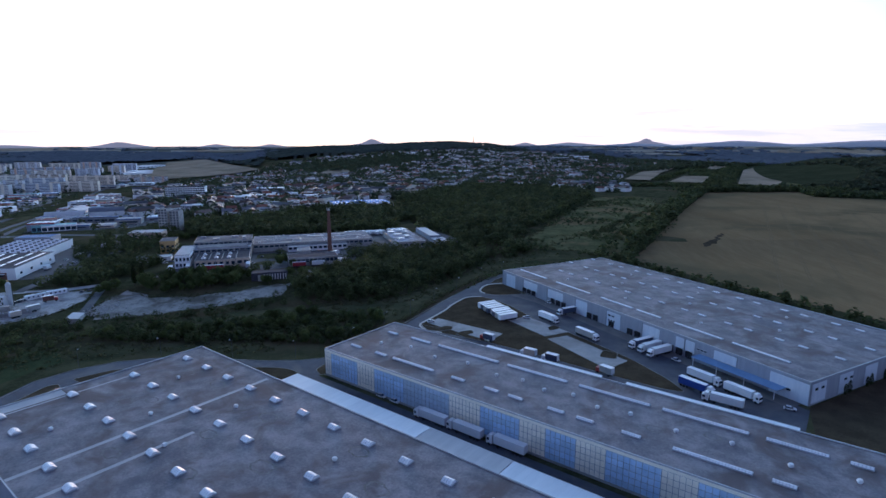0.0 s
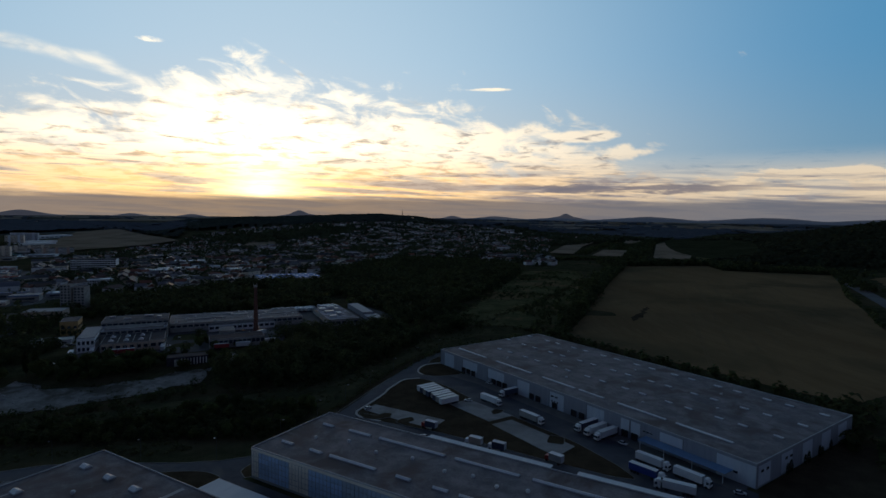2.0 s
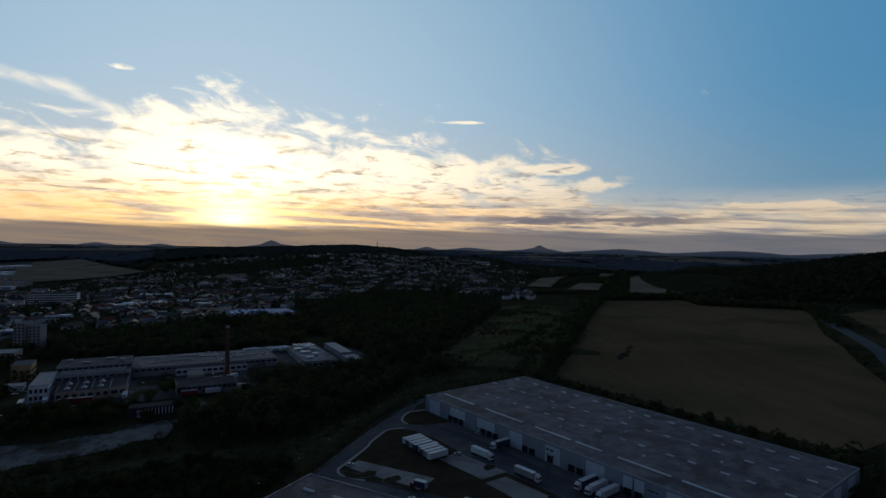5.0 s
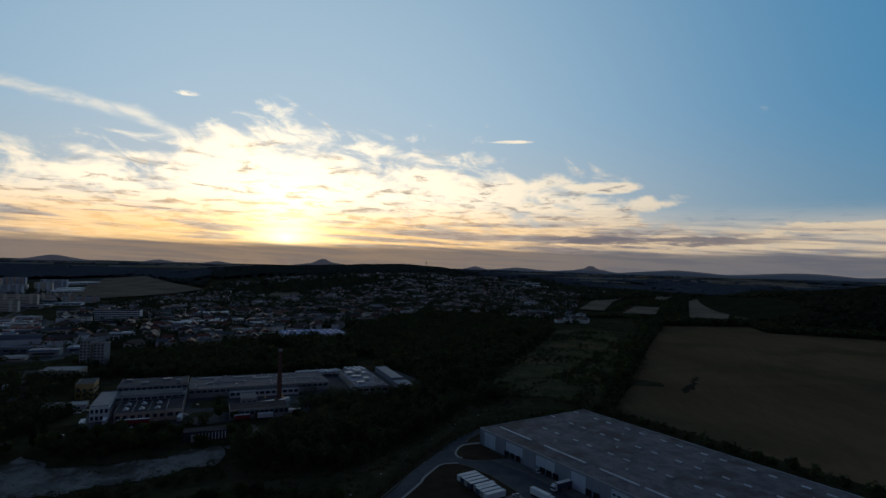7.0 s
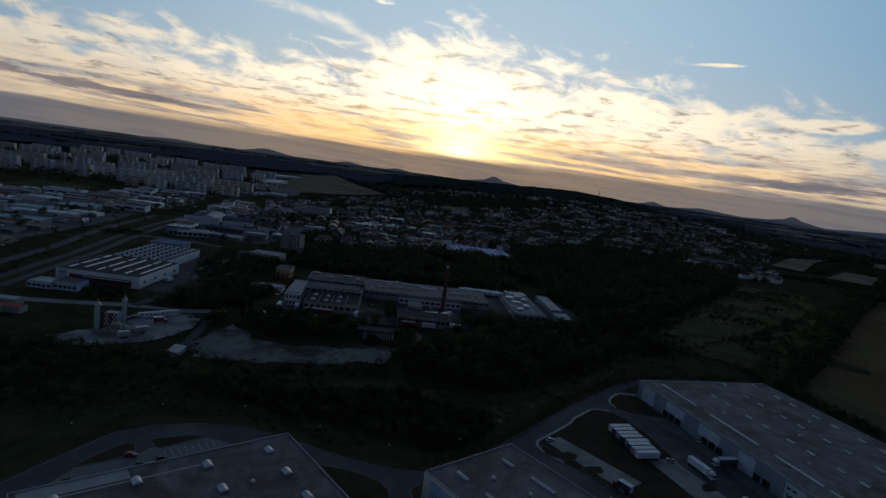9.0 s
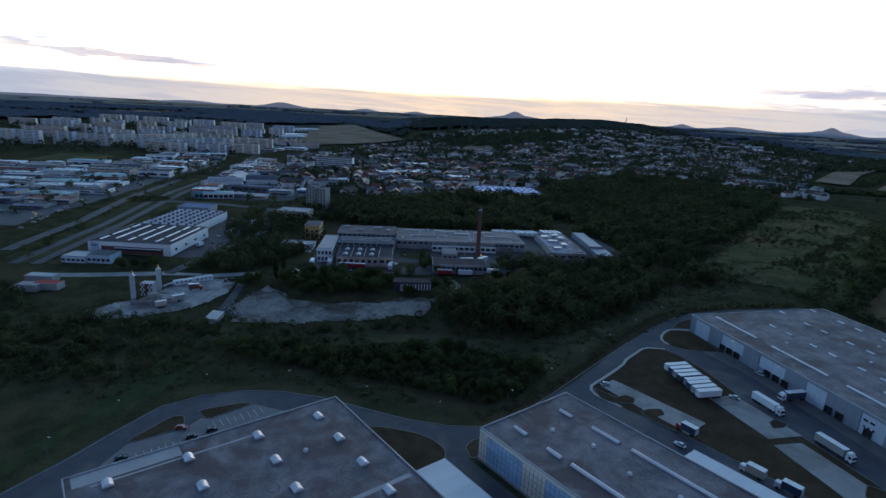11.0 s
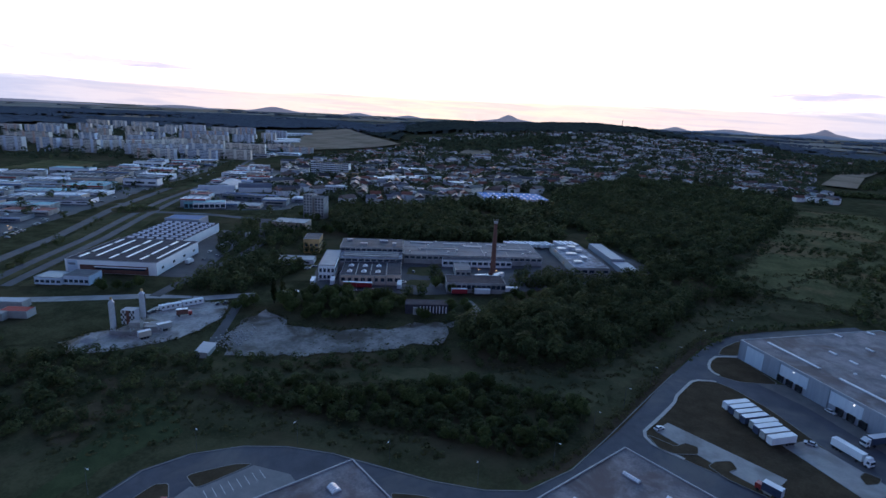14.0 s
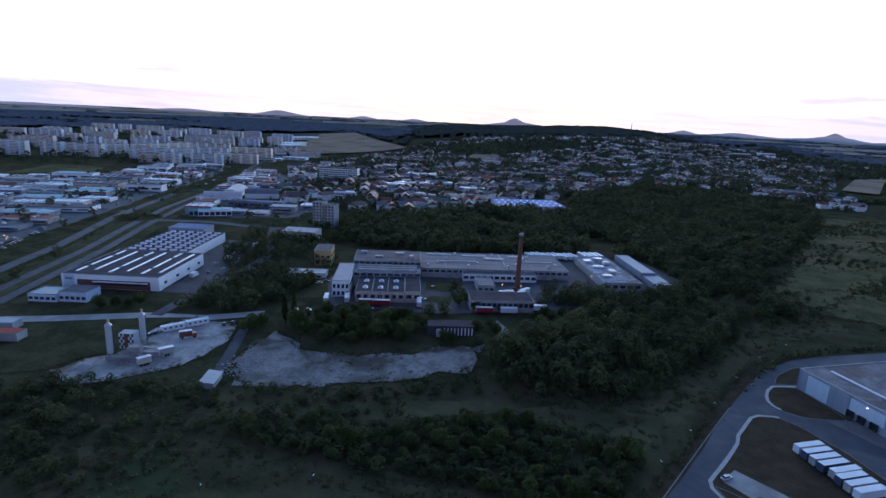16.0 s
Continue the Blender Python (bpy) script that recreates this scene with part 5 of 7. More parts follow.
for x, y in along(MEADOWS[0] + MEADOWS[0][:1] + [(171, 555), (321, 783), (263, 597), (166, 455), (144, 468), (98, 478)], 1.2):
    tuft += trees_at([(x + RND.gauss(0, 3.5), y + RND.gauss(0, 3.5))], RND, 0.6, 1.8, 0.45)
for edge in ([(-197, 303), (-198, 320), (-195, 336), (-184, 332), (-176, 322), (-150, 324), (-121, 334), (-102, 349), (-92, 341), (-93, 326), (-110, 315), (-131, 305), (-163, 291), (-184, 288), (-197, 303)], [(-264, 272), (-259, 286), (-252, 294), (-251, 306), (-255, 320), (-254, 333), (-242, 342), (-220, 340), (-213, 322), (-213, 305), (-217, 294), (-226, 283), (-235, 272), (-250, 264), (-264, 272)]):
    for x, y in along(edge, 0.6):
        tuft += trees_at([(x + RND.gauss(0, 1.6), y + RND.gauss(0, 1.6))], RND, 0.4, 1.1, 0.6)
tuft += trees_at(scatter([(-195, 305), (-195, 334), (-176, 320), (-121, 332), (-102, 347), (-94, 328), (-131, 307), (-184, 290)], 2.6, RND, 0.8, (), 0.55), RND, 0.4, 1.1, 0.5)
tagged(new("tall_grass", leaf_mesh("tall_grass", tuft, 12, 0.34, leafy("tall_grass_leaves", (0.070, 0.074, 0.032), (0.130, 0.122, 0.058)))), "tufts of tall dry grass and low weeds", "grass", kind="stuff")
yard_trees = [tuple((FF @ Vector((u, v, 0))).xy) for u, v in scatter([(110, -6), (150, 8), (156, 34), (124, 36), (108, 14)], 6, RND, 0.95) + scatter([(60, -2), (66, 0), (66, 36), (58, 36)], 6, RND, 0.9) + scatter([(40, -8), (58, -6), (56, -24), (40, -24)], 7, RND, 0.7) + scatter([(-52, 70), (-30, 112), (-16, 112), (-14, 84), (-24, 72)], 8, RND, 0.6)]
scrub2 = trees_at(yard_trees, RND, 2.2, 4.0, 1.15)
tagged(new("yard_trees", leaf_mesh("yard_trees", scrub2, 130, 0.18, LEAF["wood"])), "rounded trees between the factory buildings", "trees", kind="stuff")
# hedges along field edges
OPEN_FIELDS = [[(442, 1312), (490, 1277), (627, 1562), (874, 1963), (810, 2085), (625, 1688)], [(510, 1220), (580, 1202), (689, 1399), (632, 1425)], [(818, 1694), (840, 1669), (992, 1882), (944, 1922)], [(623, 1142), (679, 1098), (870, 1134), (994, 1283), (1136, 1579), (1082, 1715), (1048, 1810), (910, 1655)]]
hedge = []
for line, wid, step, r0, r1 in (([(140, 446), (158, 432), (193, 364), (228, 298), (256, 250), (262, 240)], 9, 2.6, 1.6, 3.4), ([(166, 445), (205, 508), (246, 582), (350, 768), (470, 985)], 46, 4.0, 2.4, 4.6), ([(470, 1000), (663, 1012), (640, 915), (790, 838)], 90, 4.6, 3.0, 6.0),
                                ([(776, 833), (690, 725), (575, 594), (433, 394), (360, 315), (300, 262)], 8, 4.5, 2.0, 3.8), ([(262, 262), (222, 222), (215, 190), (240, 150)], 22, 4.5, 2.0, 4.0), ([(26, 352), (38, 372), (58, 400), (90, 420), (130, 440)], 3, 3.4, 1.0, 2.0),
                                ([(660, 640), (760, 800)], 30, 6, 2.5, 4.5), ([(390, 1150), (500, 1150), (590, 1120), (690, 1030), (890, 1060), (1020, 1240), (1160, 1590)], 45, 3, 2.4, 3.8), ([(405, 1320), (570, 1690), (750, 2080), (1050, 2010)], 30, 6, 2.8, 4.6), ([(515, 1290), (640, 1500), (760, 1690), (860, 1850)], 26, 4, 2.4, 3.8), ([(605, 1215), (730, 1420), (860, 1650), (1020, 1900)], 70, 4, 2.6, 4.2), ([(690, 1450), (800, 1680)], 60, 5, 2.6, 4.4)):
    for x, y in along(line, step):
        for _ in range(max(1, int(wid / 9))):
            px, py = x + RND.uniform(-0.5, 0.5) * wid, y + RND.uniform(-0.5, 0.5) * wid
            if RND.random() < 0.9 and not inside(FIELD, px, py) and not any(inside(q, px, py - 12) or inside(q, px, py) for q in OPEN_FIELDS):
                hedge += trees_at([(px, py)], RND, r0, r1, 1.1)
tagged(new("hedgerow", leaf_mesh("hedgerow", hedge, 22, 0.44, LEAF["wood"])), "dark hedgerows and wooded field edges", "hedge", kind="stuff")
# woods in the distance: closed canopies, uneven above, open in places
def polar(*pairs):
    return [(r * math.sin(radians(a)), r * math.cos(radians(a))) for a, r in pairs]


def canopy_sheet(outline, cell, tall, gaps, material, label, holes=()):
    xs, ys = [q[0] for q in outline], [q[1] for q in outline]
    nx, ny = int((max(xs) - min(xs)) / cell) + 2, int((max(ys) - min(ys)) / cell) + 2
    grid, vs, fs = {}, [], []
    for j in range(ny):
        for i in range(nx):
            x, y = min(xs) + (i + RND.uniform(-0.3, 0.3)) * cell, min(ys) + (j + RND.uniform(-0.3, 0.3)) * cell
            if not inside(outline, x, y) or any(inside(q, x, y) for q in holes) or noise.noise((x * 0.0045, y * 0.0045, 2.6)) + 0.5 * noise.noise((x * 0.017, y * 0.017, 5.0)) < gaps:
                continue
            grid[i, j] = len(vs)
            vs.append((x, y, height(x, y) + tall * (0.55 + RND.uniform(0, 0.45))))
    tops = set(grid)
    for i, j in sorted(tops):
        a, b, c, d = grid[i, j], grid.get((i + 1, j)), grid.get((i + 1, j + 1)), grid.get((i, j + 1))
        if b is not None and c is not None and d is not None:
            fs.append((a, b, c, d))
        if (i, j - 1) not in tops and b is not None and (i + 1, j - 1) not in tops:
            p, q = vs[a], vs[b]
            vs.append((p[0], p[1] - 9, height(p[0], p[1] - 9) - 1))
            vs.append((q[0], q[1] - 9, height(q[0], q[1] - 9) - 1))
            fs.append((len(vs) - 2, len(vs) - 1, b, a))
    me = bpy.data.meshes.new("woods")
    me.from_pydata(vs, [], fs)
    me.materials.append(material)
    tagged(new("woods", me), label, "woodland", kind="stuff")


M["wood_canopy"] = surface("wood_canopy", (0.036, 0.044, 0.036), (0.075, 0.086, 0.066), 0.05, 0.95, 0.6, 6, c3=(0.045, 0.056, 0.05), c3_scale=0.006, spec=0.0)
# distant canopy: aerial haze mixed into the leaf colour, paler and bluer
M["hazed_canopy"] = surface("hazed_canopy", (0.090, 0.104, 0.120), (0.120, 0.136, 0.152), 0.03, 0.95, 0.4, 6, c3=(0.105, 0.122, 0.135), c3_scale=0.004, spec=0.0)
TOWN_FIELD = [(-733, 1303), (-913, 1730), (-1080, 2189), (-1039, 2441), (-799, 2090), (-565, 1723), (-641, 1500), (-690, 1396)]
STRIP = polar((-47, 2980), (-37, 2900), (-37, 3010), (-47, 3120))
sheet("field", STRIP, M["wheat"], 2.0, "pale field strip among the woods", "field", fine=80.0)
canopy_sheet(polar((-17.5, 2150), (-12, 2250), (-6, 2260), (1, 2280), (5, 2400), (9, 2600), (9, 2900), (4, 3050), (-8, 3050), (-18, 2900)), 11, 13, -0.6, M["wood_canopy"], "dark wood along the crest behind the town")
canopy_sheet(polar((-58, 2250), (-46, 2300), (-34, 2350), (-28, 2480), (-24, 2650), (-20, 2300), (-16.5, 2250), (-16, 2750), (-24, 3300), (-34, 3600), (-58, 3500)), 13, 13, -0.34, M["hazed_canopy"], "dark woods beyond the town, tinted blue-green for haze", [TOWN_FIELD, STRIP])
canopy_sheet(polar((-25.5, 1840), (-22.5, 1760), (-18, 1900), (-17, 2300), (-21, 2450), (-24.5, 2200)), 10, 11, -0.3, M["wood_canopy"], "dark wood beside the pale field", [TOWN_FIELD])
canopy_sheet(polar((8, 2620), (16, 2560), (21, 2330), (30, 2150), (38, 2500), (46, 2600), (46, 3200), (25, 3200), (8, 3100)), 13, 13, -0.26, M["hazed_canopy"], "dark woods on the plain", OPEN_FIELDS)
BANDS = [polar((-58, 3650), (-44, 3700), (-30, 3780), (-30, 3960), (-44, 3900), (-58, 3860)), polar((-52, 4120), (-34, 4080), (-14, 4100), (-14, 4330), (-34, 4360), (-52, 4400)), polar((-26, 3520), (-19, 3480), (-12, 3560), (-12, 3760), (-26, 3740)), polar((9, 3280), (17, 3200), (24, 3250), (24, 3330), (9, 3400)), polar((26, 3420), (40, 3380), (54, 3450), (54, 3560), (26, 3540))]
for band in BANDS:
    sheet("field", band, M["far_stubble"], 3.0, "far pale field strip on the plain", "field", fine=90.0)
canopy_sheet(polar((-58, 3650), (-30, 3800), (-10, 3500), (12, 3250), (30, 3300), (58, 3300), (58, 4500), (0, 4600), (-58, 4600)), 30, 14, 0.02, M["hazed_canopy"], "far patches of woodland on the plain", BANDS)
far = trees_at(scatter(polar((20, 1700), (25, 2000), (31, 2150), (21, 2330), (15, 2560), (13, 2350), (18, 2100)), 15, RND, 0.9), RND, 6, 9, 0.9)
hill_wood = []
for _ in range(4200):
    a, r = radians(RND.uniform(32, 66)), RND.uniform(1290, 2100)
    x, y, q = r * math.sin(a), r * math.cos(a), RND.uniform(6, 11)
    if any(inside(q, x, y) for q in OPEN_FIELDS):
        continue
    hill_wood.append((x, y, mound_height(x, y) - 3, q, q * RND.uniform(0.8, 1.1)))
far += trees_at(scatter([(1040, 1060), (1500, 1500), (2300, 2000), (3300, 2100), (3000, 1200), (1500, 700), (1050, 760)], 30, RND, 0.9, (), 0.35), RND, 6, 12, 0.7)
tagged(new("hill_woods", leaf_mesh("hill_woods", hill_wood, 10, 0.6, leafy("hill_leaves", (0.040, 0.050, 0.030), (0.066, 0.078, 0.044)))), "dark closed wood covering the hill", "woodland", kind="stuff")
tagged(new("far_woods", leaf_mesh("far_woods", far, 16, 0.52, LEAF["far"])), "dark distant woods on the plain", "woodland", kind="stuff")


def tree_kinds():
    """A few trees, each a tapered trunk with limbs and a crown, to copy."""
    kinds = []
    for k in range(6):
        r = (3.2, 2.6, 3.8, 2.9, 3.4, 1.5)[k]
        hgt = (7.2, 5.6, 8.0, 6.0, 7.0, 13.0)[k]
        t = thing("poplar" if k == 5 else "tree", pose(0, 0, -60), "tall narrow dark poplar" if k == 5 else "round-crowned dark green tree in the thicket", "tree", "poplars" if k == 5 else "trees of the thicket")
        bm = bmesh.new()
        tube(bm, 0.22, 0.10, 0, hgt * 0.6, 7)
        part("trunk", bm, M["bark"], t)
        bm = bmesh.new()
        for i in range(5):
            a = i * 2.4 + k
            tip = Vector((math.cos(a) * r * 0.6, math.sin(a) * r * 0.6, hgt * (0.55 + 0.07 * i)))
            foot = Vector((0, 0, hgt * (0.25 + 0.06 * i)))
            side = Vector((-math.sin(a), math.cos(a), 0)) * 0.06
            up = Vector((0, 0, 0.07))
            q = [bm.verts.new(p) for p in (foot + side, foot - side, foot + up)]
            e = bm.verts.new(tip)
            for f in ((0, 1, 3), (1, 2, 3), (2, 0, 3)):
                bm.faces.new([(q + [e])[m] for m in f])
        part("limb", bm, M["bark"], t)
        lobes = [(0, 0, 0.1, r * 0.85, hgt)] + [(math.cos(a) * r * 0.45, math.sin(a) * r * 0.45, hgt * q, r * 0.62, hgt * 0.55) for a, q in ((k + 0.3, 0.2), (k + 1.6, 0.35), (k + 2.9, 0.15), (k + 4.1, 0.4), (k + 5.3, 0.25))] if k < 5 else [(0, 0, 0.2, r, hgt)]
        part("crown", leaf_mesh("crown", lobes, 200 if k < 5 else 520, 0.145 if k < 5 else 0.26, LEAF["poplar" if k == 5 else "near"]), None, t)
        kinds.append(t)
    return kinds


KINDS = tree_kinds()


def plant(k, x, y, s=1.0):
    m = pose(x, y, height(x, y) - 0.05, 0, 0, RND.uniform(0, 360)) @ Matrix.Scale(s, 4)
    ob = copy_thing(KINDS[k], m)
    ob.matrix_basis = m
    return ob


THICKET = [(-150, 250), (-165, 262), (-112, 278), (-80, 296), (-45, 292), (-22, 290), (-30, 265), (-42, 248), (-70, 250), (-100, 252)]
for x, y in scatter(THICKET, 6.4, RND, 0.97):
    plant(RND.randrange(5), x, y, RND.choice((0.42, 0.55, 0.65, 0.75, 0.95)) * RND.uniform(0.9, 1.1))
shrubs = trees_at(scatter(THICKET, 3.4, RND, 0.9), RND, 1.3, 2.6, 0.95)
shrubs += trees_at(scatter([(-180, 252), (-150, 252), (-165, 264), (-112, 280), (-112, 286), (-175, 268)], 4.2, RND, 0.85), RND, 1.3, 2.8, 0.95)
shrubs += trees_at(scatter([(-300, 205), (-250, 248), (-180, 250), (-170, 236), (-215, 195)], 5.5, RND, 0.8, (), 0.5), RND, 1.0, 2.4, 0.9)
tagged(new("thicket_shrubs", leaf_mesh("thicket_shrubs", shrubs, 80, 0.22, LEAF["wood"])), "low dense shrubs of the thicket", "shrubs", kind="stuff")
for x, y in scatter([(-190, 342), (-176, 330), (-150, 334), (-124, 344), (-122, 362), (-140, 374), (-170, 368), (-190, 360)], 6.2, RND, 0.95):
    plant(RND.randrange(5), x, y, RND.uniform(0.9, 1.35))
for x, y in ((-197, 348), (-193, 351), (-199, 352), (-195.5, 346.5)):
    plant(5, x, y, RND.uniform(0.9, 1.15))
for x, y in ((-112, 352), (-108, 349), (-98, 366), (-92, 374), (-88, 366), (-104, 396), (-116, 403), (-112, 410), (-107, 404), (-90, 400), (-305, 338), (-302, 337), (-296, 341), (-291, 344), (-288, 349), (-211, 340), (-208, 337), (-212, 334), (-206, 342), (-214, 344), (-70, 392), (-62, 398), (-56, 404), (-66, 402)):
    plant(RND.randrange(5), x, y, RND.uniform(0.8, 1.2))
for x, y in ((-300, 516), (-295, 514), (-289, 513), (-282, 512), (-276, 512), (-270, 514), (-305, 520), (-266, 520), (-296, 582), (-290, 580), (-284, 583), (-278, 600), (-306, 590), (-240, 470), (-236, 474), (-258, 540), (-252, 536), (-246, 530)):
    plant(RND.randrange(5), x, y, RND.uniform(0.8, 1.15))
for x, y in ((-228, 468), (-262, 512)):
    plant(5, x, y, RND.uniform(0.7, 0.9))
for x, y, q in ((164, 191.5, 0.42), (166.5, 192.8, 0.5), (178, 198.8, 0.4), (180.5, 200, 0.46), (190, 205, 0.44), (192.6, 206.4, 0.36), (200, 210.2, 0.42)):
    plant(5, x, y, q)
for k in KINDS:
    for o in (*k.children_recursive, k):
        bpy.data.objects.remove(o)


# ---- buildings beyond ----
M["roof_dark"] = surface("dark_bitumen_roof", (0.040, 0.038, 0.050), (0.075, 0.072, 0.085), 0.15, 0.92, 0.2, 10, spec=0.08)
M["roof_grey"] = surface("grey_flat_roof", (0.085, 0.088, 0.10), (0.155, 0.155, 0.165), 0.10, 0.85, 0.2, 10, c3=(0.065, 0.064, 0.07), c3_scale=0.04, spec=0.1)
M["plaster"] = surface("pale_plaster", (0.28, 0.275, 0.265), (0.40, 0.39, 0.375), 0.2, 0.9, 0.1, 8, c3=(0.22, 0.215, 0.205), c3_scale=0.08)
M["pink_plaster"] = surface("pink_beige_plaster", (0.46, 0.36, 0.28), (0.56, 0.45, 0.36), 0.2, 0.9, 0.1, 8)
M["ochre_plaster"] = surface("ochre_plaster", (0.45, 0.29, 0.12), (0.54, 0.36, 0.16), 0.2, 0.9, 0.1, 8)
M["brick"] = surface("red_brick", (0.11, 0.050, 0.040), (0.17, 0.078, 0.060), 0.6, 0.9, 0.3, 10)
M["red_sheet"] = surface("red_sheet", (0.30, 0.05, 0.04), (0.38, 0.07, 0.05), 0.4, 0.75, 0.05, spec=0.12)
M["steel"] = surface("galvanised_steel", (0.45, 0.47, 0.50), (0.58, 0.60, 0.62), 0.8, 0.45, 0.05, 6, metal=0.3)
M["edge"] = surface("roof_edge_sheet", (0.20, 0.21, 0.225), (0.30, 0.305, 0.32), 0.5, 0.7, 0.05, 8)
M["pale_blue"] = surface("pale_blue_plaster", (0.40, 0.48, 0.58), (0.52, 0.60, 0.68), 0.3, 0.85, 0.1, 8)
M["blue_roof"] = surface("blue_sheet_roof", (0.07, 0.13, 0.27), (0.11, 0.18, 0.34), 0.2, 0.7, 0.05, 8, spec=0.12)


def block(frame_m, x0, x1, y0, y1, h, wall, roof, name, label, windows=(), parapet=True, sills=True):
    """A flat-roofed building: walls, roof, roof edge, and windows given as (side, rows, count, sill, head, share of the bay)."""
    cx, cy = (x0 + x1) / 2, (y0 + y1) / 2
    p = frame_m @ Vector((cx, cy, 0))
    m = Matrix.Translation((p.x, p.y, height(p.x, p.y) - 0.1)) @ frame_m.to_3x3().to_4x4()
    b = thing(name, m, label, "building")
    w, d = (x1 - x0) / 2, (y1 - y0) / 2
    part("wall", boxes((-w, w, -d, d, -1.5, h)), wall, b)
    part("roof", boxes((-w + 0.25, w - 0.25, -d + 0.25, d - 0.25, h + 0.005, h + 0.12)), roof, b)
    if parapet:
        part("roof_edge", boxes((-w - 0.08, w + 0.08, -d - 0.08, -d + 0.2, h + 0.005, h + 0.35), (-w - 0.08, w + 0.08, d - 0.2, d + 0.08, h + 0.005, h + 0.35), (-w - 0.08, -w + 0.2, -d + 0.21, d - 0.21, h + 0.005, h + 0.35), (w - 0.2, w + 0.08, -d + 0.21, d - 0.21, h + 0.005, h + 0.35)), M["edge"], b)
    for side, n, z0, z1, share in windows:
        span = 2 * (w if side in "sn" else d)
        half = span / n * share / 2
        flat = boxes((-half, half, -0.06, 0.06, z0, z1))
        me = mesh_of("window", flat, M["glass"])
        sill = mesh_of("sill", boxes((-half - 0.1, half + 0.1, -0.16, 0.02, z0 - 0.14, z0 - 0.01)), M["trim"])
        for i in range(n):
            q = -span / 2 + span * (i + 0.5) / n
            o = part("window", me, None, b)
            if side == "s":
                o.location = (q, -d - 0.03, 0)
            elif side == "n":
                o.location = (q, d + 0.03, 0)
            else:
                o.location = ((w + 0.03) * (1 if side == "e" else -1), q, 0)
                o.rotation_euler = (0, 0, radians(90 if side == "e" else -90))
            if sills:
                part("sill", sill, None, o)
    return b


def on_roof(b, name, bm, material, label=""):
    return part(name, bm, material, b, label)


M["patched_roof"] = surface("patched_factory_roof", (0.12, 0.14, 0.18), (0.42, 0.45, 0.52), 0.16, 0.8, 0.2, 6, c3=(0.10, 0.105, 0.12), c3_scale=0.09, spec=0.15)
M["sheet_roof"] = surface("blue_grey_sheet_roof", (0.095, 0.105, 0.13), (0.165, 0.175, 0.205), 0.12, 0.75, 0.1, 9, spec=0.2, stretch=(0.3, 3, 1))
for pts in ([(-48, 8), (-18, 10), (-20, 50), (-46, 50)], [(42, 2), (56, 0), (58, 12), (44, 14)], [(42, 24), (60, 22), (58, 44), (44, 44)], [(-44, 70), (-14, 72), (-14, 84), (-44, 84)]):
    sheet("lawn", rough(at(FF, pts), 1.2, 3.0), M["olive_grass"], 0.42, "dry olive lawn between the factory yards", "grass", fine=10.0)
fb = block(FF, 0.5, 29, 0, 31, 6.6, M["pink_plaster"], M["roof_dark"], "factory_hall", "factory hall with dark roof and small white dormers", [("s", 7, 2.8, 5.0, 0.6)])
for i in range(3):
    for j in range(2):
        bm = bmesh.new()
        x, y = -9 + 9 * i, -7 + 13 * j
        v = [bm.verts.new(q) for q in ((x - 1.6, y - 2.2, 6.73), (x + 1.6, y - 2.2, 6.73), (x, y - 2.2, 8.9), (x - 1.6, y + 2.6, 6.73), (x + 1.6, y + 2.6, 6.73), (x, y + 2.6, 6.9))]
        for f in ((0, 1, 2), (0, 2, 5, 3), (2, 1, 4, 5), (3, 5, 4)):
            bm.faces.new([v[k] for k in f])
        part("dormer", bm, M["white"], fb, "small white glazed roof dormer")
block(FF, 29.3, 38.5, 0, 31, 7.2, M["pink_plaster"], M["roof_dark"], "factory_wing", "pinkish plaster factory wing", [("s", 2, 3.0, 5.2, 0.7), ("e", 5, 3.0, 5.2, 0.6)])
fm = block(FF, -3.5, 39, 31.4, 50, 9.0, M["plaster"], M["patched_roof"], "factory_hall", "pale factory hall with raised roof lights", [("s", 10, 7.0, 8.6, 0.8)])
for y in (-5, 0, 5):
    part("roof_monitor", boxes((-19, 19, y - 1.0, y + 1.0, 9.13, 10.3)), M["plaster"], fm, "long raised roof light")
fk = block(FF, -5, 39.5, 50.4, 78, 12.0, M["plaster"], M["roof_grey"], "factory_hall", "pale grey flat factory hall", [("e", 8, 8.0, 11.0, 0.7), ("s", 12, 9.6, 11.2, 0.8)])
fl = block(FF, 40.2, 142, 53.5, 97, 6.8, M["plaster"], M["sheet_roof"], "factory_hall", "long grey flat-roofed factory hall", [("s", 24, 4.0, 5.8, 0.75), ("e", 10, 3, 5.5, 0.6)])
for x0, x1, y0, y1 in ((-46, -28, 14, 17), (-20, -2, 12, 15), (-4, 10, 4, 9), (14, 30, 12, 15), (-40, -10, -4, -2.5), (20, 44, -2, 0)):
    part("roof_light", boxes((x0, x1, y0, y1, 6.93, 7.5)), M["membrane_pale"], fl, "pale roof light")
part("gutter", boxes((8, 8.5, -21, 21, 6.93, 7.2)), M["membrane_pale"], fl)
for x in (-34, -12, 26, 40):
    part("pipe_run", boxes((x, x + 0.35, -20, 20, 6.93, 7.2)), M["edge"], fl, "grey pipe across the roof")
for i in range(14):
    x, y = -46 + 7 * i, (-14, -8, 6, 18)[i % 4]
    part("roof_vent", boxes((x - 0.7, x + 0.7, y - 0.7, y + 0.7, 6.93, 8.0)), M["steel"], fl, "square roof vent")
part("valley_strip", boxes((-50, 50, -9.6, -9.0, 6.93, 6.98), (-50, 50, 2.0, 2.5, 6.93, 6.98)), M["roof_dark"], fl, "dark joint line of the roof")
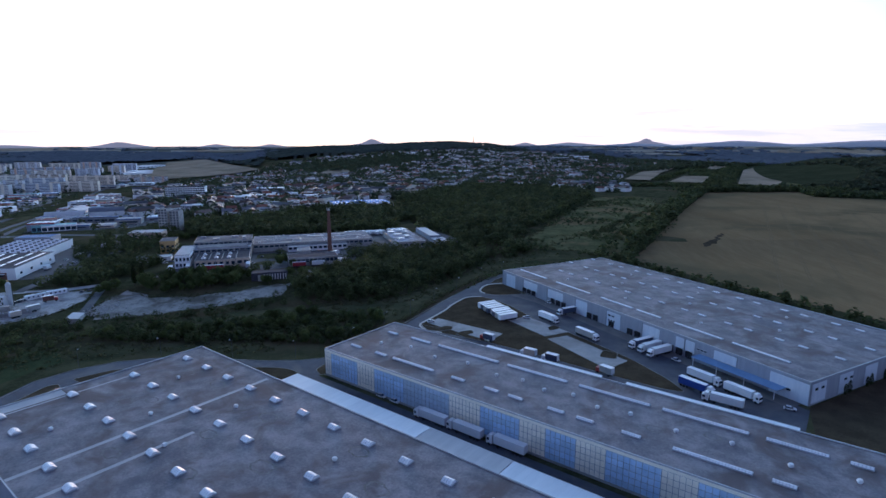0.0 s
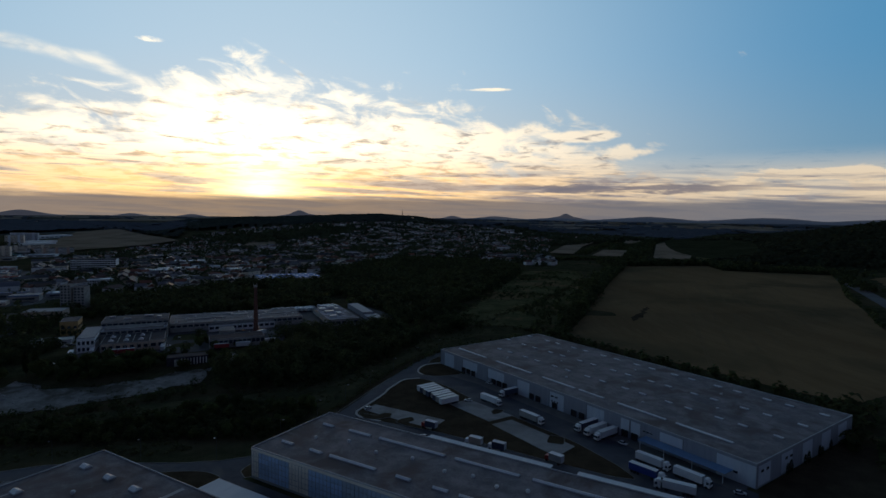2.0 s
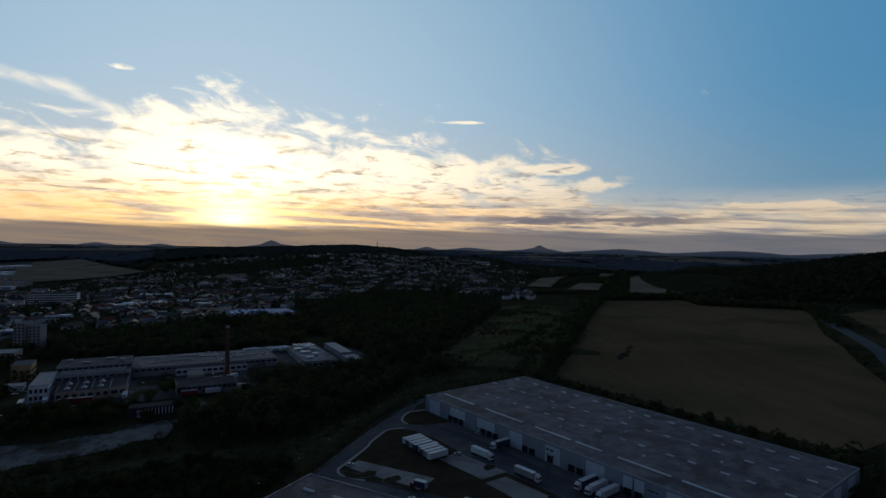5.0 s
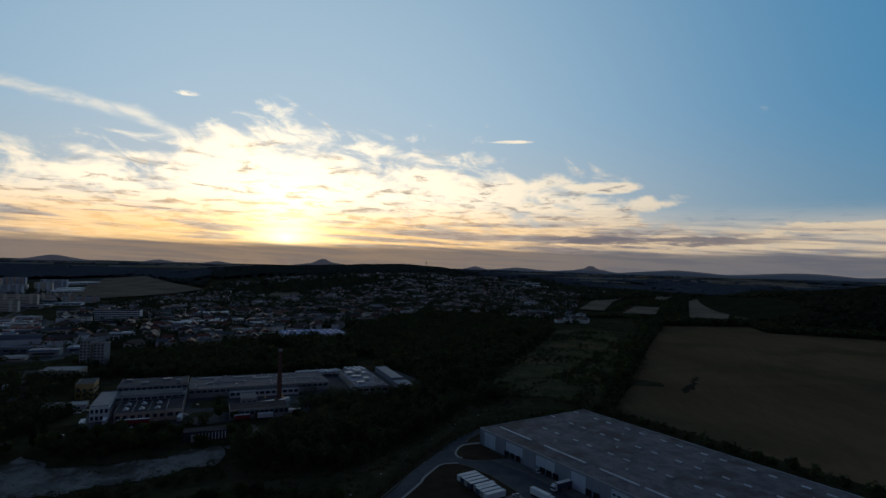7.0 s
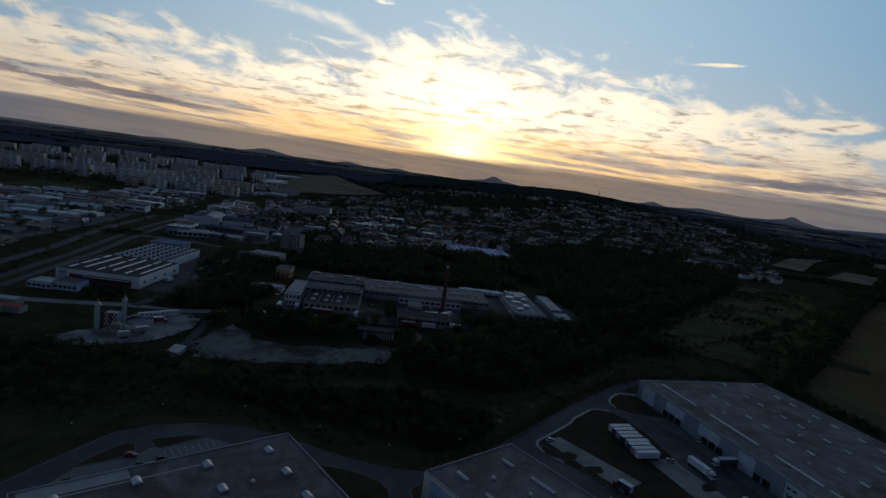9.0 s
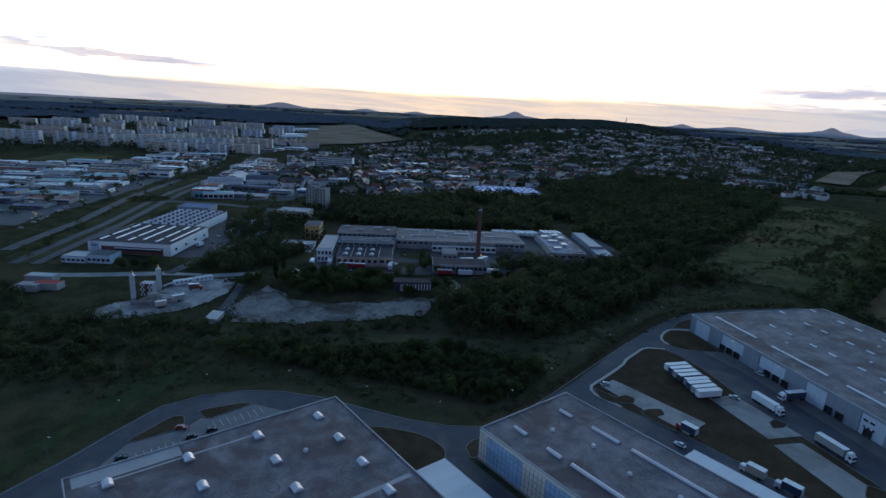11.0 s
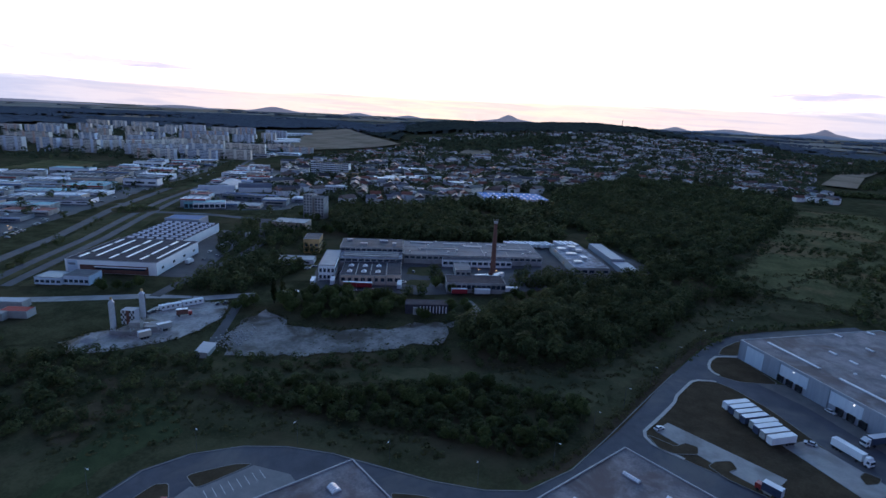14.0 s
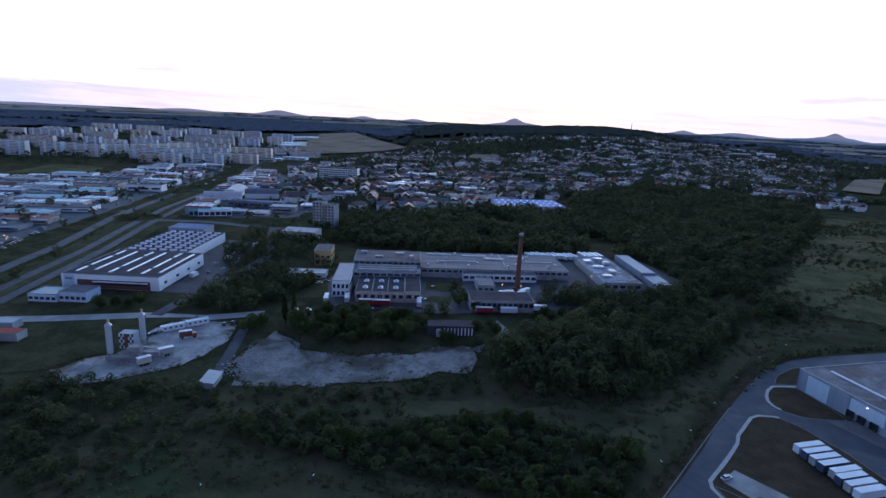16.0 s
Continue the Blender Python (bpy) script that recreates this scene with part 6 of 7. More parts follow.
part("firewall", boxes((9.8, 10.3, -9, 9, 9.13, 9.7)), M["plaster"], fm, "pale fire wall along the roof")
for x, y, w, d, h in ((-17, 6, 4, 3, 1.4), (-6, -4, 5, 2.5, 1.0), (8, 5, 6, 3, 1.2), (16, -6, 3, 4, 2.0)):
    part("roof_house", boxes((x - w / 2, x + w / 2, y - d / 2, y + d / 2, 12.13, 12.13 + h)), M["cladding"], fk, "small grey roof structure")
for k in range(5):
    part("pilaster", boxes((-14.4 + 7.1 * k, -13.9 + 7.1 * k, -15.75, -15.51, 0, 6.5)), M["plaster"], fb)
for x in (-4.6, 4.4):
    part("firewall", boxes((x - 0.2, x + 0.2, -15.2, 15.2, 6.73, 7.2)), M["plaster"], fb, "pale fire wall along the roof")
block(FF, 68, 118, 46.5, 53.1, 5.4, M["white"], M["roof_grey"], "factory_annex", "low white annex with window row", [("s", 12, 2.2, 4.2, 0.75)])
block(FF, 75, 85.5, 22, 40, 5.2, M["plaster"], M["sheet_roof"], "workshop", "small pale workshop in the factory yard", [("s", 3, 2, 3.6, 0.6)])
block(FF, 66.5, 103, -11.5, 6, 6.4, M["plaster"], M["roof_dark"], "factory_workshop", "low dark-roofed workshop with strip windows", [("s", 12, 2.9, 5.4, 0.82)])
block(FF, -14, -3.8, 10, 50, 10.4, M["white"], M["membrane_pale"], "office_building", "white two-storey office with pale roof", [("s", 4, 1.8, 4.0, 0.6), ("s", 4, 6.0, 8.4, 0.6), ("e", 12, 6.0, 8.2, 0.6), ("w", 12, 6.0, 8.2, 0.6)])
ne = block(FF, 160.5, 186, 34, 102, 5.6, M["plaster"], M["patched_roof"], "storage_hall", "pale roofed storage hall with roof units", [("s", 5, 2, 4, 0.7)])
for x, y, w, d, h in ((-6, -20, 3, 2, 1.4), (2, -8, 2, 3, 1.6), (-4, 4, 4, 2, 1.2), (5, 14, 2, 2, 1.8), (-7, 20, 3, 3, 1.2), (3, 26, 3, 2, 1.4)):
    part("roof_unit", boxes((x - w, x + w, y - d, y + d, 5.73, 5.73 + h)), M["steel"], ne, "grey roof ventilation unit")
block(FF, 198, 208.5, 63, 115, 4.6, M["cladding"], M["weathered_canopy"], "storage_shed", "long pale-roofed storage shed")
block(FF, 198, 210.5, 38, 62, 4.2, M["cladding"], M["weathered_canopy"], "storage_shed", "short pale-roofed storage shed")
ru = block(FF, 41, 64.5, -47, -38, 5.0, M["roof_dark"], M["roof_dark"], "derelict_building", "dark derelict building with white window pillars", (), False)
for i in range(9):
    part("pillar", boxes((-3.6 + i * 1.75, -3.1 + i * 1.75, -4.85, -4.56, 0.3, 4.2)), M["white"], ru)
part("porch", boxes((-7.5, -5, -6.5, -4.6, 0, 3.8)), M["plaster"], ru)
block(FF, -50, -24, 54, 66, 3.8, M["white"], M["cladding_dark"], "low_shed", "long low shed with a white front", [("s", 3, 1.4, 2.6, 0.3)])
block(FF, -37, -25, 88, 108, 11.5, M["ochre_plaster"], M["roof_grey"], "ochre_building", "ochre yellow plaster block", [("s", 3, 2.5, 4.2, 0.5), ("s", 3, 6.0, 7.8, 0.5), ("e", 6, 6, 7.8, 0.5), ("e", 6, 2.5, 4.2, 0.5)])
block(pose(-284, 530, 0, 0, 0, 10), -15, 15, -10, 10, 9, M["pink_plaster"], M["membrane_pale"], "villa_block", "tan plaster building with a pale roof", [("s", 6, 1.5, 3.2, 0.5), ("s", 6, 4.8, 6.6, 0.5)], True, False)
tw = block(pose(-291, 592, 0, 0, 0, 4), -10.5, -1, -6, 8, 24, M["plaster"], M["roof_grey"], "apartment_tower", "grey concrete apartment tower", [("s", 3, 2 + 2.9 * k, 3.5 + 2.9 * k, 0.55) for k in range(8)], True, False)
block(pose(-291, 592, 0, 0, 0, 4), 0.5, 10.5, -4, 9, 22, M["plaster"], M["roof_grey"], "apartment_tower", "grey concrete apartment tower", [("s", 3, 2 + 2.9 * k, 3.5 + 2.9 * k, 0.55) for k in range(7)], True, False)
# brick chimney
p = FF @ Vector((101.4, 29, 0))
ch = thing("chimney", pose(p.x, p.y, height(p.x, p.y) - 0.3), "tall tapered red brick factory chimney", "chimney")
bm = bmesh.new()
rings = [[bm.verts.new((r * math.cos(i * math.pi / 9), r * math.sin(i * math.pi / 9), z)) for i in range(18)] for r, z in [(2.0 - 0.115 * k + q, 4.6 * k + w) for k in range(8) for q, w in ((0.0, 0.0), (-0.10, 4.3), (-0.05, 4.45))]]
for a, b in zip(rings, rings[1:]):
    for i in range(18):
        bm.faces.new((a[i], a[(i + 1) % 18], b[(i + 1) % 18], b[i]))
part("shaft", bm, M["brick"], ch)
bm = bmesh.new()
tube(bm, 1.35, 1.35, 36.8, 38.2, 18)
part("crown_ring", bm, M["plaster"], ch)
part("base_block", boxes((-2.6, 2.6, -2.6, 2.6, 0, 2.8)), M["brick"], ch)
part("aerial", boxes((-1.5, -1.4, -0.05, 0.05, 38.21, 40), (1.4, 1.5, -0.05, 0.05, 38.21, 40), (-0.05, 0.05, 1.2, 1.3, 38.21, 39.6)), M["steel"], ch)
# lorries and trailers parked round the factory
for k in range(9):
    x, y = (FF @ Vector((128 + k * 4.4, 112 + (k % 3), 0))).xy
    parked_trailer(pose(x, y, height(x, y) + 0.25, 0, 0, 130), W, "white semi-trailer parked behind the factory")
for k in range(4):
    x, y = (FF @ Vector((172 + k * 4.6, 118, 0))).xy
    parked_trailer(pose(x, y, height(x, y) + 0.25, 0, 0, 120), W, "white semi-trailer parked behind the factory")
M["trailer_red"] = surface("red_trailer_side", (0.26, 0.02, 0.03), (0.34, 0.03, 0.04), 0.4, 0.5, 0.03)
for u, v, a, side in ((74, -15, 17, M["trailer_red"]), (88, -15, 17, W), (106, -10, 17, W), (8, -6, 17, M["trailer_red"]), (16, -6.5, 17, M["trailer_red"]), (-16, 1, 110, W), (-4, 0.5, 110, W), (37.5, -5, 105, W), (100, 14, 60, W), (104, 20, 60, W), (92, 16, 30, W)):
    x, y = (FF @ Vector((u, v, 0))).xy
    parked_trailer(pose(x, y, height(x, y) + 0.25, 0, 0, a), side, "red-sided trailer in the factory yard" if side is not W else "white trailer in the factory yard", 9.5)
for u, v, a, c in ((40, 6, 40, (0.6, 0.6, 0.62)), (47, 30, 100, (0.1, 0.1, 0.12)), (-26, 40, 30, (0.5, 0.52, 0.55)), (-22, 44, 30, (0.08, 0.1, 0.2)), (55, -38, 10, (0.6, 0.6, 0.6)), (-30, -14, 20, (0.65, 0.65, 0.65)), (-24, -14, 20, (0.65, 0.65, 0.65)), (10, -12, 20, (0.7, 0.7, 0.7)), (22, -12, 20, (0.3, 0.05, 0.05)), (62, 40, 60, (0.6, 0.6, 0.62))):
    x, y = (FF @ Vector((u, v, 0))).xy
    car(pose(x, y, height(x, y) + 0.3, 0, 0, a), c, "car parked in the factory yard")

# store with sawtooth rear beside the main road
FW = pose(-350, 354, 0, 0, 0, 13)
sheet("car_park", at(FW, [(60.5, 2), (84, 2), (74, 142), (46, 142), (46.5, 66), (60.5, 62)]), M["old_asphalt"], 0.25, "asphalt yard beside the store", "pavement", fine=16)
st = block(FW, 0, 59, 3.5, 64, 8.6, M["white"], M["roof_dark"], "store_building", "white store with dark roof and light strips", [("e", 4, 3.0, 4.6, 0.2)])
for k, x in enumerate((-24, -15, -4, 5, 16, 25)):
    for y0, y1 in (((-20, 26),) if k % 2 else ((-24, -14), (-10, 12), (16, 27))):
        part("roof_light", boxes((x - 0.75, x + 0.75, y0, y1, 8.73, 9.05)), M["glazing"], st, "long white roof light")
part("sign_panel", boxes((-28, -21.5, -30.5, -30.26, 0.4, 8.2)), M["pale_blue"], st, "pale blue corner panel with a plain sign")
part("sign", boxes((-27, -22.6, -30.6, -30.51, 5.2, 6.6)), M["cladding_dark"], st)
part("brick_front", boxes((-20, 24, -30.45, -30.26, 0.3, 5.6)), M["brick"], st, "red brick shop front")
part("shop_window", boxes((-10, 22, -30.6, -30.46, 2.9, 4.2)), M["glass"], st)
part("awning", boxes((-10, 23, -32, -30.3, 4.6, 4.9)), M["white"], st)
sw = block(FW, 0, 45, 68, 137, 7.4, M["white"], M["roof_dark"], "sawtooth_hall", "hall with a grid of white rooflight domes")
dome = barrel(4.4, 2.5, 1.1)
for i in range(6):
    for j in range(9):
        o = part("skylight", dome, None, sw, "white barrel rooflight")
        o.location = (-18.5 + 7.4 * i, -30 + 7.4 * j, 7.2)
        o.rotation_euler = (0, 0, radians(8))
block(FW, -4, 26, 140, 160, 9, M["cladding"], M["blue_roof"], "office_building", "grey-blue two-storey office block", [("s", 10, 2, 3.6, 0.8), ("s", 10, 5.4, 7.2, 0.8)])
block(FW, -2, 14, -21.5, -8, 4.4, M["pale_blue"], M["cladding_dark"], "gatehouse", "low pale blue flat-roofed gatehouse", [("s", 5, 1.2, 2.8, 0.7)])
block(FW, 14.4, 30, -20, -7, 5.6, M["pale_blue"], M["roof_grey"], "gatehouse", "low pale blue flat-roofed gatehouse", [("s", 5, 1.4, 3.2, 0.7)])
for k in range(9):
    x, y = (FW @ Vector((66 + (k % 3) * 5, 34 + 11 * k, 0))).xy
    (car(pose(x, y, height(x, y) + 0.05, 0, 0, 100), ((0.6, 0.6, 0.6), (0.05, 0.05, 0.06), (0.4, 0.42, 0.45))[k % 3], "car parked beside the store") if k % 4 else box_lorry(pose(x, y, height(x, y) + 0.05, 0, 0, 100), W, M["cab_white"], "small white lorry beside the store"))

# concrete mixing plant
pl = thing("mixing_plant", pose(-249, 299.5, height(-249, 299.5) + 0.2, 0, 0, 14), "concrete mixing plant with two silos and chequered panels", "plant")
for x, y, h in ((-4.0, -7.6, 15.0), (2.5, 8.0, 14.5)):
    bm = bmesh.new()
    tube(bm, 1.5, 1.5, 2.4, h, 18, x, y)
    s_ = part("silo", bm, M["steel"], pl, "pale steel cement silo")
    bm = bmesh.new()
    tube(bm, 0.5, 1.45, 0.9, 2.39, 14, x, y)
    part("outlet_cone", bm, M["steel"], s_)
    bm = bmesh.new()
    tube(bm, 1.45, 0.35, h + 0.01, h + 1.4, 14, x, y)
    part("top_cone", bm, M["steel"], s_)
    for a in range(4):
        px, py = x + 1.4 * math.cos(a * 1.57 + 0.8), y + 1.4 * math.sin(a * 1.57 + 0.8)
        part("leg", boxes((px - 0.12, px + 0.12, py - 0.12, py + 0.12, 0, 2.5)), M["steel"], s_)
    part("filter", boxes((x - 0.4, x + 0.4, y - 0.4, y + 0.4, h + 1.41, h + 2.6)), M["ochre_plaster"], s_)
    part("ladder", boxes((x + 1.52, x + 1.65, y - 0.25, y + 0.25, 1, h)), M["chassis"], s_)
tower = part("mixer_tower", boxes((-2.4, 4.2, -3.4, 1.6, 2.0, 9.4)), M["cladding"], pl, "mixer tower")
for i in range(8):
    for j in range(5):
        part("chequer", boxes((-2.4 + 0.825 * i, -2.4 + 0.825 * i + 0.8, -3.52, -3.41, 2.2 + 1.42 * j, 2.2 + 1.42 * j + 1.38)), (M["brick"] if 3 <= i <= 4 else (M["steel"], M["chassis"])[(i + j) % 2]), tower)
part("conveyor", boxes((4.3, 17, -0.6, 0.6, 1.2, 2.0)), M["steel"], pl, "inclined conveyor")
part("bunker", boxes((10, 19, -7, -3.5, 0, 2.6), (10, 19, -3.0, 0.5, 0, 2.6)), M["concrete"], pl, "concrete aggregate bunkers")
part("control_cabin", boxes((4.0, 9.4, -8.6, -5.2, 2.2, 5.2)), M["plaster"], pl, "raised pale control cabin")
part("cabin_stand", boxes((4.2, 4.5, -8.4, -8.1, 0, 2.19), (8.9, 9.2, -8.4, -8.1, 0, 2.19), (4.2, 4.5, -5.7, -5.4, 0, 2.19), (8.9, 9.2, -5.7, -5.4, 0, 2.19)), M["steel"], pl)
part("site_wall", boxes((-4, 16, -12, -11.4, 0, 1.8)), M["concrete"], pl)
for x, y, a, l in ((-239.5, 334.5, 54, 11), (-246.5, 325, 54, 11)):
    c = thing("site_cabin", pose(x, y, height(x, y) + 0.3, 0, 0, a), "long white site cabin on gravel", "cabin", "site cabins")
    part("body", boxes((-l / 2, l / 2, -1.3, 1.3, 0, 2.7)), M["white"], c)
    part("roof", boxes((-l / 2 - 0.1, l / 2 + 0.1, -1.4, 1.4, 2.71, 2.85)), M["canopy"], c)
    for i in range(4):
        part("window", boxes((-l / 2 + 1.2 + 2.5 * i, -l / 2 + 2.2 + 2.5 * i, -1.36, -1.31, 1.2, 2.1)), M["glass"], c)
x, y = -229.5, 300
parked_trailer(pose(x, y, height(x, y) + 0.3, 0, 0, 58), Gy, "short grey trailer in the gravel yard", 6.5)
x, y = -231.5, 289
parked_trailer(pose(x, y, height(x, y) + 0.3, 0, 0, 58), Be, "short beige trailer in the gravel yard", 5.5)
box_lorry(pose(-233, 319, height(-233, 319) + 0.3, 0, 0, 40), M["brick"], M["cab_red"], "dull red tipper lorry on gravel")
for x, y in ((-252, 315.5), (-251, 318.5), (-249.5, 321.5), (-226, 338), (-223, 341)):
    car(pose(x, y, height(x, y) + 0.3, 0, 0, 110), (0.05, 0.06, 0.08), "dark car in the gravel yard")
for x, y, r, hh in ((-239, 292, 3.4, 2.0), (-234, 304, 2.6, 1.5), (-254, 279, 3.8, 1.6), (-247, 274, 3.0, 1.4), (-226, 322, 3.2, 1.3), (-238, 325, 2.2, 1.2)):
    heap = thing("gravel_heap", pose(x, y, height(x, y) + 0.28), "low heap of grey aggregate on the gravel yard", "heap", "aggregate heaps")
    bm = bmesh.new()
    rings = [[bm.verts.new((math.cos(i * 0.524) * r * k * (1 + 0.22 * noise.noise((i * 0.9, k * 3, x))), math.sin(i * 0.524) * r * k * (1 + 0.22 * noise.noise((i * 0.9, k * 3, y))), hh * (1 - k) ** 0.8 + 0.25 * noise.noise((i, k * 5, y)) * (1 - k))) for i in range(12)] for k in (1.0, 0.72, 0.45, 0.2)]
    for p0, p1 in zip(rings, rings[1:]):
        for i in range(12):
            bm.faces.new((p0[i], p0[(i + 1) % 12], p1[(i + 1) % 12], p1[i]))
    bm.faces.new(rings[-1])
    part("heap", bm, RND.choice((M["gravel"], M["concrete"])), heap)
hut = thing("hut", pose(-194.6, 284.4, height(-194.6, 284.4), 0, 0, 106), "small hut with a pale sheet roof", "hut")
part("wall", boxes((-5.2, 5.2, -2.6, 2.6, 0, 2.6)), M["plaster"], hut)
bm = bmesh.new()
v = box(bm, -5.6, 5.6, -3, 3, 2.61, 2.75)
for i in (2, 3, 6, 7):
    v[i].co.z += 0.7
part("roof", bm, M["weathered_canopy"], hut)
for x, y, l, m in ((-311, 292, 14, "red_sheet"), (-318, 286, 12, "plaster"), (-330, 300, 9, "cladding"), (-322, 302, 8, "cladding")):
    block(pose(x, y, 0, 0, 0, 15), -l / 2, l / 2, -3.5, 3.5, 4, M["concrete"], M[m], "low_shed", "low shed beside the lane", (), False)
# rubble on the gravel ground
rub = []
for _ in range(260):
    x, y = RND.gauss(-191, 4), RND.gauss(302, 6)
    rub.append((x, y, RND.uniform(0.15, 0.5)))
bm = bmesh.new()
for x, y, r in rub:
    z = height(x, y) + 0.3
    box(bm, x - r, x + r, y - r * 0.7, y + r * 0.7, z - 0.1, z + r * 0.8)
tagged(new("rubble", mesh_of("rubble", bm, M["concrete"])), "heaps of pale concrete rubble on gravel", "rubble", kind="stuff")
M["bright_blue"] = surface("bright_blue_sheet_roof", (0.06, 0.17, 0.45), (0.10, 0.24, 0.55), 0.2, 0.7, 0.05, 8, spec=0.12)
bs = block(pose(-113, 802, 0, 0, 0, 20), -42, 42, -30, 30, 5.0, M["white"], M["bright_blue"], "blue_hall", "low white hall with a blue roof and slanting rooflights", [("s", 14, 2, 3.6, 0.7)])
saw = bmesh.new()
v = [saw.verts.new(q) for q in ((-0.7, -3.2, 0), (0.7, -3.2, 0), (0.7, 3.2, 0), (-0.7, 3.2, 0), (0.4, -3.2, 0.6), (0.4, 3.2, 0.6))]
for f in ((0, 1, 4), (1, 2, 5, 4), (2, 3, 5), (3, 0, 4, 5), (3, 2, 1, 0)):
    saw.faces.new([v[i] for i in f])
saw = mesh_of("rooflight", saw, M["glazing"])
for i in range(10):
    for j in range(3):
        part("rooflight", saw, None, bs, "white slanting rooflight").location = (-37 + 8.2 * i, -18 + 18 * j, 5.14)

# ---- town ----
HOUSE_WALL = [surface("house_plaster", tuple(0.88 * q for q in c), c, 0.3, 0.9, 0.0, 6, vary=0.15) for c in ((0.84, 0.83, 0.81), (0.78, 0.68, 0.56), (0.84, 0.83, 0.82), (0.66, 0.64, 0.62))]
HOUSE_ROOF = [surface("house_roof", tuple(0.7 * q for q in c), c, 0.4, 0.7, 0.0, 8, vary=0.35) for c in ((0.24, 0.095, 0.06), (0.13, 0.085, 0.07), (0.20, 0.20, 0.22), (0.08, 0.08, 0.09))]


def gable(bm, w, d, z0, z1, over=0.4, cx=0.0, cy=0.0, turn=0.0, base=0.0):
    m = Matrix.Translation((cx, cy, base)) @ Matrix.Rotation(turn, 4, "Z")
    w, d = w + over, d + over
    v = [bm.verts.new(m @ Vector(q)) for q in ((-w, -d, z0), (w, -d, z0), (w, d, z0), (-w, d, z0), (-w, 0, z1), (w, 0, z1))]
    for f in ((0, 1, 5, 4), (2, 3, 4, 5), (1, 2, 5), (3, 0, 4), (3, 2, 1, 0)):
        bm.faces.new([v[i] for i in f])


HOUSES = []
for i in range(8):
    w, d, e, r = ((5.5, 4.2, 5.5, 8.5), (6.5, 4.5, 4.2, 8.0), (5.0, 5.0, 6.0, 9.0), (8.0, 4.8, 6.0, 9.2), (6, 4.6, 5.8, 8.6), (11, 5.2, 7.5, 10.5), (7, 6, 6.5, 6.9), (5.5, 4.6, 4.0, 8.0))[i]
    hs = thing("house", pose(0, 0, -80), "", "house", "houses of the town")
    w, d, e, r = w * 1.2, d * 1.2, e * 1.15, r * 1.17
    part("wall", boxes((-w, w, -d, d, -1, e)), HOUSE_WALL[i % 4], hs)
    bm = bmesh.new()
    gable(bm, w, d, e + 0.01, r)
    part("roof", bm, HOUSE_ROOF[(i * 3) % 4], hs)
    for k in range(2):
        x = -w * 0.45 + k * w * 0.9
        part("window", boxes((x - 0.6, x + 0.6, -d - 0.06, -d - 0.005, e - 2.4, e - 1.0)), M["glass"], hs)
    HOUSES.append(hs)
HOUSE_LABEL = ("white plaster house with a red gable roof", "tan plaster house with a dark roof", "pale house with a dark gable roof", "grey house with a brown gable roof", "white plaster house with a red gable roof", "long tan house with a dark roof", "pale house with a low dark roof", "grey house with a brown gable roof")
TOWN = [(-439, 712), (-345, 690), (-302, 684), (-244, 700), (-200, 712), (-166, 758), (-152, 842), (-80, 870), (-60, 935), (2, 1075), (65, 1161), (130, 1204), (213, 1187), (244, 1098), (288, 1050), (316, 985), (350, 1010), (385, 1130), (430, 1330), (520, 1560), (640, 1780), (840, 2080), (760, 2300), (560, 2260), (400, 2500), (200, 2380), (60, 2250), (-110, 2230), (-318, 2200), (-480, 2080), (-560, 1900), (-534, 1564), (-620, 1254), (-560, 1000), (-470, 860)]
GAPS = [[(-346, 1479), (-344, 1706), (-283, 1692), (-249, 1568)], [(-480, 920), (-480, 985), (-395, 985), (-395, 930)], [(-560, 1820), (-380, 1600), (-180, 1750), (40, 2060), (-200, 2130)]]
spots = sorted(scatter(TOWN, 20.0, RND, 0.90, GAPS, 0.41), key=lambda p: math.hypot(*p))
near, rest = spots[:300], spots[300:]
for x, y in near:
    i = RND.randrange(8)
    m = pose(x, y, height(x, y), 0, 0, RND.choice((15, 20, 105, 110, 60, -20)) + RND.uniform(-6, 6))
    tagged(copy_thing(HOUSES[i], m), HOUSE_LABEL[i])
for hs in HOUSES:
    for o in (*hs.children_recursive, hs):
        bpy.data.objects.remove(o)
WALL_MIX = [surface("town_plaster", tuple(0.85 * q for q in c), c, 0.2, 0.9, 0.0, 6, island=0.25) for c in ((0.86, 0.85, 0.84), (0.80, 0.74, 0.68))]
ROOF_MIX = [surface("town_roofs", tuple(0.8 * q for q in c), c, 0.2, 0.7, 0.0, 6, island=0.6) for c in ((0.20, 0.085, 0.06), (0.17, 0.165, 0.18))]
group = [[bmesh.new(), bmesh.new()] for _ in range(2)]
for x, y in rest:
    g = group[RND.randrange(2)]
    w, d, e = (RND.uniform(4.2, 7.6), RND.uniform(4.0, 6.0), RND.uniform(4.6, 8.5)) if RND.random() < 0.95 else (RND.uniform(8, 16), RND.uniform(5, 8), RND.uniform(6, 10))
    a, z = radians(RND.choice((15, 105, 60, -20)) + RND.uniform(-8, 8)), height(x, y)
    vs = box(g[0], -w, w, -d, d, -1, e)
    m = Matrix.Translation((x, y, z)) @ Matrix.Rotation(a, 4, "Z")
    for q in vs:
        q.co = m @ q.co
    gable(g[1], w, d, e + 0.02, e + RND.uniform(1.6, 3.0), 0.4, x, y, a, z)
for k in range(2):
    tagged(new("far_houses", mesh_of("far_houses", group[k][0], WALL_MIX[k])), "walls of many pale distant town houses", "houses", kind="stuff")
    tagged(new("far_roofs", mesh_of("far_roofs", group[k][1], ROOF_MIX[k])), "roofs of many distant town houses", "roofs", kind="stuff")
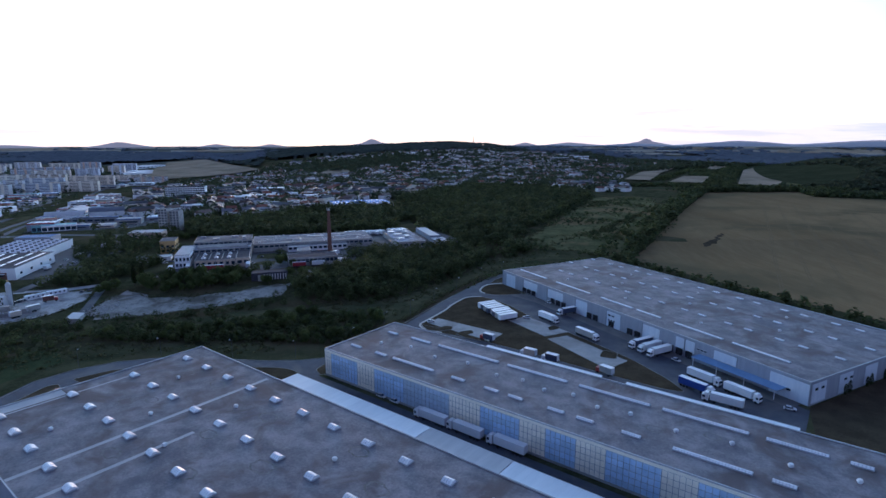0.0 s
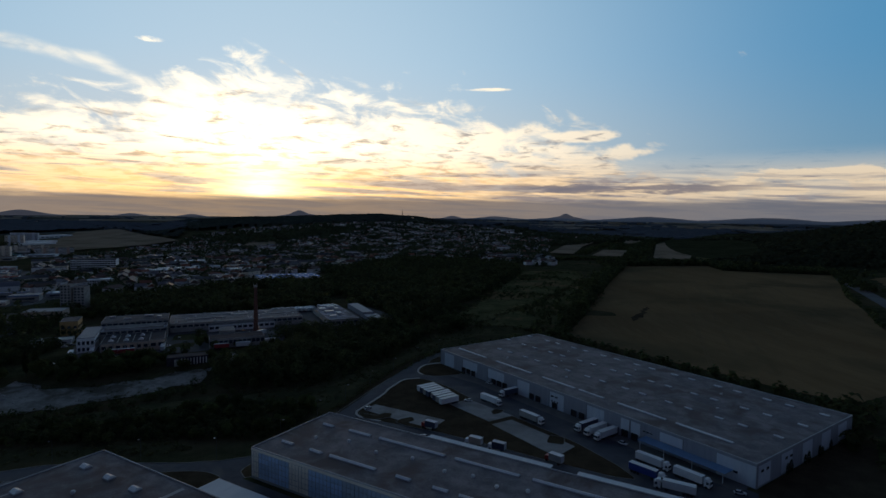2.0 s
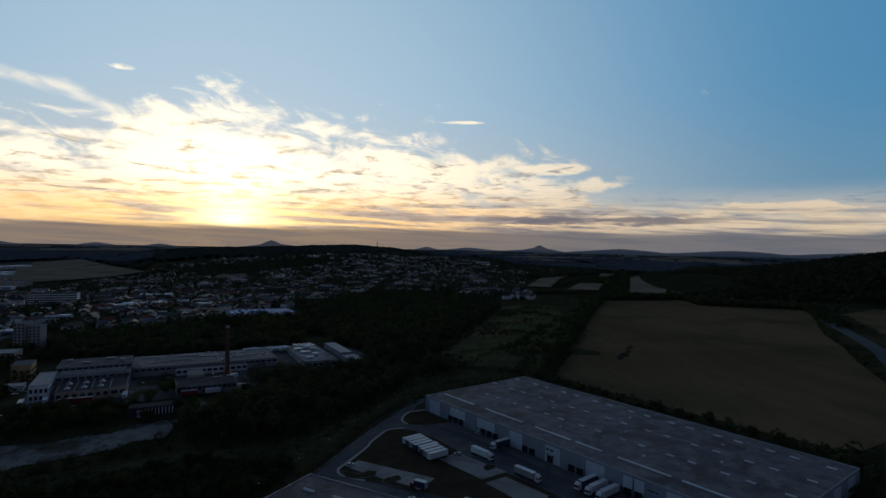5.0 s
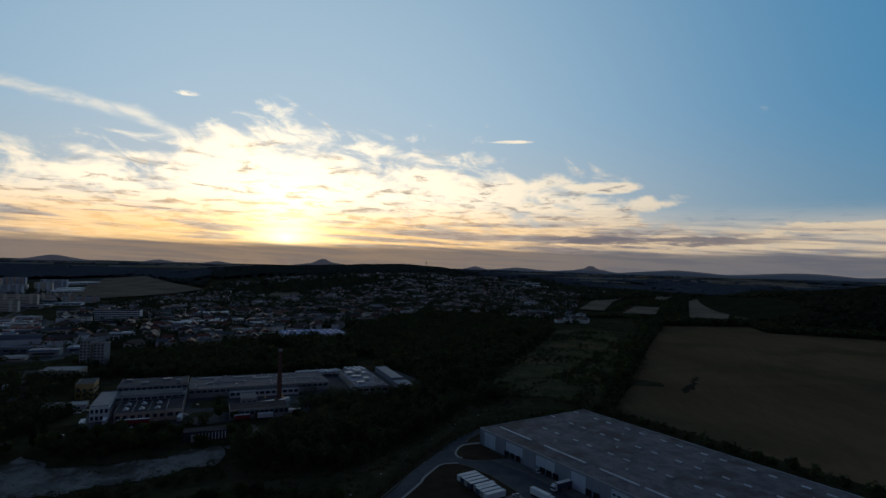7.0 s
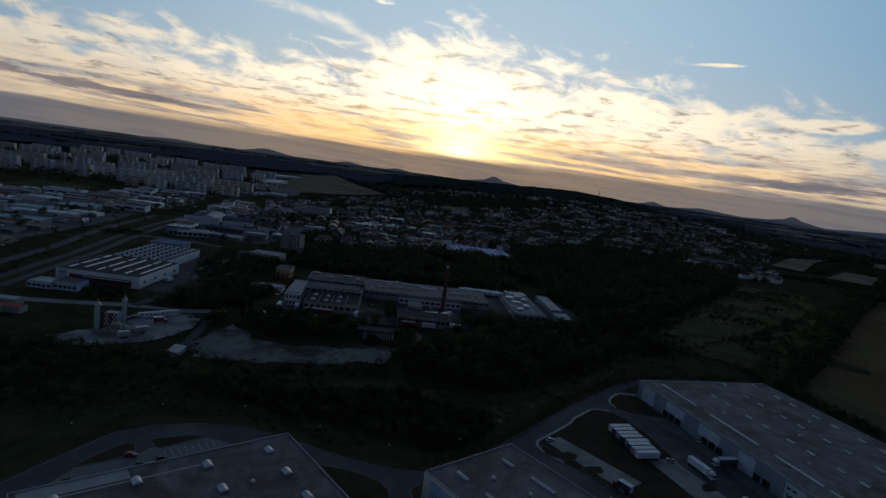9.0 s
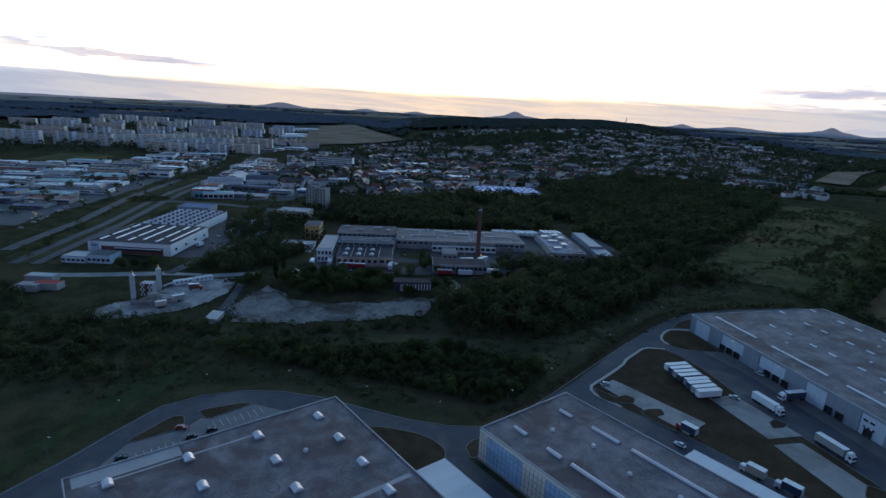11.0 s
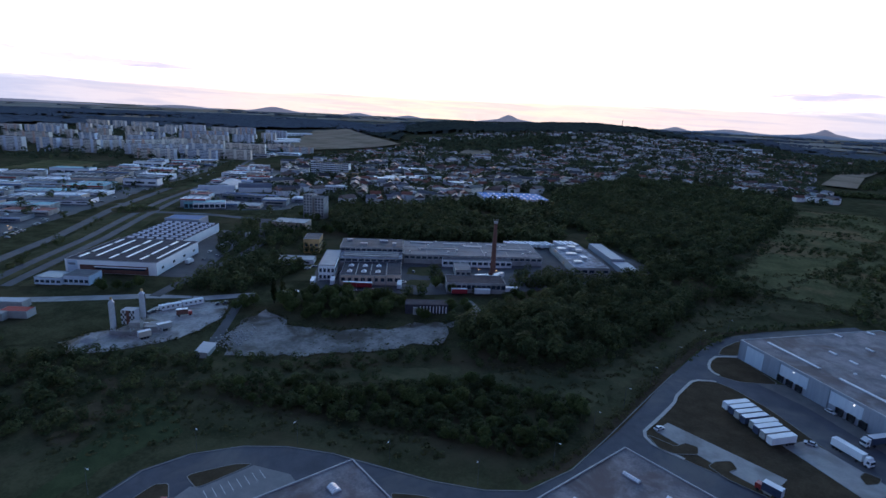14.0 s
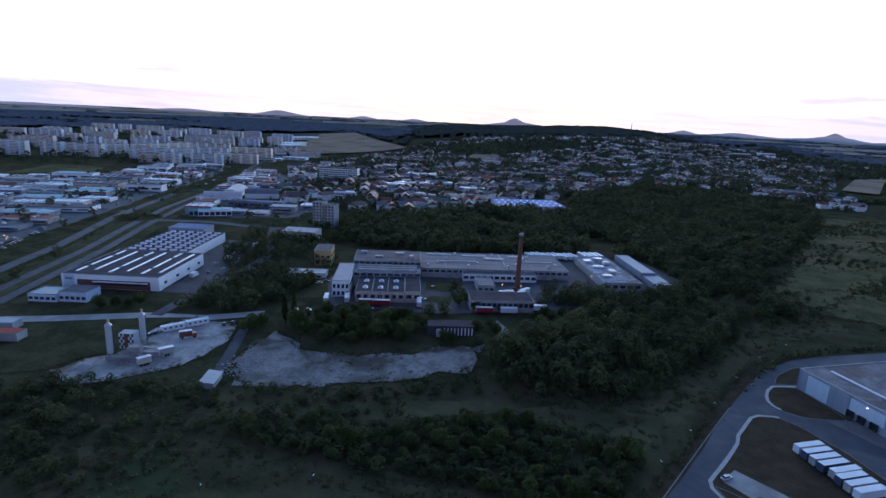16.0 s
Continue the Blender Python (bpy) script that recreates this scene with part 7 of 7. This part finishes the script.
town_trees = trees_at(scatter(TOWN, 12, RND, 0.62, GAPS), RND, 2.0, 4.2, 1.2)
town_trees += [t for t in trees_at(scatter(TOWN, 9, RND, 0.9, GAPS), RND, 3.0, 5.5, 1.2) if noise.noise((t[0] * 0.02, t[1] * 0.02, 4.2)) < -0.06]
town_trees += [t for t in trees_at(scatter(TOWN, 11, RND, 0.9, GAPS), RND, 3.5, 6.0, 1.2) if noise.noise((t[0] * 0.007, t[1] * 0.012, 9.1)) < -0.08 and t[1] > 1150]
town_trees += trees_at(scatter([(-560, 1820), (-380, 1600), (-180, 1750), (40, 2060), (-200, 2130)], 18, RND, 0.9), RND, 5, 9, 0.9)
town_trees += trees_at(scatter([(-820, 640), (-660, 1046), (-480, 540), (-482, 430), (-640, 430)], 20, RND, 0.6), RND, 2.2, 5.0, 1.15)
town_trees += trees_at(scatter([(-1300, 820), (-980, 800), (-860, 935), (-700, 1040), (-700, 1380), (-1420, 1900), (-1700, 1430)], 24, RND, 0.75, [[(-877, 736), (-930, 867), (-839, 882), (-789, 809)]]), RND, 4, 7.5, 1.15)
town_trees += trees_at(scatter([(-330, 560), (-300, 640), (-340, 690), (-440, 700), (-560, 960), (-520, 740), (-440, 580)], 26, RND, 0.5), RND, 2.4, 4.8, 1.1)
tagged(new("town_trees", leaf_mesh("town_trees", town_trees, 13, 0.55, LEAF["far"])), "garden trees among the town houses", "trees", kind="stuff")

# slab blocks of flats
FLAT = [surface("flat_panel", tuple(0.9 * q for q in c), c, 0.15, 0.85, 0.0, 6) for c in ((0.78, 0.77, 0.74), (0.76, 0.66, 0.54), (0.62, 0.66, 0.72), (0.78, 0.72, 0.62), (0.60, 0.42, 0.33))]


def flats(x, y, turn, w, h, m1, m2):
    b = thing("apartment_block", pose(x, y, height(x, y), 0, 0, turn), "tall pale concrete slab block of flats", "building", "blocks of flats")
    part("wall", boxes((-w, w, -6, 6, -2, h)), m1, b)
    part("roof", boxes((-w - 0.2, w + 0.2, -6.2, 6.2, h + 0.01, h + 0.4)), M["roof_grey"], b)
    n = int(w / 9)
    for i in range(n):
        cx = -w + (i + 0.5) * 2 * w / n
        part("stair_bay", boxes((cx - 2.6, cx + 2.6, -6.6, -6.01, 0, h + 1.2)), m2, b)
    f = 1.2
    while f < h - 1.5:
        part("window_band", boxes((-w + 0.5, w - 0.5, -6.12, -6.005, f, f + 1.0)), M["glass"], b)
        f += 2.9


def row(x0, y0, x1, y1, n, turn, h0, h1):
    for i in range(n):
        t = i / max(1, n - 1)
        flats(x0 + (x1 - x0) * t + RND.uniform(-12, 12), y0 + (y1 - y0) * t + RND.uniform(-20, 20), turn + RND.uniform(-6, 6), RND.choice((20, 27, 34, 42)), RND.uniform(h0 - 4, h1 - 5), RND.choice(FLAT[:4]), RND.choice(FLAT))


row(-1190, 930, -1010, 1000, 4, 12, 26, 34)
row(-1000, 1080, -900, 1120, 3, 60, 26, 34)
row(-850, 985, -720, 1090, 4, 14, 20, 26)
row(-900, 1050, -740, 1160, 4, 14, 24, 30)
row(-1300, 1100, -880, 1240, 7, 12, 24, 34)
row(-1400, 1280, -900, 1400, 8, 10, 24, 34)
row(-1550, 1450, -900, 1560, 9, 14, 24, 34)
row(-1600, 1640, -1000, 1750, 8, 12, 24, 34)
row(-780, 1240, -680, 1290, 3, 30, 18, 30)
row(-1750, 1250, -1450, 1320, 4, 20, 26, 34)

# sheds of the trading estate
M["teal"] = surface("teal_sheet", (0.14, 0.34, 0.38), (0.20, 0.42, 0.46), 0.3, 0.7, 0.05, 8)
M["rust_roof"] = surface("rust_red_roof", (0.20, 0.07, 0.06), (0.28, 0.10, 0.08), 0.3, 0.8, 0.05, 8, spec=0.1)
SHED_ROOF = [M["canopy"], M["roof_grey"], M["membrane_pale"], M["blue_roof"], M["roof_grey"], M["rust_roof"], M["roof_dark"], M["membrane_pale"], M["roof_grey"], M["canopy"], M["roof_dark"], M["teal"]]
ESTATE = [(-470, 400), (-520, 562), (-620, 867), (-690, 1030), (-790, 960), (-750, 762), (-900, 690), (-980, 560), (-800, 420), (-600, 330)]
EAST = [(-440, 575), (-345, 610), (-330, 690), (-440, 700), (-470, 860), (-560, 980), (-612, 960), (-560, 820), (-505, 690), (-470, 620)]
MOREHALLS = [(-620, 1254), (-700, 1330), (-860, 1500), (-900, 1330), (-760, 1130), (-680, 1080)]
for outline in (ESTATE, EAST):
    sheet("paved_ground", rough(outline, 6.0, 15.0), M["old_asphalt"], 0.13, "worn asphalt ground of the trading estate", "pavement", fine=30.0)
ROOF_WORD = {"pale_canopy_sheet": "pale", "grey_flat_roof": "grey", "pale_roof_strip": "pale", "blue_sheet_roof": "blue", "red_sheet": "red", "dark_bitumen_roof": "dark", "rust_red_roof": "rust-red", "teal_sheet": "teal"}
FASCIA = [M["red_sheet"], M["blue_roof"], M["white"], M["cladding_dark"], M["pale_blue"]]


ROOF_UNIT = mesh_of("roof_unit", boxes((-1.2, 1.2, -0.9, 0.9, 0, 1.2)), M["steel"])


def trade_hall(x, y, turn, w, d, h, roofs):
    """A long flat hall: windows in front, coloured fascia, roof lights and plant on the roof."""
    wall = RND.choice((M["white"], M["plaster"], M["cladding"], M["plaster"], M["cladding_dark"], M["white"], M["pink_plaster"]))
    roof = RND.choice(roofs)
    b = block(pose(x, y, 0, 0, 0, turn), -w, w, -d, d, h, wall, roof, "trade_hall", f"long flat-roofed trade hall with a {ROOF_WORD[roof.name]} roof", [("s", max(1, int(w / 7)), h * 0.3, h * 0.58, 0.7)], False, False)
    part("fascia", boxes((-w, w, -d - 0.15, -d - 0.01, h - 1.0, h + 0.3)), RND.choice(FASCIA), b)
    if RND.random() < 0.5:
        strip = mesh_of("roof_light", boxes((-0.8, 0.8, -d * 0.7, d * 0.7, 0.125, 0.6)), M["membrane_pale"])
        for k in range(min(4, int(w / 4))):
            part("roof_light", strip, None, b, "pale strip roof light").location = (-w + 4 + 8 * k, 0, h)
    else:
        for k in range(RND.randrange(1, 4)):
            q, r = RND.uniform(-w * 0.8, w * 0.8), RND.uniform(-d * 0.6, d * 0.6)
            part("roof_unit", ROOF_UNIT, None, b, "grey roof ventilation unit").location = (q, r, h + 0.125)
    if RND.random() < 0.4:
        part("annex", boxes((-w * 0.9, -w * 0.9 + RND.uniform(6, 10), -d - 5, -d - 0.2, -1, h * 0.6)), M["plaster"], b)


def rows_of_halls(outline, turn, pitch, l0, l1, fill=0.9, roofs=None):
    """Halls set out in rows along the estate streets."""
    cx, cy = sum(q[0] for q in outline) / len(outline), sum(q[1] for q in outline) / len(outline)
    u, v = Vector((math.cos(radians(turn)), math.sin(radians(turn)))), Vector((-math.sin(radians(turn)), math.cos(radians(turn))))
    for k in range(-14, 15):
        q = -520.0
        while q < 520:
            w, d = RND.uniform(l0, l1) / 2, RND.uniform(0.24, 0.38) * pitch
            mid = Vector((cx, cy)) + u * (q + w) + v * (k * pitch + RND.uniform(-3, 3))
            ends = [mid + u * a * w + v * b * d for a in (-1, 1) for b in (-1, 1)]
            if all(inside(outline, *e) for e in ends) and not any((mid - Vector(q)).length < 44 for q in ((-478, 715), (-440, 712), (-408, 664))) and RND.random() < fill:
                trade_hall(mid.x, mid.y, turn + RND.uniform(-2, 2), w, d, RND.choice((4.0, 4.8, 5.6, 6.5, 8.5)), roofs or SHED_ROOF)
                q += 2 * w + RND.uniform(4, 12)
            else:
                q += 9


rows_of_halls(ESTATE, 20, 31, 20, 62)
rows_of_halls(EAST, 18, 26, 14, 34, 0.9, [M["canopy"], M["membrane_pale"], M["blue_roof"], M["canopy"], M["rust_roof"], M["roof_grey"]])
rows_of_halls(MOREHALLS, 15, 42, 30, 70, 0.85)
M["navy"] = surface("navy_sheet_roof", (0.03, 0.06, 0.15), (0.05, 0.09, 0.20), 0.2, 0.7, 0.05, 8, spec=0.12)


def vault(x, y, turn, w, d, h, roof, label):
    b = thing("vaulted_hall", pose(x, y, height(x, y), 0, 0, turn), label, "building")
    part("wall", boxes((-w, w, -d, d, -1, h)), M["white"], b)
    bm = bmesh.new()
    rows = [[bm.verts.new((x2, -d - 0.5 + (2 * d + 1) * i / 10, h + 0.02 + 5 * math.sin(math.pi * i / 10))) for i in range(11)] for x2 in (-w - 0.5, w + 0.5)]
    for i in range(10):
        bm.faces.new((rows[0][i], rows[1][i], rows[1][i + 1], rows[0][i + 1]))
    bm.faces.new(rows[0])
    bm.faces.new(list(reversed(rows[1])))
    part("roof", bm, roof, b)


vault(-480, 722, 112, 27, 11, 6, M["weathered_canopy"], "long hall with a pale vaulted roof")
vault(-440, 722, 28, 20, 11, 6, M["sheet_roof"], "hall with a blue-grey vaulted roof")
vault(-470, 684, 28, 21, 8, 5, M["weathered_canopy"], "low hall with a pale vaulted roof")
block(pose(-408, 664, 0, 0, 0, 10), -34, 30, -7, 7, 6, M["cladding_dark"], M["navy"], "trade_hall", "long low hall with a navy blue roof", [("s", 8, 1.5, 3.5, 0.7)], False, False)
block(pose(-438, 950, 0, 0, 0, 10), -32, 32, -9, 9, 20, M["white"], M["roof_grey"], "office_block", "large pale office block with window bands", [("s", 16, 2 + 3.4 * k, 4 + 3.4 * k, 0.85) for k in range(6)], True, False)
block(pose(-395, 925, 0, 0, 0, 10), -16, 16, -8, 8, 9, M["ochre_plaster"], M["roof_grey"], "school_block", "yellow low block with window bands", [("s", 8, 2 + 3.4 * k, 4 + 3.4 * k, 0.8) for k in range(2)], True, False)
for x, y, w in ((-330, 900, 26), (-270, 960, 22), (-300, 930, 34), (-200, 900, 22)):
    block(pose(x, y, 0, 0, 0, 12), -w, w, -8, 8, 8, M["white"], M["canopy"], "trade_hall", "long white hall with a pale roof", [("s", 12, 2, 4.5, 0.7)], False, False)
for x, y, w, d, h, a in ((-373, 992, 21, 12, 8, 14), (-329, 1068, 26, 12, 8, 14), (-266, 1050, 40, 7, 7, 14), (-229, 770, 16, 8, 9, 10), (74, 1542, 22, 9, 11, 30), (434, 2046, 34, 12, 13, 20), (538, 2122, 26, 12, 14, 20), (237, 1875, 24, 9, 12, 10), (318, 1158, 15, 8, 8, 25), (317, 1198, 18, 9, 8, 25), (-348, 770, 14, 7, 9, 15), (-120, 1180, 22, 8, 10, 15), (20, 1330, 26, 8, 10, 25), (-420, 1180, 24, 9, 11, 15)):
    block(pose(x, y, 0, 0, 0, a), -w, w, -d, d, h, RND.choice((M["white"], M["plaster"], M["white"])), RND.choice((M["canopy"], M["roof_grey"], M["membrane_pale"])), "public_building", "large pale building among the town houses", [("s", 10, h * 0.25, h * 0.45, 0.7), ("s", 10, h * 0.6, h * 0.8, 0.7)], False, False)
# rows of parked cars, too many to count
lots = bmesh.new()


def tiny_car(x, y, a):
    z = height(x, y) + 0.15
    m = Matrix.Translation((x, y, z)) @ Matrix.Rotation(a, 4, "Z")
    body, cabin = box(lots, -2.1, 2.1, -0.85, 0.85, 0.25, 0.85), box(lots, -1.3, 1.0, -0.75, 0.75, 0.851, 1.4)
    for v in (*body, *cabin):
        v.co = m @ v.co


for line in ([(-450, 385), (-480, 440), (-500, 480)], [(-520, 470), (-560, 540), (-580, 640)], [(-600, 520), (-640, 600)], [(-440, 600), (-400, 610), (-350, 620)], [(-560, 760), (-600, 860)]):
    for x, y in along(line, 3.2):
        if RND.random() < 0.28:
            tiny_car(x + RND.uniform(-0.3, 0.3), y, radians(20 + RND.uniform(-5, 5)))
for x, y in scatter(ESTATE, 11, RND, 0.22) + scatter(EAST, 11, RND, 0.25):
    tiny_car(x, y, radians(RND.choice((20, 110)) + RND.uniform(-6, 6)))
tagged(new("parked_cars", mesh_of("parked_cars", lots, surface("car_paints", (0.11, 0.12, 0.13), (0.15, 0.16, 0.17), 0.3, 0.35, 0.0, 6, spec=0.6, island=0.95))), "hundreds of parked cars along the estate roads", "cars", kind="stuff")

# landmarks of the estate
block(pose(-416, 596, 0, 0, 0, 33), -17, 15, -8, 8, 6.5, M["white"], M["teal"], "showroom", "white showroom with a teal roof", [("s", 6, 1.0, 4.6, 0.85)], False, False)
block(pose(-433, 583, 0, 0, 0, 33), -4.5, 4.5, -5, 5, 7.5, M["teal"], M["roof_grey"], "showroom", "small teal cube showroom", [("s", 2, 1.0, 5.0, 0.8)], False, False)
ring = [(-472 + 21 * math.cos(i * 0.35) - 9 * math.sin(i * 0.35), 551 + 9 * math.cos(i * 0.35) + 17 * math.sin(i * 0.35)) for i in range(18)]
sheet("roundabout", ring, M["grass"], 0.35, "planted grass roundabout on the main road", "roundabout", thick=0.2, fine=8.0)
tagged(new("roundabout_shrubs", leaf_mesh("roundabout_shrubs", trees_at(scatter([(-472 + (x + 472) * 0.8, 551 + (y - 551) * 0.8) for x, y in ring], 4.5, RND, 0.8), RND, 1.0, 2.2, 1.0), 60, 0.25, LEAF["wood"])), "low shrubs on the roundabout", "shrubs", kind="stuff")
for x, y, w, d in ((-866, 1560, 44, 16), (-900, 1640, 40, 14), (-1010, 1900, 60, 16)):
    block(pose(x, y, 0, 0, 0, 64), -w, w, -d, d, 9, M["white"], M["canopy"], "trade_hall", "long white hall beside the pale field", [("s", 8, 2, 4.5, 0.7)], False, False)

# lit lamps: factory yard and shop forecourts
WARM = lamp_glow("warm_lamp_glow", (1.0, 0.66, 0.34), 0.3)
for x, y, h in ((-95.7, 444.2, 2.6), (-85.6, 451.2, 3.2), (-84.2, 449.6, 1.6), (-45.9, 512, 5.0), (-39.1, 483.3, 4.0), (-490, 433, 3.0), (-483, 430, 3.0), (-478, 425, 3.0), (-610, 800, 4.0), (-580, 860, 4.0), (-420, 760, 4.0), (-350, 800, 4.0)):
    l = thing("yard_lamp", pose(x, y, height(x, y) + 0.2), "lit warm yard lamp on a short post", "lamp", "lit yard lamps")
    bm = bmesh.new()
    tube(bm, 0.07, 0.05, 0, h, 6)
    part("post", bm, M["lamp_pole"], l)
    part("lamp_head", boxes((-0.42, 0.42, -0.3, 0.3, h + 0.01, h + 0.36)), WARM, l, "lit warm lamp head")


# lattice mast on the wooded crest
x, y = 152.0, 2640.0
mast = thing("mast", pose(x, y, height(x, y)), "slim dark lattice mast on the wooded crest", "mast")
bm = bmesh.new()
for a in range(3):
    tube(bm, 0.7, 0.35, 0, 44, 6, 1.1 * math.cos(a * 2.094), 1.1 * math.sin(a * 2.094))
part("leg", bm, M["chassis"], mast)
for k in range(6):
    part("brace", boxes((-1.3, 1.3, -1.3, 1.3, 6 + 7 * k, 6.5 + 7 * k)), M["chassis"], mast)
